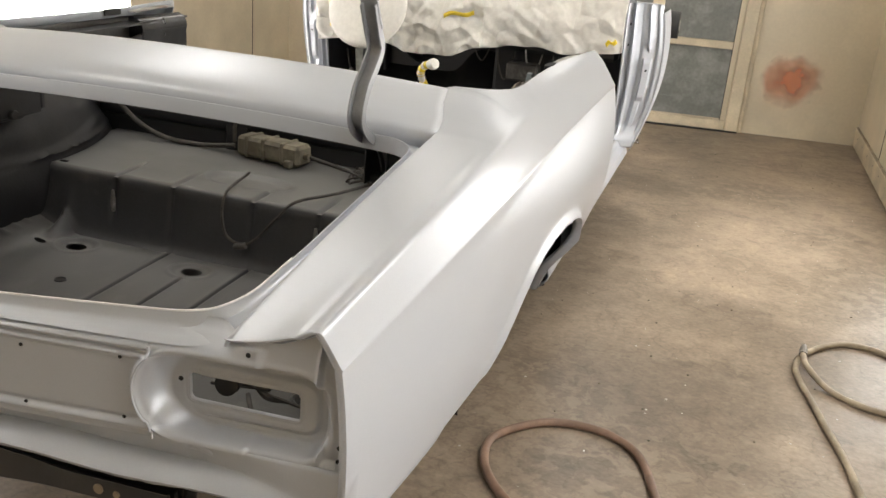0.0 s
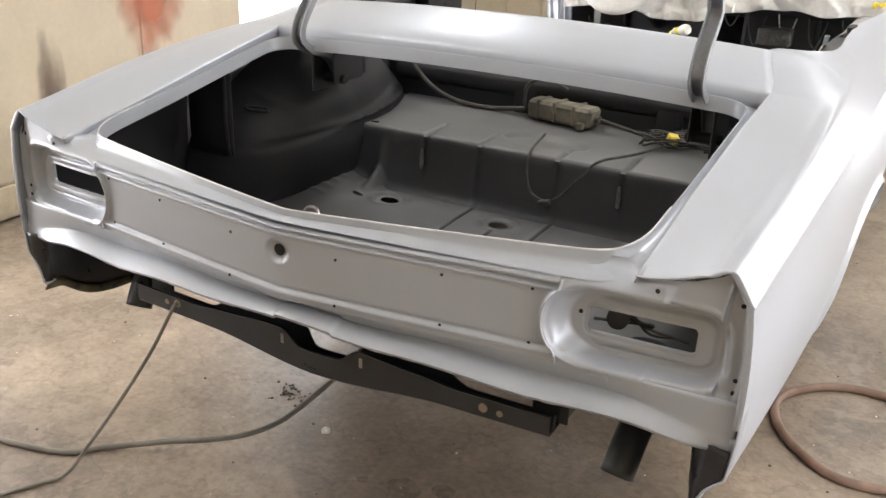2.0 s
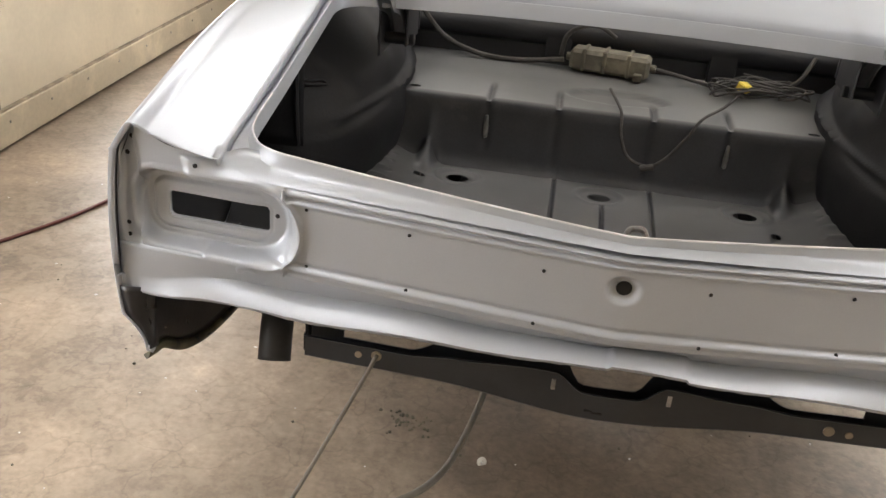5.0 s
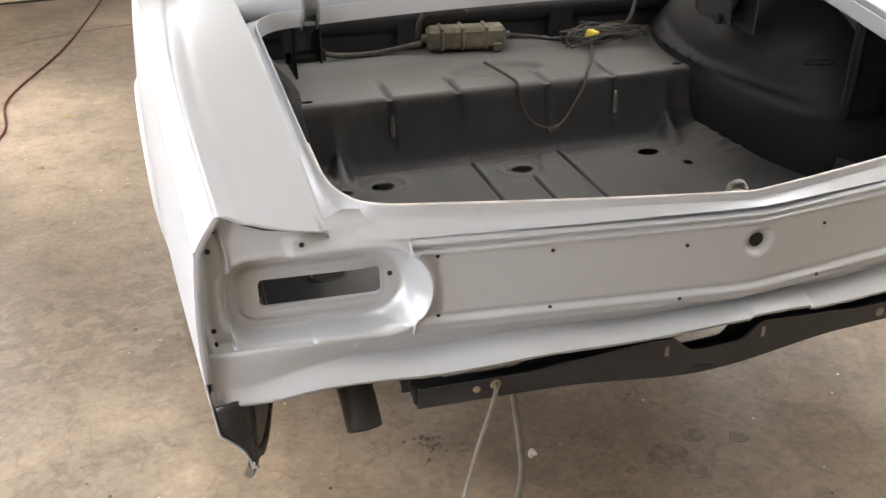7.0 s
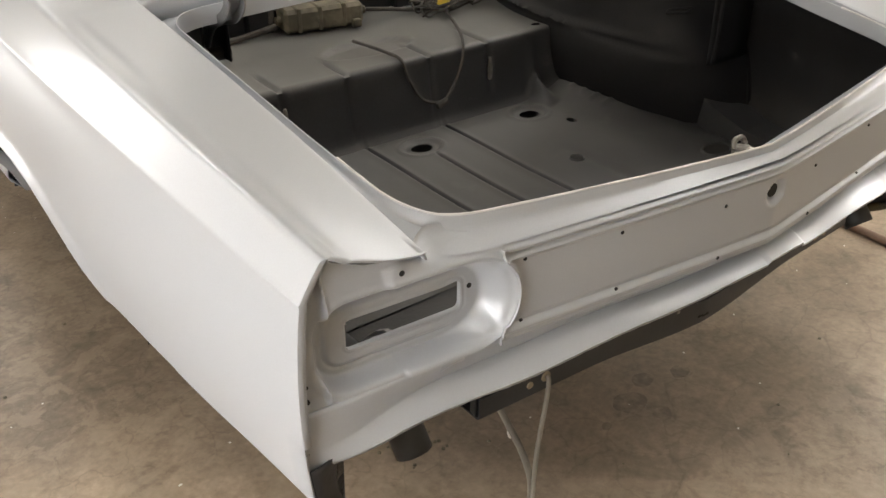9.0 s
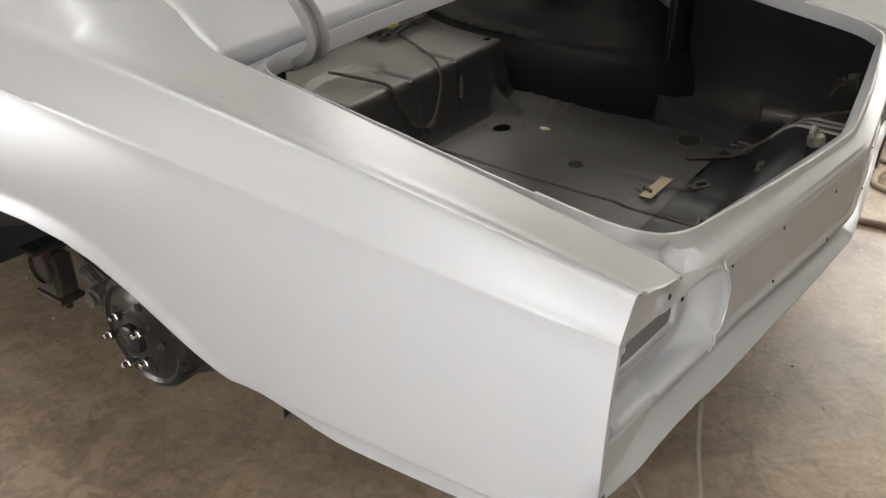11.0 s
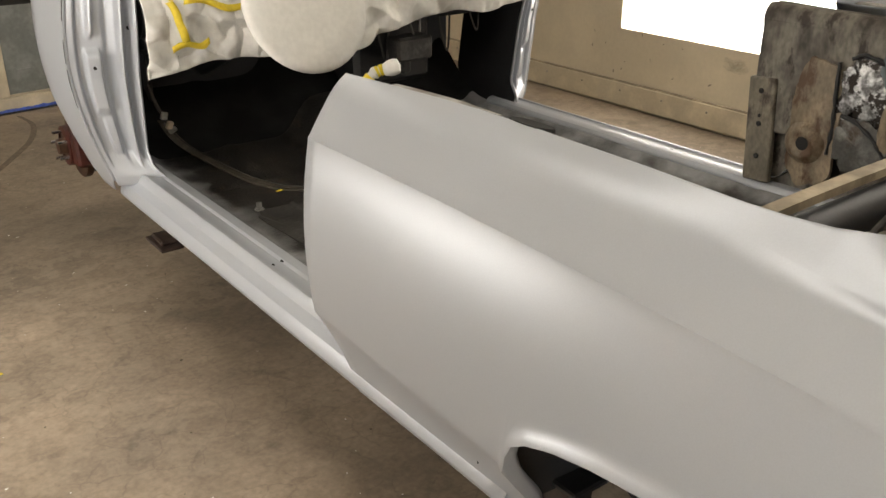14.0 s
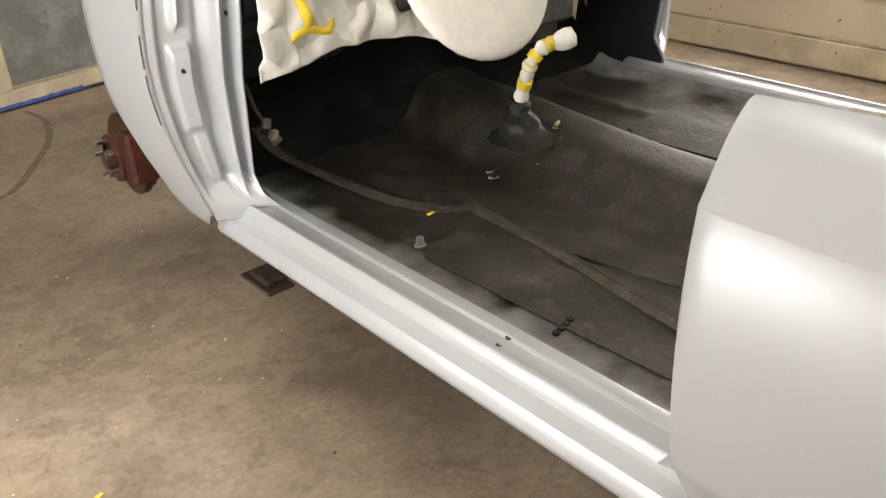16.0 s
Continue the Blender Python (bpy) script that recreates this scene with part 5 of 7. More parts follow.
for k in range(16):
    c = (0.40 + rng.uniform(-0.07, 0.07), 1.30 + rng.uniform(-0.05, 0.05))
    ra, rb, ph, tw = rng.uniform(0.04, 0.13), rng.uniform(0.02, 0.05), rng.uniform(0, 6), rng.uniform(0.6, 1.1)
    pts = [(c[0] + ra * math.cos(ph + 2 * math.pi * tw * u), c[1] + rb * math.sin(ph + 2 * math.pi * tw * u) + 0.03 * u, 0.004 + 0.03 * abs(math.sin(5 * u + k))) for u in np.linspace(0, 1, 12)]
    part("loop", tube(spline(on_shelf(pts, 0.003), 3), 0.0032, 6), WIRE, harness)
lead = spline([(0.0, 1.20, 0.646), (0.02, 1.08, 0.642), (0.03, 1.022, 0.632), (0.035, 0.996, 0.585), (0.06, 0.975, 0.535), (0.11, 0.965, 0.52), (0.15, 0.97, 0.54), (0.20, 0.99, 0.60), (0.235, 1.03, 0.642), (0.30, 1.14, 0.648), (0.36, 1.27, 0.655)], 6)
part("lead", tube(lead, 0.0042, 6), WIRE, harness)
part("plug", disc((0.095, 0.960, 0.512), (1, 0, 0.3), 0.009, 0.035, 10), WIRE, harness)
part("connector", moved(box(-0.016, 0.016, -0.016, 0.016, 0, 0.026, 0.004), pose(0.366, 1.285, 0.660, 12, 8, 30)), YPLUG, harness, "yellow plug")
striker = thing("trunk_striker", "pale metal latch striker standing on the trunk floor", "latch")
part("post", disc((0.015, 0.012, 0.530), (0, 0, 1), 0.014, 0.202, 12), BLACK, striker)
part("loop", joined(disc((0.013, 0.008, 0.728), (0, 0.2, 1), 0.016, 0.020, 10), tube(spline([(-0.003, 0.014, 0.746), (0.002, 0.018, 0.757), (0.020, 0.018, 0.759), (0.028, 0.014, 0.747)], 5), 0.0050, 8), box(0.026, 0.048, 0.0, 0.018, 0.727, 0.738, 0.004)), BARE, striker)
# two thin pale beige strips laid on the trunk floor
for x0, x1, y0, y1 in ((0.185, 0.315, 0.375, 0.405), (-0.20, -0.17, 0.28, 0.50)):
    solid("tape_strip", box(x0, x1, y0, y1, floor_z((x0 + x1) / 2, y0) + 0.006, floor_z((x0 + x1) / 2, y0) + 0.009, 0.001), DIRTY_BEIGE, "pale beige strip on the trunk floor", "tape", "old tape strips")

# small brackets, plugs and openings of the trunk floor, and a cable along its side
for x, y, rx, ry in ((0.585, 0.44, 0.040, 0.026), (0.665, 0.33, 0.028, 0.020), (-0.585, 0.50, 0.034, 0.022), (0.27, 0.62, 0.016, 0.016), (-0.25, 0.70, 0.012, 0.012)):
    rim = part("opening_rim", lathe([(1.0, 0.0), (1.12, 0.0035), (1.28, 0.0)], 22, Matrix.Translation((x, y, floor_z(x, y) + 0.0005)) @ Matrix.Diagonal((rx, ry, 1, 1))), TRUNK, CAR, smooth=60)
    part("floor_opening", lathe([(0.001, 0.0012), (0.99, 0.0012), (1.0, 0.0004)], 22, Matrix.Translation((x, y, floor_z(x, y) + 0.0005)) @ Matrix.Diagonal((rx, ry, 1, 1))), HOLE, rim, "dark opening")
for x, y, turn in ((0.16, 0.24, 20), (0.33, 0.31, -35), (0.42, 0.20, 10), (-0.12, 0.20, 5), (0.22, 0.40, 60)):
    part("tie_bracket", moved(joined(box(-0.028, 0.028, -0.012, 0.012, 0.0, 0.004, 0.001), box(-0.016, 0.016, -0.004, 0.004, 0.003, 0.016, 0.002)), Matrix.Translation((x, y, floor_z(x, y))) @ Matrix.Rotation(radians(turn), 4, "Z")), TRUNK, CAR)
CABLE = ((0.46, 0.40, 0.0), (0.50, 0.345, 0.0), (0.545, 0.304, 0.0), (0.60, 0.24, 0.0), (0.645, 0.19, 0.01), (0.675, 0.12, 0.03), (0.68, 0.06, 0.05))
solid("trunk_cable", tube(spline([(x, y, floor_z(x, y) + 0.006 + dz) for x, y, dz in CABLE], 8), 0.0050, 8), WIRE, "dark cable lying along the trunk floor", "cable", smooth=60)

# ---- under the car ----
def bar_y(x):
    return 0.045 - 0.028 * (1 - abs(x) / 0.52)


def cross_bar():
    """Open channel: front web, floor and a higher back web, with a dip in the middle."""
    rows = []
    for x in np.linspace(-0.520, 0.520, 105):
        dip = 1 - step(0.045, 0.095, abs(x - 0.022))
        base = 0.4085 - 0.019 * (1 - step(0.03, 0.30, abs(x - 0.01)))
        ends = step(0.24, 0.34, abs(x))
        front = 0.474 - 0.012 * step(0.10, 0.25, abs(x)) - 0.010 * ends - 0.032 * dip
        back = front + 0.014 - 0.034 * dip - 0.038 * ends
        y = bar_y(x)
        g = 0.003
        rows.append([(x, y, base + 0.005), (x, y, front), (x, y - 0.004, front + 0.004), (x, y - 0.004 + g, front + 0.005), (x, y + g, front), (x, y + g, base + 0.007), (x, y + 0.009, base + g), (x, y + 0.050, base + g), (x, y + 0.055, base + 0.007),
                     (x, y + 0.055, back), (x, y + 0.058, back), (x, y + 0.058, base + 0.005), (x, y + 0.053, base), (x, y + 0.005, base)])
    v, f = grid(rows, closed=True)
    n = len(rows[0])
    return v, f + [tuple(reversed(range(n))), tuple(range(len(v) - n, len(v)))]


bar = part("rear_cross_bar", cross_bar(), CHASSIS, CAR, "dark grey pressed channel under the tail", smooth=40)
# pale discs stand in for open holes that show the floor behind
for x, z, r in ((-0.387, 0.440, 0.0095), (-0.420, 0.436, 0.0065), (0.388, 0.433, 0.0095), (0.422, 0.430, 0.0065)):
    part("bar_hole_disc", disc((x, bar_y(x) + 0.0005, z), (0, -1, 0), r, 0.003, 14), DIRTY_BEIGE, bar, "pale disc in place of an open hole with the floor behind")
for x in (-0.075, 0.120):
    part("weld_mark", box(x - 0.004, x + 0.004, bar_y(x) - 0.0012, bar_y(x) + 0.002, 0.440, 0.462, 0.001), BARE, bar, "pale vertical weld mark")
part("slot", joined(box(-0.006, 0.014, bar_y(0.004) - 0.0008, bar_y(0.004) + 0.002, 0.404, 0.4105, 0.002), box(-0.018, -0.002, bar_y(0.004) - 0.0008, bar_y(0.004) + 0.002, 0.4075, 0.4125, 0.002)), HOLE, bar, "dark slot with a ragged end")
for s in (-1, 1):
    x = s * 0.5225
    part("end_slot", joined(box(x - 0.002, x + 0.002, 0.052, 0.064, 0.418, 0.452, 0.001), box(x - 0.002, x + 0.002, 0.078, 0.090, 0.428, 0.455, 0.001)), HOLE, bar)
    x0, x1 = sorted((s * 0.462, s * 0.535))
    part("end_bracket", joined(box(x0, x1, 0.098, 0.104, 0.410, 0.512, 0.002), box(x0, x1, 0.098, 0.175, 0.506, 0.513, 0.002), box(s * 0.5325 - 0.003, s * 0.5325 + 0.003, 0.098, 0.175, 0.425, 0.512, 0.002)), CHASSIS, bar, "dark bracket from the channel up to the floor")
for s in (-1, 1):
    part("frame_rail", tube(spline([(s * 0.48, 0.55, 0.375), (s * 0.47, 0.80, 0.370), (s * 0.42, 0.95, 0.378), (s * 0.38, 1.08, 0.49), (s * 0.38, 1.20, 0.555), (s * 0.38, 1.42, 0.56), (s * 0.46, 1.66, 0.42), (s * 0.62, 1.75, 0.31), (s * 0.64, 2.6, 0.30), (s * 0.60, 3.4, 0.30), (s * 0.46, 3.8, 0.36), (s * 0.42, 4.7, 0.42)], 5), 0.036, 6), BLACK, CAR, "dark frame rail", smooth=30)
    end = ((0.612, 0.205, 0.432), (0.608, 0.165, 0.415), (0.604, 0.138, 0.388), (0.600, 0.112, 0.343)) if s < 0 else ((0.645, 0.205, 0.440), (0.652, 0.160, 0.432), (0.651, 0.118, 0.410), (0.647, 0.072, 0.360))
    pp = spline([(s * 0.52, 0.80, 0.37), (s * 0.57, 0.50, 0.39), (s * 0.602, 0.30, 0.420), *[(s * x, y, z) for x, y, z in end]], 6)
    ex = part("tail_pipe", tube(pp, 0.030, 18, cap=False), CHASSIS, CAR, "dark exhaust tail pipe turned down", smooth=60, thick=0.003)
    # brake drum, hub and studs
    dm = Matrix.Translation((s * 0.684, 1.108, 0.286)) @ Matrix.Rotation(radians(90 * s), 4, "Y")
    drum = part("brake_drum", lathe([(0.10, -0.06), (0.142, -0.055), (0.145, -0.05), (0.142, -0.04), (0.134, -0.036), (0.134, 0.034), (0.128, 0.042), (0.118, 0.046), (0.110, 0.040), (0.100, 0.041), (0.092, 0.049), (0.070, 0.052), (0.060, 0.058), (0.036, 0.060), (0.034, 0.075), (0.028, 0.080), (0.0005, 0.080)], 40, dm), DRUM, CAR, "glossy black brake drum", smooth=40)
    for k in range(5):
        a = 2 * math.pi * k / 5 + 0.4
        c = dm @ Vector((0.0605 * math.cos(a), 0.0605 * math.sin(a), 0.05))
        part("wheel_stud", joined(disc(c, (s, 0, 0), 0.0062, 0.045, 10), disc(c + Vector((s * 0.018, 0, 0)), (s, 0, 0), 0.0105, 0.016, 6)), STEEL, drum, "bright zinc wheel stud with nut")
    for k in range(5):
        a = 2 * math.pi * k / 5 + 1.03
        c = dm @ Vector((0.080 * math.cos(a), 0.080 * math.sin(a), 0.0505))
        part("drum_hole", disc(c, (s, 0, 0), 0.011, 0.003, 10), HOLE, drum)
    part("backing_plate", lathe([(0.02, -0.075), (0.13, -0.072), (0.150, -0.064), (0.150, -0.058), (0.10, -0.055)], 32, dm), DRUM, CAR, smooth=40)
    part("trailing_arm", tube([(s * 0.56, 1.06, 0.28), (s * 0.54, 1.35, 0.27), (s * 0.53, 1.66, 0.29)], 0.026, 8), CHASSIS, CAR)
    part("arm_bushing", joined(disc((s * 0.615, 1.475, 0.178), (-s, 0.1, 0), 0.028, 0.075, 18), tube([(s * 0.575, 1.475, 0.178), (s * 0.570, 1.56, 0.215)], 0.017, 10), tube([(s * 0.622, 1.475, 0.178), (s * 0.612, 1.475, 0.178)], 0.020, 14)), OLDSTEEL, CAR, "pale worn bushing end")
    part("brake_tab", joined(box(s * 0.655 - 0.008, s * 0.655 + 0.008, 1.58, 1.66, 0.296, 0.318, 0.005), disc((s * 0.655, 1.585, 0.307), (0, -1, 0), 0.013, 0.03, 10)), REDPAINT, CAR, "dull red pipe tab")
    mount = part("arm_mount", joined(box(s * 0.61 - 0.034, s * 0.61 + 0.028, 1.572, 1.672, 0.150, 0.275, 0.012), box(s * 0.61 - 0.040, s * 0.61 + 0.034, 1.562, 1.680, 0.138, 0.152, 0.004), box(s * 0.59 - 0.02, s * 0.59 + 0.02, 1.60, 1.66, 0.27, 0.40, 0.006)), GREASY, CAR, "rusty suspension mount")
    for yb in (1.590, 1.615, 1.645):
        part("mount_bolt", joined(disc((s * 0.615, yb, 0.112), (0, 0, 1), 0.010, 0.028, 6), disc((s * 0.615, yb, 0.130), (0, 0, 1), 0.016, 0.008, 12)), GREASY, mount)
    part("mount_cup", moved(lathe([(0.001, 0.0), (0.030, 0.003), (0.044, 0.016), (0.046, 0.05), (0.040, 0.055)], 18), Matrix.Translation((s * 0.600, 1.622, 0.235)) @ Matrix.Rotation(radians(90 * s), 4, "Y")), RUSTPLATE, mount, "rust brown cup on the mount")
    part("bump_cup", lathe([(0.001, -0.092), (0.05, -0.088), (0.092, -0.066), (0.122, -0.030), (0.134, 0.02), (0.136, 0.10)], 30, Matrix.Translation((s * 0.545, 1.43, 0.455))), CHASSIS, CAR, "rounded dark blue-grey spring cup", smooth=60)
    part("brake_pipe", tube(spline([(s * 0.66, 1.60, 0.45), (s * 0.672, 1.45, 0.40), (s * 0.665, 1.30, 0.33), (s * 0.64, 1.20, 0.30)], 6), 0.004, 6), BLACK, CAR, smooth=60)
    part("shock_absorber", tube([(s * 0.50, 1.10, 0.27), (s * 0.44, 1.30, 0.55)], 0.022, 12), DRUM, CAR)
    part("coil_spring", tube([(s * 0.40 + 0.055 * math.cos(k * 0.5), 1.14 + 0.055 * math.sin(k * 0.5), 0.33 + k * 0.0022) for k in range(72)], 0.007, 6), CHASSIS, CAR, smooth=60)
    # inside of the wheel opening
    part("tub_front", grid([[(s * (0.46 + 0.37 * u), 1.545 + 0.03 * (1 - v) - 0.02 * math.sin(math.pi * u) - 0.03 * v * v, 0.325 + 0.33 * v) for u in np.linspace(0, 1, 8)] for v in np.linspace(0, 1, 8)]), CHASSIS, CAR, "dark blue-grey splash panel", smooth=60)
part("rear_axle", joined(tube([(-0.63, 1.108, 0.286), (0.63, 1.108, 0.286)], 0.036, 16), lathe([(0.03, -0.14), (0.10, -0.10), (0.135, -0.03), (0.135, 0.03), (0.10, 0.10), (0.03, 0.14)], 24, Matrix.Translation((0, 1.108, 0.286)) @ Matrix.Rotation(radians(90), 4, "Y"))), CHASSIS, CAR, "dark rear axle housing", smooth=40)
# unseen block, added so that the drain holes look dark from above
part("drain_blocker", box(-0.46, 0.46, 0.80, 1.03, 0.335, 0.405, 0.008), BLACK, CAR, "unseen black block added under the trunk to keep its drains dark")
part("underbody", box(-0.72, 0.72, 1.50, 3.75, 0.335, 0.350, 0.004), BLACK, CAR, "black underside of the floor", smooth=0)

# ---- cockpit ----
def sill_section(s):
    """Rocker and door sill from the bottom outer edge up and over to the inner flange."""
    prof = [(0.775, 0.322), (0.815, 0.328), (0.842, 0.356), (0.846, 0.367), (0.842, 0.384), (0.834, 0.397), (0.816, 0.408), (0.810, 0.414), (0.807, 0.424), (0.802, 0.436), (0.797, 0.441), (0.791, 0.441), (0.788, 0.435), (0.782, 0.433),
            (0.752, 0.4345), (0.748, 0.437), (0.744, 0.4385), (0.736, 0.438), (0.722, 0.437), (0.713, 0.434), (0.706, 0.427), (0.700, 0.414)]
    ys = np.linspace(1.545, 3.45, 40)
    return grid([[(s * w, max(y, 1.59) if w < 0.806 and z > 0.4 else y, z) for w, z in prof] for y in ys])


for s in (-1, 1):
    sill = part("door_sill", sill_section(s), PRIMER, CAR, "grey primed rocker and stepped door sill", smooth=24, thick=0.003)
    for w in (0.770, 0.746):
        part("bolt_hole", disc((s * w, 2.51, 0.4325 if w > 0.76 else 0.4365), (0, 0, 1), 0.008, 0.0025, 12), HOLE, sill)
    part("pinch_weld", box(s * 0.800 - 0.0025, s * 0.800 + 0.0025, 1.60, 3.36, 0.306, 0.330, 0.001), PRIMER_EDGE, sill)
    fil = []
    for u in np.linspace(0, 1, 10):
        a = u * math.pi / 2
        fil.append([(s * w, 2.04 + 0.085 * (1 - math.sin(a)) * 0.9 + 0.002, 0.450 + 0.10 * (1 - math.cos(a)) + 0.004) for w in np.linspace(0.722, 0.835, 6)])
    part("sill_fillet", grid(fil), PRIMER, sill, smooth=60)
    # hinge pillar: pressed jamb from the sill to the windscreen base
    def fender_w(z):
        v = min(1, max(0, (z - 0.36) / 0.70))
        return 0.838 + 0.112 * math.sin(math.pi * min(1, v * 0.70 + 0.02)) ** 0.85

    def bump(x, c, w):
        return math.exp(-((x - c) / w) ** 2)

    def jamb(u, v):
        """u across from the outer edge to the inner, v up."""
        z = 0.405 + 0.695 * v
        outer, inner = fender_w(z) - 0.004, 0.762 + 0.010 * v - 0.045 * (1 - step(0.0, 0.10, v))
        yo = float(np.interp(z, [0.44, 0.60, 0.75, 0.90, 1.10], [3.405, 3.430, 3.430, 3.405, 3.37]))
        yi = float(np.interp(z, [0.44, 0.47, 0.51, 0.76, 0.906, 1.10], [3.310, 3.345, 3.375, 3.338, 3.295, 3.25]))
        w = outer + (inner - outer) * u
        y = yo + (yi - yo) * u
        up = step(0.46, 0.52, z)
        y += 0.016 * step(0.10, 0.17, u) * (1 - step(0.90, 0.96, u)) * up
        flat = 1 - step(0.085, 0.135, abs(u - 0.36))
        y -= 0.020 * flat * step(0.63, 0.66, z) * (1 - step(0.82, 0.85, z))
        y -= 0.009 * (1 - step(0.06, 0.10, abs(u - 0.42))) * step(0.50, 0.52, z) * (1 - step(0.60, 0.64, z))
        y -= 0.022 * bump(u, 0.34, 0.035) * step(0.87, 0.90, z)
        y += 0.012 * bump(u, 0.60, 0.06) * up
        y -= 0.030 * bump(u, 0.755, 0.035) * up
        y += 0.008 * bump(u, 0.86, 0.03) * up
        y -= 0.010 * bump(u, 0.97, 0.03)
        return (s * w, y, z)
    hp = part("hinge_pillar", grid([[jamb(u, v) for u in np.linspace(0, 1, 76)] for v in np.linspace(0, 1, 90)]), PRIMER, CAR, "pressed grey primed door hinge pillar", smooth=60, thick=0.002)
    inner_edge = [jamb(1.0, v) for v in np.linspace(0, 1, 30)]
    part("pillar_inner", grid([[(p[0] - s * 0.003, p[1] + q, p[2]) for q in (0.003, 0.09, 0.35)] for p in inner_edge]), BLACK, CAR, "black inner kick panel", smooth=50)
    for u, v in ((0.90, 0.72), (0.36, 0.55), (0.90, 0.86)):
        p = Vector(jamb(u, v))
        part("bolt_hole", disc(p + Vector((0, 0.001, 0)), (0, -1, 0), 0.006, 0.004, 12), HOLE, hp)
    # front fender behind the wheel, cut away below
    fs = []
    for y in (3.402, 3.405, 3.415, 3.44, 3.48, 3.52, 3.56, 3.60, 3.64, 3.68, 3.71, 3.74):
        low = 0.425 - 0.065 * step(3.40, 3.50, y) + 0.30 * step(3.60, 3.76, y)
        ye = y - 3.40
        row = []
        for z in np.linspace(low, 1.06, 40):
            yy = y + float(np.interp(z, [0.44, 0.60, 0.75, 0.90, 1.10], [0.0, 0.025, 0.025, 0.0, -0.035])) * (1 - step(0.0, 0.2, ye))
            row.append((s * (fender_w(z) - (0.006 if y < 3.404 else 0.0)), yy, z))
        fs.append(row)
    fender = part("front_fender", grid(fs), PRIMER, CAR, "grey primed rear end of the front fender", smooth=60, thick=0.003)
    for z0, z1 in ((0.80, 0.875), (0.665, 0.785), (0.93, 1.03)):
        g = []
        for z in np.linspace(z0, z1, 8):
            yy = 3.404 + float(np.interp(z, [0.44, 0.60, 0.75, 0.90, 1.10], [0.0, 0.025, 0.025, 0.0, -0.035]))
            g.append([(s * (fender_w(z) + 0.0025), yy + 0.001, z), (s * (fender_w(z) + 0.0025), yy + 0.010, z)])
        part("edge_slot", grid(g), HOLE, fender)
    # inner apron, brake rotor and hub of the front wheel
    part("inner_apron", box(s * 0.60 - 0.008, s * 0.60 + 0.008, 3.75, 4.75, 0.50, 0.875, 0.004), BLACK, CAR)
    fm = Matrix.Translation((s * 0.735, 4.30, 0.300)) @ Matrix.Rotation(radians(90 * s), 4, "Y")
    rot = part("brake_rotor", lathe([(0.055, -0.015), (0.135, -0.015), (0.138, -0.012), (0.138, 0.010), (0.135, 0.013), (0.078, 0.013), (0.076, 0.045), (0.070, 0.052), (0.034, 0.053), (0.030, 0.085), (0.0005, 0.088)], 36, fm), ROTOR, CAR, "rusty brown front brake rotor", smooth=40)
    for k in range(5):
        a = 2 * math.pi * k / 5 + 0.2
        c = fm @ Vector((0.058 * math.cos(a), 0.058 * math.sin(a), 0.05))
        part("wheel_stud", disc(c, (s, 0, 0), 0.0065, 0.045, 8), STEEL, rot, "bright wheel stud")
    part("caliper", joined(box(s * 0.745 - 0.045, s * 0.745 + 0.045, 4.15, 4.22, 0.24, 0.41, 0.012)), REDPAINT, CAR, "red oxide brake caliper")
    part("hub_hat", lathe([(0.080, 0.014), (0.084, 0.020), (0.080, 0.058), (0.060, 0.062)], 28, fm), REDPAINT, rot, "red oxide hub face")
    part("control_arm", tube([(s * 0.70, 4.30, 0.23), (s * 0.40, 4.15, 0.28)], 0.03, 8), CHASSIS, CAR)
    part("knuckle", tube([(s * 0.70, 4.30, 0.18), (s * 0.66, 4.30, 0.44)], 0.028, 8), CHASSIS, CAR)
    part("upper_arm", tube([(s * 0.66, 4.30, 0.44), (s * 0.585, 4.30, 0.54)], 0.022, 8), CHASSIS, CAR)
    part("lower_mount", tube([(s * 0.40, 4.15, 0.28), (s * 0.42, 4.15, 0.38)], 0.03, 8), CHASSIS, CAR)
    # windscreen pillar
    part("windscreen_pillar", strip([(s * 0.772, 3.33, 1.06), (s * 0.755, 3.30, 1.30), (s * 0.735, 3.22, 1.50)], [(-0.022, -0.03), (0.022, -0.03), (0.022, 0.03), (-0.022, 0.03)]), PRIMER, CAR)

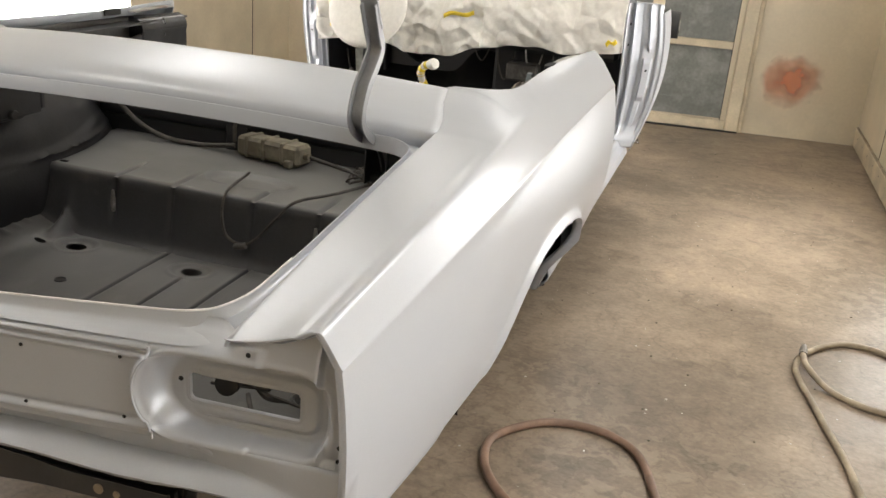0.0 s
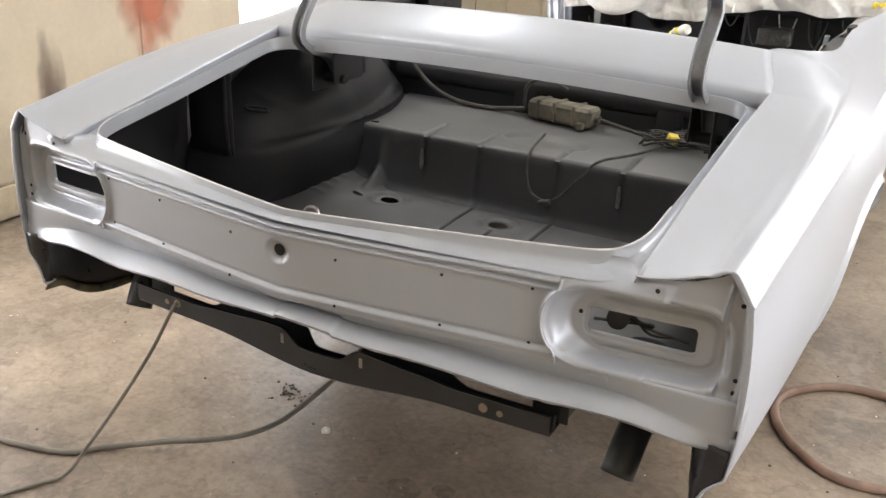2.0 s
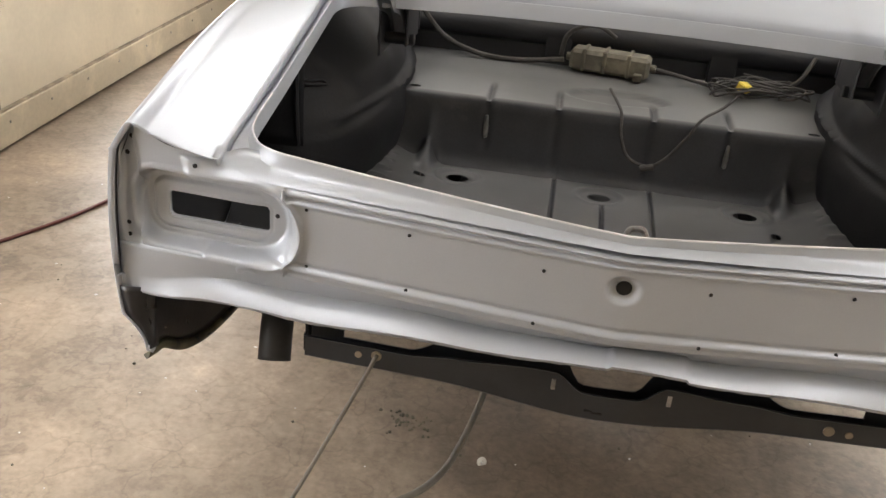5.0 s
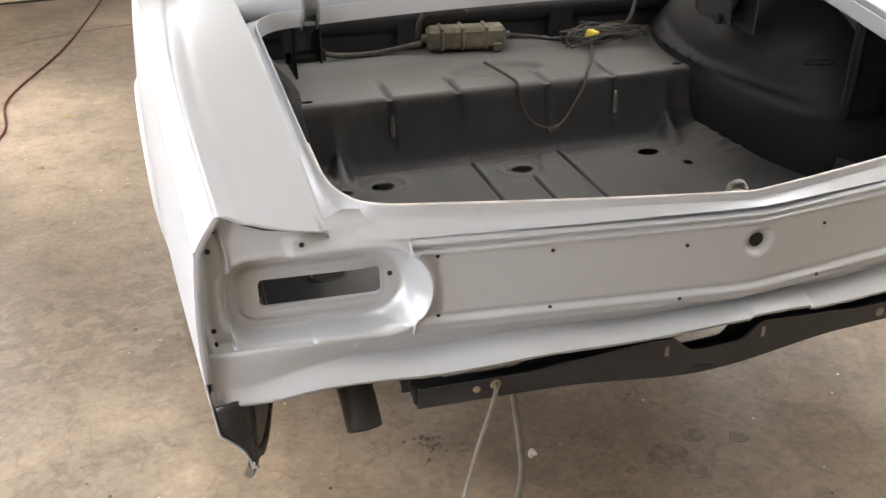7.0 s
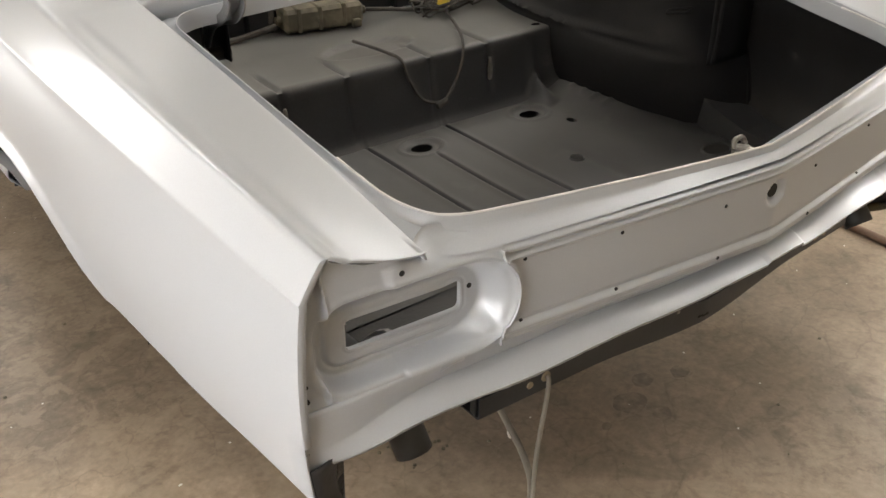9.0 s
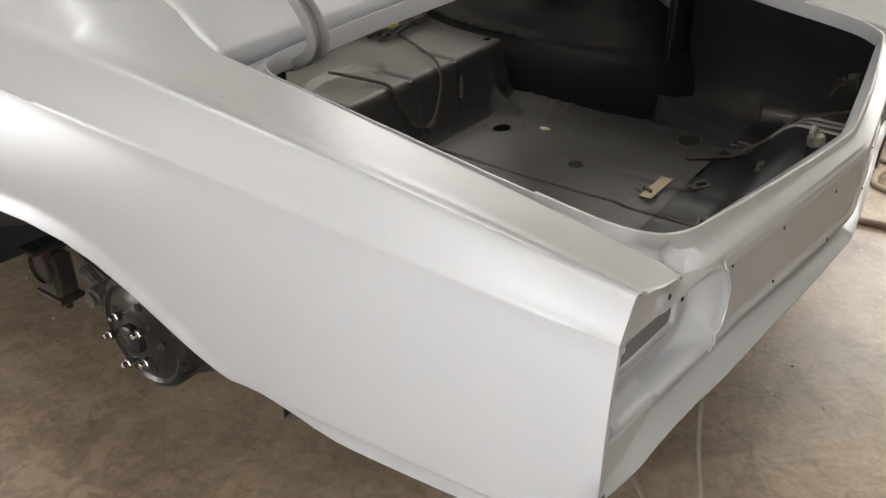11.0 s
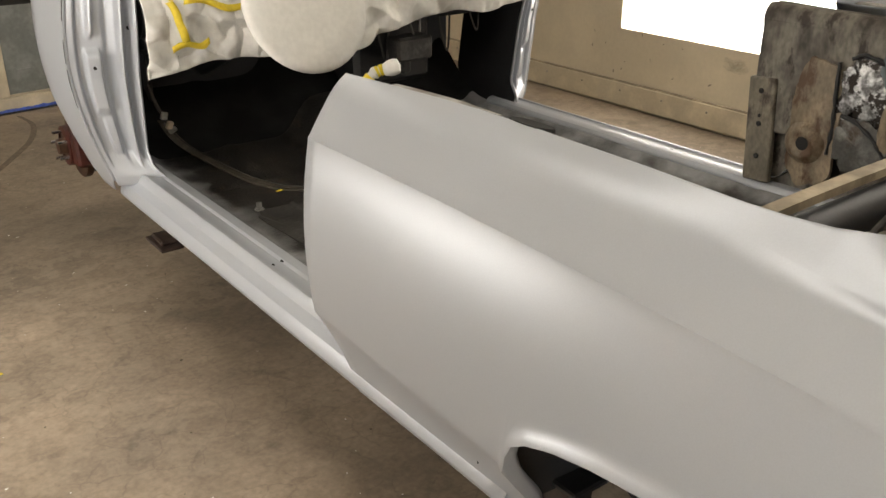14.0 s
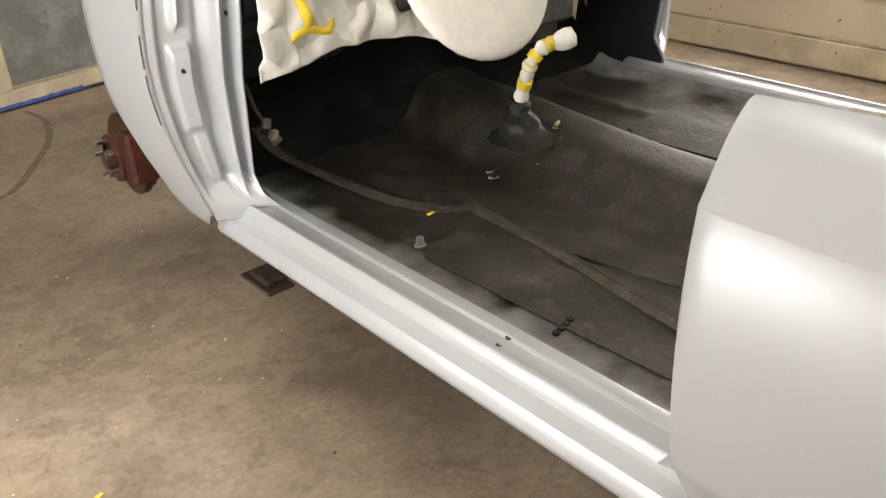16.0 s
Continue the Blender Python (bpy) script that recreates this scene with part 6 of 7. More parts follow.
# rear side of the cockpit, old paint and rust, with the panel that carries the seat belt
for s in (-1, 1):
    label = "rusty inner quarter structure with old blue and beige paint" if s > 0 else "dark inner quarter structure"
    m_in = RUST if s > 0 else PAN
    rows = []
    yf = 1.97 if s < 0 else 2.20
    for y in np.linspace(1.10, yf, 34):
        row = []
        for z in np.linspace(0.36 + 0.30 * (1 - step(1.545, 1.60, y)), 0.975, 24):
            w = 0.742 + 0.020 * math.sin(9 * y) * math.sin(8 * z) + 0.02 * step(0.72, 0.80, z) - 0.03 * (1 - step(0.45, 0.62, z)) * (1 - step(1.45, 1.6, y))
            row.append((s * w, y, z))
        rows.append(row)
    iq = part("inner_quarter", grid(rows), m_in, CAR, label, smooth=60, thick=0.003)
    part("belt_post", moved(box(-0.012, 0.012, -0.045, 0.045, 0.0, 0.32, 0.004), Matrix.Translation((s * 0.712, yf - 0.055, 0.44)) @ Matrix.Rotation(radians(-4), 4, "X")), DIRTY_POST if s > 0 else PAN, iq, "beige post with bolt holes" if s > 0 else "")
    for z in (0.52, 0.62, 0.645, 0.72):
        part("bolt_hole", disc((s * 0.700, yf - 0.055 + 0.07 * (z - 0.44), z), (-s, 0, 0), 0.008 if z != 0.645 else 0.005, 0.004, 12), HOLE, iq)
    part("regulator_plate", moved(box(-0.006, 0.006, -0.16, 0.14, -0.13, 0.12, 0.004), pose(s * 0.722, 1.62, 0.78, 12, 0, 0)), RUST if s > 0 else PAN, iq, "rusty window regulator plate" if s > 0 else "")
    for y, z, r in () if s > 0 else ((1.50, 0.82, 0.022), (1.52, 0.75, 0.030), (1.60, 0.80, 0.014), (1.70, 0.72, 0.018), (1.42, 0.86, 0.016), (1.86, 0.60, 0.035)):
        part("access_hole", disc((s * 0.706, y, z), (-s, 0, 0), r, 0.004, 16), HOLE, iq)
    if s > 0:
        def ragged(cy, cz, hy, hz, x, thick, seed, rough=0.20, power=0.6):
            """A plate on the inner side with an uneven outline, slightly dished."""
            rows = [[], [], [], []]
            for k in range(56):
                a = 2 * math.pi * k / 56
                ey, ez = math.copysign(abs(math.cos(a)) ** power, math.cos(a)), math.copysign(abs(math.sin(a)) ** power, math.sin(a))
                q = 1 + rough * noise.noise(Vector((ey * 2.2, ez * 2.2, seed))) + 0.6 * rough * noise.noise(Vector((ey * 7, ez * 7, seed + 3)))
                for r, (f, dx) in enumerate(((1.0, 0.0), (0.985, -thick), (0.5, -thick * 1.6), (0.01, -thick * 1.4))):
                    y, z = cy + hy * ey * q * f, cz + hz * ez * q * f
                    rows[r].append((x + dx + 0.005 * noise.noise(Vector((y * 24, z * 24, seed))) * (r > 1), y, z))
            return grid(rows, closed=True)
        part("beige_patch", ragged(1.985, 0.655, 0.075, 0.190, 0.716, 0.012, 2.0, 0.12), STAINED, iq, "old beige paint with brown stains", smooth=60)
        part("beige_patch", ragged(1.44, 0.80, 0.13, 0.17, 0.712, 0.006, 8.0, 0.10), DIRTY_POST, iq, "dirty brown-beige paint at the rear", smooth=60)
        part("pressed_dome", moved(lathe([(0.0004, 0.014), (0.020, 0.016), (0.034, 0.026), (0.046, 0.022), (0.060, 0.006), (0.066, 0.0)], 28), Matrix.Translation((0.702, 2.000, 0.598)) @ Matrix.Rotation(radians(-90), 4, "Y")), STAINED, iq, "stained round pressing", smooth=60)
        part("access_hole", disc((0.690, 2.000, 0.598), (-1, 0, 0), 0.021, 0.004, 18), HOLE, iq)
        part("scraped_patch", ragged(1.850, 0.775, 0.075, 0.085, 0.712, 0.010, 5.0, 0.35), TORN, iq, "scraped bare steel, bright and torn", smooth=50)
        part("scraped_patch", ragged(1.845, 0.625, 0.080, 0.075, 0.712, 0.008, 6.5, 0.25), OLDSTEEL, iq, "dull stained steel", smooth=60)
        for pts in (((0.700, 1.935, 0.845), (0.699, 1.930, 0.74), (0.702, 1.925, 0.66), (0.704, 1.93, 0.58)), ((0.700, 1.905, 0.70), (0.698, 1.86, 0.690), (0.699, 1.80, 0.650), (0.702, 1.765, 0.605)), ((0.698, 1.90, 0.86), (0.696, 1.86, 0.875), (0.698, 1.80, 0.85), (0.700, 1.785, 0.77))):
            part("torn_edge", tube(spline(pts, 8), [0.006 + 0.003 * noise.noise(Vector((k * 0.35, 1.0, 2.0))) for k in range(25)], 7), BLACK, iq, "blackened torn metal edge", smooth=60)
        br = part("beige_bracket", joined(ragged(1.732, 0.695, 0.060, 0.070, 0.704, 0.008, 11.0, 0.05, 0.45)), STAINED, iq, "beige bracket with round holes", smooth=40)
        for y, z, r in ((1.752, 0.705, 0.013), (1.748, 0.672, 0.014), (1.700, 0.742, 0.024), (1.700, 0.722, 0.024)):
            part("bracket_hole", disc((0.6925, y, z), (-1, 0, 0), r, 0.004, 18), HOLE, br)
        bb = part("blue_bracket", moved(joined(box(-0.005, 0.005, -0.075, 0.075, -0.16, 0.14, 0.012), box(-0.014, 0.004, 0.066, 0.078, -0.16, 0.14, 0.004)), Matrix.Translation((0.694, 1.625, 0.815)) @ Matrix.Rotation(radians(-34), 4, "X")), BLUEGREY, iq, "old blue-grey bracket")
        for y, z, r in ((1.752, 0.865, 0.018), (1.745, 0.825, 0.014), (1.70, 0.90, 0.015), (1.655, 0.90, 0.012)):
            part("bracket_hole", disc((0.6885, y, z), (-1, 0, 0), r, 0.006, 16), HOLE, bb)
        part("blue_patch", ragged(1.760, 0.865, 0.055, 0.070, 0.702, 0.008, 14.0, 0.15), BLUEGREY, iq, "old blue-grey paint", smooth=50)
    part("top_well", strip(spline([(s * 0.745, 1.15, 0.94), (s * 0.735, 1.5, 0.95), (s * 0.75, 1.8, 0.955), (s * 0.78, 2.03, 0.955)], 6), [(-0.03, -0.004), (0.03, -0.004), (0.03, 0.004), (-0.03, 0.004)]), BLACK, CAR, "black well along the side window slot")
    slot = [(s * (0.760 + 0.011 * math.cos(a) + 0.05 * (0.12 * math.sin(a)) * 0.5), 1.605 + 0.046 * math.copysign(abs(math.sin(a)) ** 0.7, math.sin(a))) for a in np.linspace(0, 2 * math.pi, 28, endpoint=False)]
    part("window_slot", ([(x, y, 1.0045) for x, y in slot] + [(x, y, 0.985) for x, y in slot], [tuple(range(28))] + [(i, 28 + i, 28 + (i + 1) % 28, (i + 1) % 28) for i in range(28)]), HOLE, CAR, "black plate for the open slot of the side window", smooth=0)
    part("window_channel", strip(spline([(s * 0.758, 1.70, 0.990), (s * 0.765, 1.80, 0.994), (s * 0.776, 1.90, 0.995), (s * 0.782, 1.96, 0.994)], 6), [(-0.018, -0.002), (0.020, -0.002), (0.020, 0.002), (-0.018, 0.002)]), BARE, CAR, "bare metal window channel")
    part("lock_pillar", joined(tube([(s * 0.752, 1.70, 0.932), (s * 0.752, yf, 0.932)], 0.042, 16), box(s * 0.752 - 0.042, s * 0.752 + 0.042, 1.70, yf, 0.60, 0.932, 0.006)), DRUM if s < 0 else RUST, CAR, "dark rounded lock pillar" if s < 0 else "rusty lock pillar")
    # mount bracket with a foot plate hanging under the frame
    mb = part("mount_bracket", joined(box(s * 0.64 - 0.022, s * 0.64 + 0.022, 3.51, 3.55, 0.125, 0.30, 0.006), box(s * 0.70 - 0.042, s * 0.70 + 0.040, 3.45, 3.61, 0.114, 0.126, 0.003), box(s * 0.68 - 0.05, s * 0.68 + 0.03, 3.48, 3.58, 0.126, 0.146, 0.006)), RUSTPLATE, CAR, "rusty mount bracket with a foot plate")


def pan_z(x, y):
    z = 0.392 + 0.008 * math.exp(-((abs(x) - 0.42) / 0.03) ** 2)
    z += 0.125 * math.exp(-(x / 0.15) ** 4) * (0.75 + 0.35 * step(2.6, 3.6, y))
    z += 0.06 * (1 - step(1.62, 1.80, y))
    z += 0.004 * math.sin(14 * x) * math.sin(6 * y)
    for c in (2.15, 2.65, 3.2):
        z -= 0.006 * math.exp(-((y - c) / 0.02) ** 2) * step(0.2, 0.3, abs(x))
    z += 0.22 * step(3.45, 3.85, y) ** 1.5
    z += 0.032 * step(0.655, 0.715, abs(x))
    return z


part("floor_pan", grid([[(x, y, pan_z(x, y)) for x in np.linspace(-0.72, 0.72, 90)] for y in np.linspace(1.46, 3.56, 97)]), DUSTED, CAR, "worn black floor pan with a centre tunnel", smooth=60)
part("toe_board", grid([[(x, y, pan_z(x, y) + 0.0005) for x in np.linspace(-0.72, 0.72, 60)] for y in np.linspace(3.558, 3.86, 18)]), FOOTWELL_DARK, CAR, "toe board, coloured near black for the footwell shade", smooth=60)

def pad(cx, cy, hx, hy, turn, h, seed):
    """A sheet of old sound deadening with torn edges, lying on the pan."""
    c, sn = math.cos(radians(turn)), math.sin(radians(turn))
    rows = [[], [], [], []]
    for k in range(64):
        a = 2 * math.pi * k / 64
        ex, ey = math.copysign(abs(math.cos(a)) ** 0.25, math.cos(a)), math.copysign(abs(math.sin(a)) ** 0.25, math.sin(a))
        n1 = 1 + 0.05 * noise.noise(Vector((ex * 3, ey * 3, seed))) + 0.03 * noise.noise(Vector((ex * 11, ey * 11, seed)))
        for q, (f, dz) in enumerate(((1.0, 0.0005), (0.992, h), (0.6, h), (0.01, h))):
            lx, ly = hx * ex * n1 * f, hy * ey * n1 * f
            x, y = cx + lx * c - ly * sn, cy + lx * sn + ly * c
            rows[q].append((x, y, pan_z(x, y) + dz + 0.001 * noise.noise(Vector((x * 30, y * 30, seed)))))
    return grid(rows, closed=True)


for q, (cx, cy, hx, hy, turn, hh) in enumerate(((-0.520, 2.53, 0.085, 0.42, 3, 0.0030), (-0.30, 2.62, 0.07, 0.28, 10, 0.004), (0.42, 2.75, 0.16, 0.34, 3, 0.005), (0.45, 2.15, 0.15, 0.18, -5, 0.004))):
    part("deadening_pad", pad(cx, cy, hx, hy, turn, hh, q + 0.5), PAN, CAR, "torn black sound deadening sheet", smooth=40)
for x, y in ((-0.630, 2.505), (-0.612, 2.510), (-0.594, 2.515), (-0.576, 2.520)):
    part("pan_hole", disc((x, y, pan_z(x, y) + 0.001), (0, 0, 1), 0.008, 0.006, 10), HOLE, CAR)
part("firewall", box(-0.76, 0.76, 3.80, 3.815, 0.38, 1.06, 0.003), BLACK, CAR, "black firewall", smooth=0)
part("cowl_panel", box(-0.84, 0.84, 3.40, 4.0, 1.05, 1.065, 0.005), PRIMER, CAR, "grey primed cowl")
part("hood_ledge", joined(box(-0.60, 0.60, 4.74, 4.76, 0.45, 0.875, 0.004)), BLACK, CAR)
part("dashboard", joined(tube([(-0.74, 3.40, 0.93), (0.74, 3.40, 0.93)], 0.075, 14), box(-0.74, 0.74, 3.40, 3.48, 0.80, 1.0, 0.02)), BLACK, CAR, "black bare dashboard")
for k in range(4, 9):
    x = -0.55 + 0.14 * k + rng.uniform(-0.03, 0.03)
    part("dash_wire", tube(spline([(x, 3.42, 0.86), (x + 0.02, 3.40, 0.76 + rng.uniform(-0.04, 0.04)), (x + 0.06, 3.42, 0.68 + rng.uniform(-0.05, 0.06)), (x + 0.10, 3.46, 0.85)], 6), 0.004, 6), WIRE if k % 3 else BARE, CAR)
part("heater_box", box(0.10, 0.45, 3.50, 3.72, 0.55, 0.82, 0.02), BLACK, CAR)
part("column_bracket", joined(box(0.20, 0.36, 3.36, 3.45, 0.66, 0.75, 0.01), box(0.26, 0.30, 3.42, 3.60, 0.60, 0.68, 0.008)), PAN, CAR)
part("steering_column", tube([(-0.40, 3.00, 0.96), (-0.40, 3.75, 0.66)], 0.028, 14), BLACK, CAR)
COVER = [(-0.017, 0.0), (0.017, 0.0), (0.016, 0.007), (0.012, 0.0085), (0.004, 0.006), (-0.010, 0.005), (-0.014, 0.008), (-0.016, 0.006)]
for run in (((-0.640, 3.56, 0.545), (-0.610, 3.575, 0.49), (-0.575, 3.555, 0.445), (-0.540, 3.51, 0.416), (-0.512, 3.385, 0.402), (-0.486, 3.20, 0.399), (-0.440, 3.075, 0.400), (-0.395, 3.012, 0.406)),
            ((-0.372, 3.045, 0.401), (-0.379, 2.97, 0.400), (-0.386, 2.87, 0.400), (-0.411, 2.67, 0.402), (-0.46, 2.35, 0.402), (-0.50, 1.95, 0.402))):
    line = spline(run, 8)
    cover = part("harness_channel", strip(line, COVER, (1, 0, 0)), STRIPM, CAR, "flat dusty brown wiring cover along the floor", smooth=50)
    seam = [(p.x + 0.004 + 0.004 * noise.noise(Vector((k * 0.8, 2.0, 0))), p.y, p.z + 0.0068) for k, p in enumerate(spline([tuple(q) for q in line[6:-2]], 3))]
    part("frayed_seam", tube(seam, [0.0014 + 0.0012 * abs(noise.noise(Vector((k * 0.33, 5.0, 0)))) for k in range(len(seam))], 5), HOLE, cover)
loom = part("kick_panel_loom", tube(spline([(-0.705, 3.46, 0.70), (-0.690, 3.455, 0.63), (-0.668, 3.450, 0.58), (-0.655, 3.47, 0.55), (-0.642, 3.53, 0.54)], 6), 0.006, 8), WIRE, CAR, "dusty wires hanging at the kick panel")
for x, y, z, a in ((-0.660, 3.440, 0.560, 20), (-0.648, 3.452, 0.538, 50), (-0.672, 3.446, 0.592, -15)):
    part("plug", moved(box(-0.011, 0.011, -0.008, 0.008, -0.013, 0.013, 0.003), pose(x, y, z, a, 15, a)), DIRTY_BEIGE if a == 20 else BARE, loom, "dirty pale wire plug")
part("seat_bolt", joined(disc((-0.593, 2.956, pan_z(-0.593, 2.956) + 0.002), (0, 0, 1), 0.009, 0.024, 8), disc((-0.593, 2.956, pan_z(-0.593, 2.956) + 0.002), (0, 0, 1), 0.014, 0.006, 12)), BARE, CAR)
solid("tape_scrap", moved(box(-0.022, 0.022, -0.005, 0.005, 0, 0.002, 0.0008), pose(-0.456, 3.075, pan_z(-0.456, 3.075) + 0.001, 0, 0, 12)), YTAPE, "small yellow tape scrap on the floor pan", "scrap", "tape scraps")

# shifter
SH = thing("gear_shifter", "gear lever wrapped in white paper and yellow tape", "gear lever")
def torn_boot():
    """Slumped rubber gaiter, folded in rings, with a torn lower edge."""
    rows = []
    for u in np.linspace(0, 1, 22):
        row = []
        for k in range(40):
            a = 2 * math.pi * k / 40
            w = noise.noise(Vector((math.cos(a) * 2.0, math.sin(a) * 2.0, u * 4)))
            q = (0.021 + 0.050 * u ** 1.4 + 0.006 * math.sin(u * 15) * (1 - 0.4 * u)) * (1 + 0.20 * w * u)
            q += 0.016 * step(0.90, 1.0, u) * (1 + 1.2 * noise.noise(Vector((math.cos(a) * 5, math.sin(a) * 5, 3.0))))
            x, y = -0.117 - 0.012 * u + q * math.cos(a), 3.120 - 0.022 * u + q * 1.1 * math.sin(a)
            z = 0.582 - 0.095 * u + 0.008 * w * u
            row.append((x, y, max(z, pan_z(x, y) + 0.0015)))
        rows.append(row)
    return grid(rows, closed=True)


gaiter = part("boot", torn_boot(), RUSTBROWN, SH, "slumped black rubber gaiter with a torn edge", smooth=60)
part("red_ring", moved(lathe([(0.019, -0.004), (0.0225, -0.003), (0.0225, 0.003), (0.019, 0.004)], 16), Matrix.Translation((-0.118, 3.118, 0.576))), REDPAINT, gaiter, "dull red ring")
for k, (x, y, a) in enumerate(((-0.060, 3.045, 20), (-0.075, 3.030, 60), (-0.205, 3.125, 100), (-0.212, 3.100, 140), (-0.150, 3.022, 10))):
    part("torn_flap", moved(grid([[(u * 0.028, v * 0.007 * (1 - u), 0.006 * math.sin(3 * u + k) + 0.004 * v * u) for v in (-1, 0, 1)] for u in np.linspace(0, 0.98, 7)]), pose(x, y, pan_z(x, y) + 0.008, 0, 0, a)), DIRTY_BEIGE, gaiter, "pale torn scrap of the floor cover", smooth=50, thick=0.001)
lever = spline([(-0.119, 3.112, 0.585), (-0.128, 3.090, 0.625), (-0.139, 3.065, 0.668), (-0.138, 3.050, 0.700), (-0.120, 3.040, 0.725), (-0.096, 3.029, 0.737), (-0.080, 3.016, 0.742)], 6)
part("wrapped_lever", tube(lever, [0.0165 + 0.0025 * math.sin(k * 1.3) + 0.002 * math.sin(k * 0.55) for k in range(len(lever))], 12), PAPER, SH)
for k in (6, 14, 19, 25, 29):
    part("tape_band", tube(lever[k:k + 4], 0.0188, 12), YTAPE, SH, "yellow tape band")
part("wrapped_knob", lathe([(0.0005, -0.034), (0.018, -0.030), (0.025, -0.014), (0.027, 0.004), (0.023, 0.020), (0.0005, 0.027)], 18, Matrix.Translation((-0.066, 3.006, 0.746)) @ Vector((0.75, -0.5, 0.25)).to_track_quat("Z", "Y").to_matrix().to_4x4()), PAPER, SH, "knob wrapped in white paper")

# masked steering wheel and dashboard
SW = thing("steering_wheel", "steering wheel masked with white paper into a full disc", "steering wheel")
wm = Matrix.Translation((-0.392, 2.955, 0.975)) @ Matrix.Rotation(radians(66), 4, "X")
prof = [(0.0005, 0.030), (0.06, 0.030), (0.14, 0.022), (0.178, 0.016), (0.190, 0.006), (0.194, -0.006), (0.186, -0.018), (0.12, -0.030), (0.0005, -0.035)]
part("paper_cover", lathe(prof, 40, wm), PAPER, SW, "stretched white masking paper", smooth=60)
part("hub_tape", lathe([(0.0005, -0.037), (0.04, -0.036), (0.045, -0.033)], 16, wm), YTAPE, SW)


def crumple(x, z, k=1.0):
    """Creased sheet: sharp folds on three scales over a loose sag."""
    p = Vector((x * 11 + z * 3, z * 9.5 - x * 2, 1.3))
    f1 = noise.voronoi(p)[0]
    f2 = noise.voronoi(p * 2.1 + Vector((3, 1, 7)))[0]
    sag = 0.034 * noise.noise(Vector((x * 6, z * 7, 1.3))) + 0.040 * abs(noise.noise(Vector((x * 10 + z * 4, z * 9, 4.1))))
    return k * (sag + 0.034 * f1[0] - 0.016 * min(0.5, f1[1] - f1[0]) + 0.013 * f2[0] - 0.025)


MP = thing("masking_paper", "crumpled white masking paper and plastic over the windscreen and dash", "masking paper")


def paper_sheet():
    rows = []
    for u in np.linspace(0, 1, 260):
        x = -0.775 + 1.55 * u
        low = 0.775 + 0.020 * math.sin(9 * x) + 0.085 * step(-0.15, 0.5, x) + 0.015 * noise.noise(Vector((x * 9, 0, 0)))
        row = []
        for v in np.linspace(0, 1, 124):
            z = low + (1.52 - low) * v
            y = 3.235 + 0.06 * math.sin(math.pi * min(1, v * 2.2)) * -1 + 0.10 * v + crumple(x, z, 1.0 if x < 0.1 else 0.6)
            row.append((x, y, z))
        rows.append(row)
    return grid(rows)


part("paper_sheet", paper_sheet(), PAPER, MP, smooth=22, thick=0.0015)


def tape_line(a, b, w=0.010):
    rows = []
    for u in np.linspace(0, 1, 14):
        x, z = a[0] + (b[0] - a[0]) * u, a[1] + (b[1] - a[1]) * u + 0.01 * math.sin(6 * u)
        d = Vector((b[0] - a[0], b[1] - a[1])).normalized()
        row = []
        for k in (-1, 0, 1):
            xx, zz = x - d.y * w * k, z + d.x * w * k
            low = 0.775 + 0.020 * math.sin(9 * xx) + 0.085 * step(-0.15, 0.5, xx) + 0.015 * noise.noise(Vector((xx * 9, 0, 0)))
            v = (zz - low) / (1.52 - low)
            row.append((xx, 3.235 - 0.06 * math.sin(math.pi * min(1, max(0, v) * 2.2)) + 0.10 * v + crumple(xx, zz, 1.0 if xx < 0.1 else 0.6) - 0.005, zz))
        rows.append(row)
    return grid(rows)


for a, b in (((-0.70, 0.985), (-0.66, 0.87)), ((-0.66, 0.985), (-0.48, 0.955)), ((-0.70, 0.845), (-0.58, 0.862)), ((-0.69, 0.99), (-0.72, 1.12)), ((-0.10, 0.95), (0.05, 0.985)), ((0.70, 0.90), (0.745, 0.93)), ((-0.46, 0.955), (-0.40, 0.99))):
    part("tape_strip", tape_line(a, b), YTAPE, MP, "yellow masking tape", thick=0.001)

# roller lying over the front aprons
roll = thing("rubber_roller", "black rubber roller lying across the front of the car", "roller")
part("sleeve", tube([(-0.955, 4.2, 0.95), (0.955, 4.2, 0.95)], 0.074, 28), RUBBER, roll)
for s in (-1, 1):
    part("core", disc((s * 0.950, 4.2, 0.95), (s, 0, 0), 0.030, 0.008, 18), BARE, roll, "grey metal core")

# ---- things on the floor ----
def stand(x, y, top, name="jack_stand"):
    st = thing(name, "rusty low steel stand holding up the frame", "jack stand", "stands under the car")
    part("base_plate", box(x - 0.11, x + 0.11, y - 0.09, y + 0.09, 0.0, 0.012, 0.003), RUSTPLATE, st)
    for dx, dy in ((-1, -1), (1, -1), (1, 1), (-1, 1)):
        part("leg", tube([(x + dx * 0.09, y + dy * 0.07, 0.012), (x + dx * 0.02, y + dy * 0.02, top - 0.06)], 0.011, 6), RUSTPLATE, st)
    part("post", tube([(x, y, top - 0.12), (x, y, top - 0.012)], 0.018, 10), RUSTPLATE, st)
    part("saddle", box(x - 0.05, x + 0.05, y - 0.03, y + 0.03, top - 0.014, top, 0.004), RUSTPLATE, st)
    return st


stand(-0.33, 3.95, 0.302)
stand(0.33, 3.95, 0.302)
stand(-0.25, 1.108, 0.250)
stand(0.25, 1.108, 0.250)


def hose(name, pts, r, material, label, category="hose", group="", n=10):
    return solid(name, tube(spline([(x, y, r + z) for x, y, z in pts], n), r, 10), material, label, category, group, smooth=60)


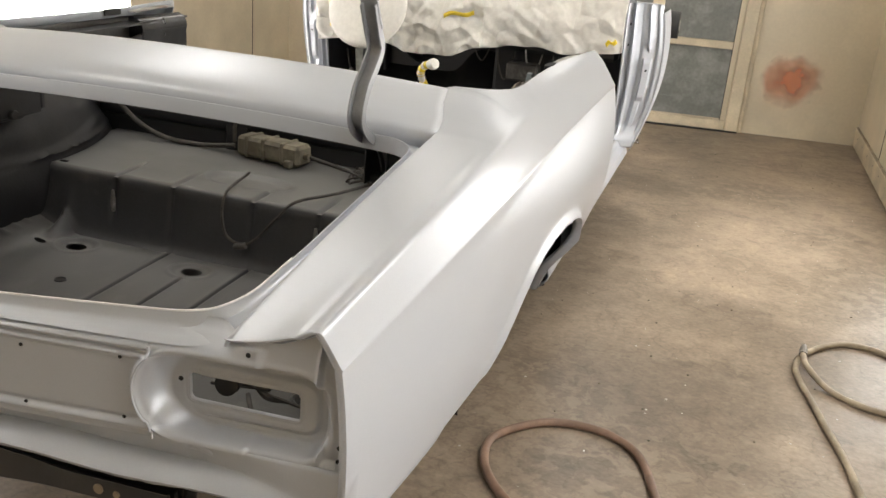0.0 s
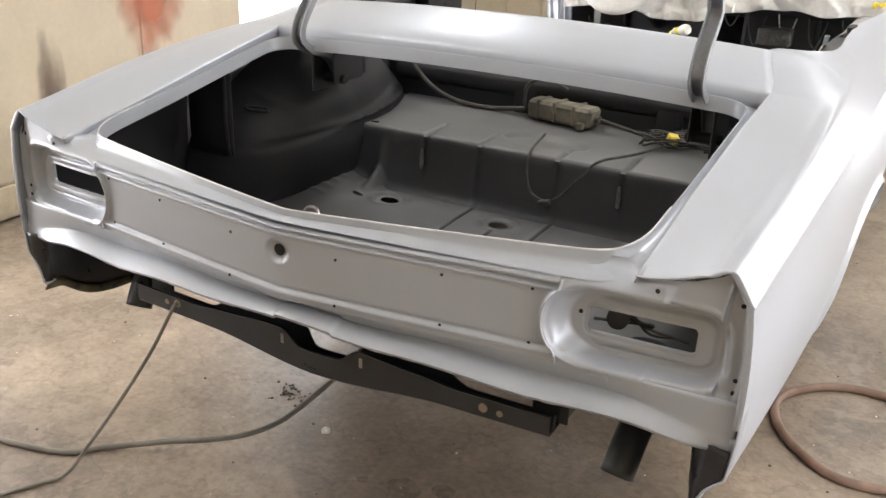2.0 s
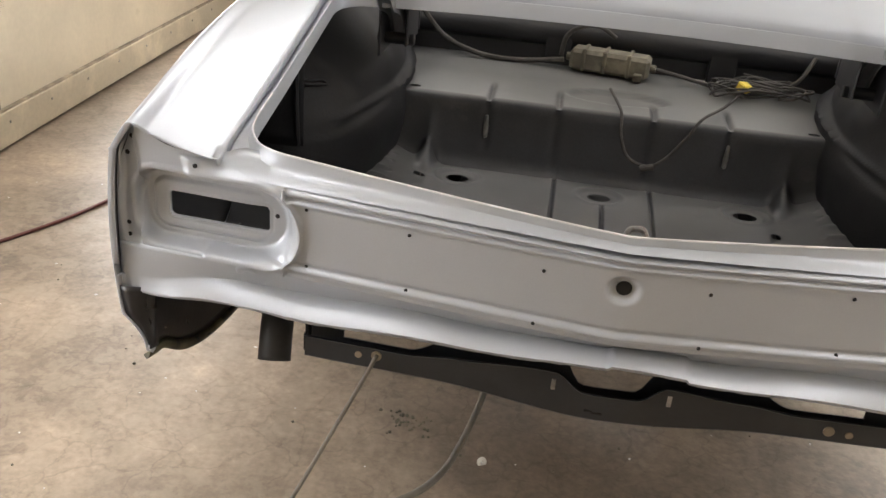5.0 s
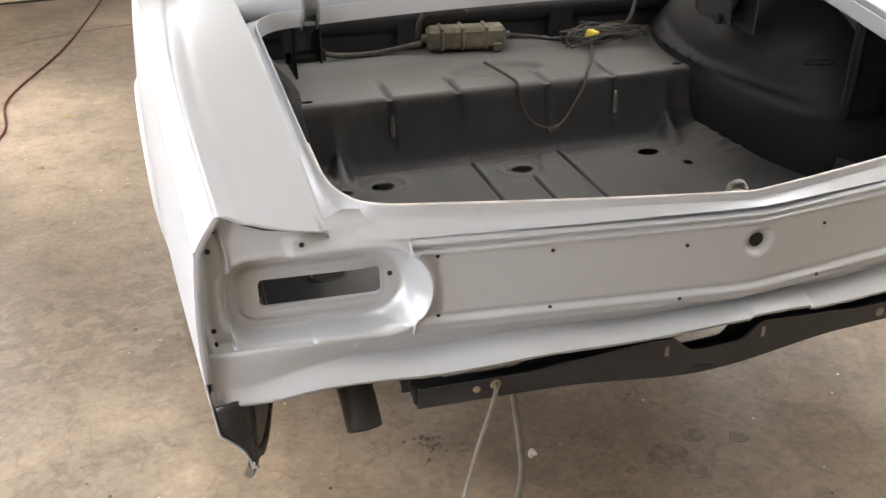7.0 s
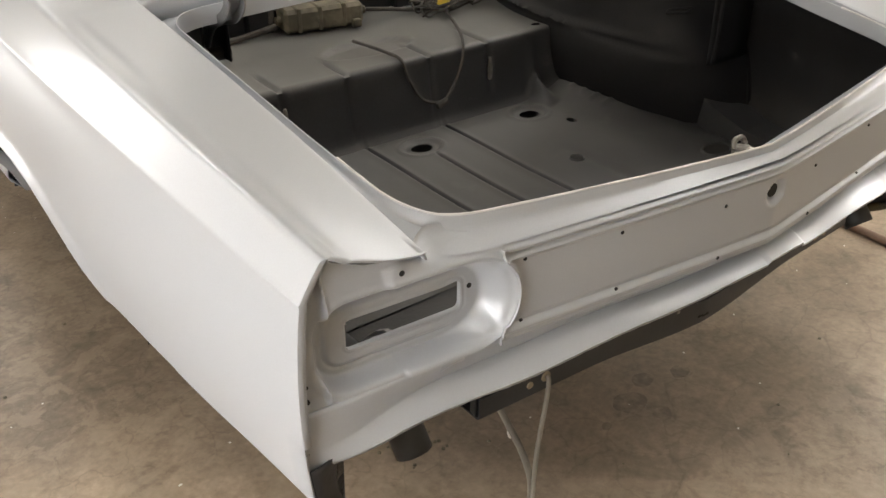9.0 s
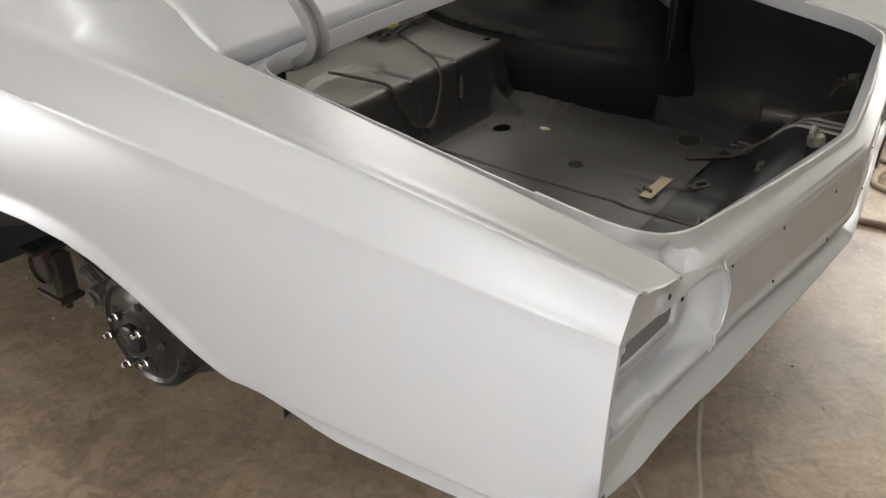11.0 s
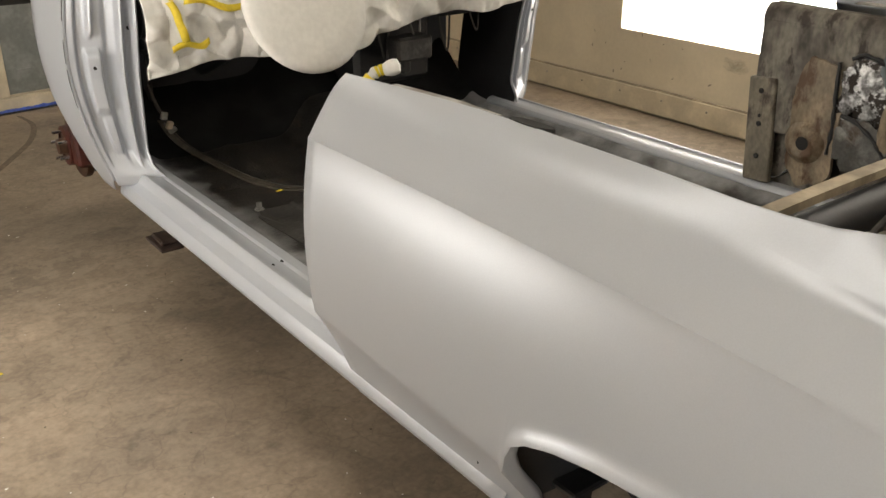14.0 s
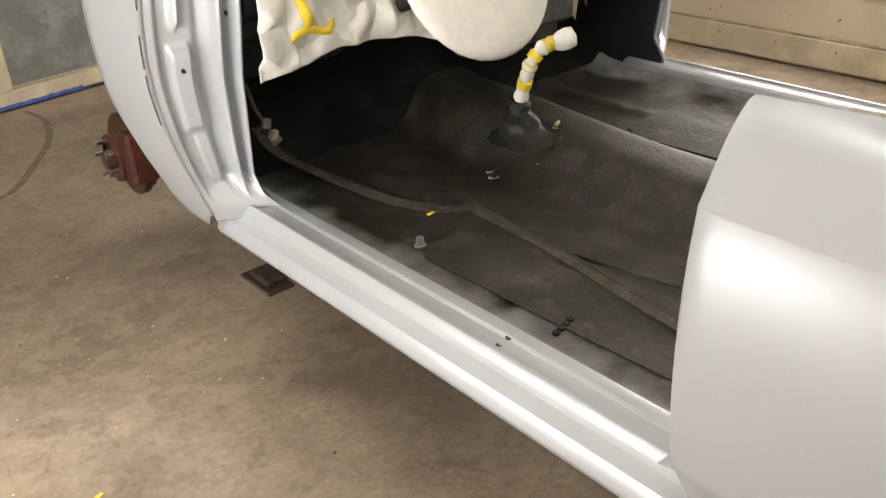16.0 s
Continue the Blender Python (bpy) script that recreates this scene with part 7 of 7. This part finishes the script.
hose("air_hose", [(2.15, 0.98, 0), (1.75, 0.945, 0), (1.38, 0.935, 0), (1.20, 0.870, 0), (1.02, 0.825, 0), (0.90, 0.90, 0), (0.82, 1.03, 0), (0.82, 1.17, 0), (0.94, 1.30, 0), (1.09, 1.32, 0), (1.21, 1.24, 0), (1.275, 1.06, 0.0),
                  (1.30, 0.945, 0.024), (1.30, 0.80, 0), (1.28, 0.45, 0), (1.27, 0.10, 0), (1.31, -0.35, 0), (1.25, -0.9, 0)], 0.0125, HOSE, "brown rubber air hose looped on the concrete")
hose("air_hose", [(1.66, 0.40, 0), (1.80, 1.0, 0), (1.79, 1.38, 0), (1.72, 1.74, 0), (1.665, 2.05, 0), (1.74, 2.25, 0), (1.87, 2.36, 0), (2.02, 2.31, 0), (2.12, 2.10, 0), (2.06, 1.88, 0), (1.92, 1.84, 0), (1.78, 1.91, 0), (1.70, 2.02, 0.024), (1.69, 2.14, 0.020)], 0.011, HOSE2, "tan rubber air hose coiled on the concrete by the wall")
solid("hose_fitting", joined(disc((1.69, 2.13, 0.033), (0.1, 1, 0), 0.014, 0.05, 10), disc((1.695, 2.18, 0.033), (0.1, 1, 0), 0.010, 0.03, 8)), BARE, "brass-grey metal hose coupling on the floor", "fitting")
hose("air_hose", [(2.20, -0.06, 0), (2.06, 0.10, 0), (1.95, 0.18, 0), (1.85, 0.16, 0), (1.76, -0.12, 0), (1.66, -0.20, 0), (1.56, -0.08, 0), (1.60, 0.10, 0), (1.78, 0.02, 0.024), (2.0, -0.4, 0)], 0.011, HOSE2, "tan rubber hose looped beside the wall")
hose("power_cord", [(-1.30, 5.90, 0), (-1.36, 5.29, 0), (-1.47, 4.43, 0), (-1.65, 3.55, 0), (-1.61, 3.0, 0), (-1.74, 2.47, 0), (-1.60, 1.96, 0), (-1.58, 1.57, 0), (-1.66, 1.2, 0), (-1.85, 0.8, 0)], 0.006, CORD, "dark red power cord across the floor", "cord")
hose("grey_hose", [(-2.0, -0.32, 0), (-1.3, -0.22, 0), (-0.74, -0.12, 0), (-0.61, -0.03, 0), (-0.47, 0.045, 0.025), (-0.38, 0.075, 0.045), (-0.305, 0.135, 0.052), (-0.262, 0.205, 0.060), (-0.238, 0.28, 0.078), (-0.221, 0.35, 0.10), (-0.21, 0.41, 0.12), (-0.20, 0.55, 0.17), (-0.23, 0.8, 0.26), (-0.30, 1.0, 0.29), (-0.33, 1.10, 0.31)], 0.0075, CORDG, "grey hose running under the car")
solid("hanging_cord", tube(spline([(-0.386, 0.038, 0.441), (-0.389, 0.028, 0.436), (-0.402, 0.018, 0.405), (-0.440, -0.005, 0.320), (-0.496, -0.058, 0.200), (-0.555, -0.118, 0.085), (-0.597, -0.162, 0.012), (-0.64, -0.23, 0.005), (-0.80, -0.55, 0.005)], 8), 0.0042, 8), CORDG, "thin cord hanging from the cross bar to the floor", "cord", smooth=60)
line = spline([(-1.75, 4.72, 0), (-1.35, 4.93, 0), (-1.03, 5.03, 0), (-0.93, 5.10, 0), (-0.81, 5.28, 0), (-0.69, 5.48, 0), (-0.62, 5.66, 0), (-0.58, 5.85, 0), (-0.60, 6.05, 0)], 8)
g = strip([(p.x, p.y, 0.0006) for p in line], [(-0.017, -0.0005), (0.017, -0.0005), (0.014, 0.0006), (-0.014, 0.0006)], (0.75, -0.66, 0))
structure("crack_line", g, OILY, "dark dirt-filled crack in the concrete", "crack", smooth=0)
for k, (x, y, r) in enumerate(((0.103, 0.235, 0.045), (0.287, 0.241, 0.026), (0.131, 0.164, 0.026), (0.190, 0.275, 0.030), (0.0, 0.213, 0.014))):
    pts = [(x + r * (1 + 0.25 * noise.noise(Vector((math.cos(a), math.sin(a), k)))) * math.cos(a), y + r * 0.8 * (1 + 0.25 * noise.noise(Vector((math.cos(a), math.sin(a), k + 9)))) * math.sin(a)) for a in np.linspace(0, 2 * math.pi, 28, endpoint=False)]
    g = ([(px, py, 0.0008) for px, py in pts] + [(px, py, 0.0001) for px, py in pts], [tuple(range(28))] + [(i, 28 + i, 28 + (i + 1) % 28, (i + 1) % 28) for i in range(28)])
    structure("oil_stain", g, OILY, "dark oil spot soaked into the concrete", "stain", smooth=0)
solid("plastic_fastener", moved(joined(lathe([(0.0003, 0.0), (0.011, 0.001), (0.012, 0.004), (0.004, 0.006), (0.004, 0.016), (0.0003, 0.017)], 12)), pose(-0.192, 0.326, 0.004, 62, 0, 30)), PAPER, "small white plastic fastener lying on the concrete", "fastener")
# crumbs, chips and a yellow scrap on the concrete
crumbs = []
rng = random.Random(3)
for k in range(240):
    x, y = rng.uniform(-1.9, 2.1), rng.uniform(-1.2, 5.5)
    if k < 40:
        x, y = -0.385 + rng.gauss(0, 0.03), 0.43 + rng.gauss(0, 0.025)
    r = rng.uniform(0.002, 0.005)
    crumbs.append(moved(lathe([(0.0003, 0), (r, r * 0.3), (r * 0.7, r), (0.0003, r * 1.1)], 6), pose(x, y, 0, 0, 0, rng.uniform(0, 90))))
tagged(solid("grit", joined(*crumbs), GBOX, "scattered grit and chips on the floor", "grit"), kind="stuff")
flecks = []
for k in range(420):
    x, y = rng.uniform(-1.95, 2.1), rng.uniform(-1.6, 5.5)
    r = rng.uniform(0.0012, 0.0034)
    flecks.append(moved(lathe([(0.0002, 0.0), (r, 0.0002), (r * 0.8, 0.0010), (0.0002, 0.0012)], 5), pose(x, y, 0.0, 0, 0, rng.uniform(0, 90)) @ Matrix.Diagonal((rng.uniform(0.6, 1.8), 1, 1, 1))))
tagged(solid("paint_flecks", joined(*flecks), PAPER, "pale paint flecks and dust on the concrete", "flecks"), kind="stuff")
for x, y, a in ((-1.351, 3.169, 20), (1.40, 0.12, 50), (-1.28, -0.42, 70)):
    solid("tape_scrap", moved(box(-0.012, 0.012, -0.005, 0.005, 0, 0.003, 0.001), pose(x, y, 0.0, 0, 0, a)), YTAPE, "small yellow tape scrap on the floor", "scrap", "tape scraps")
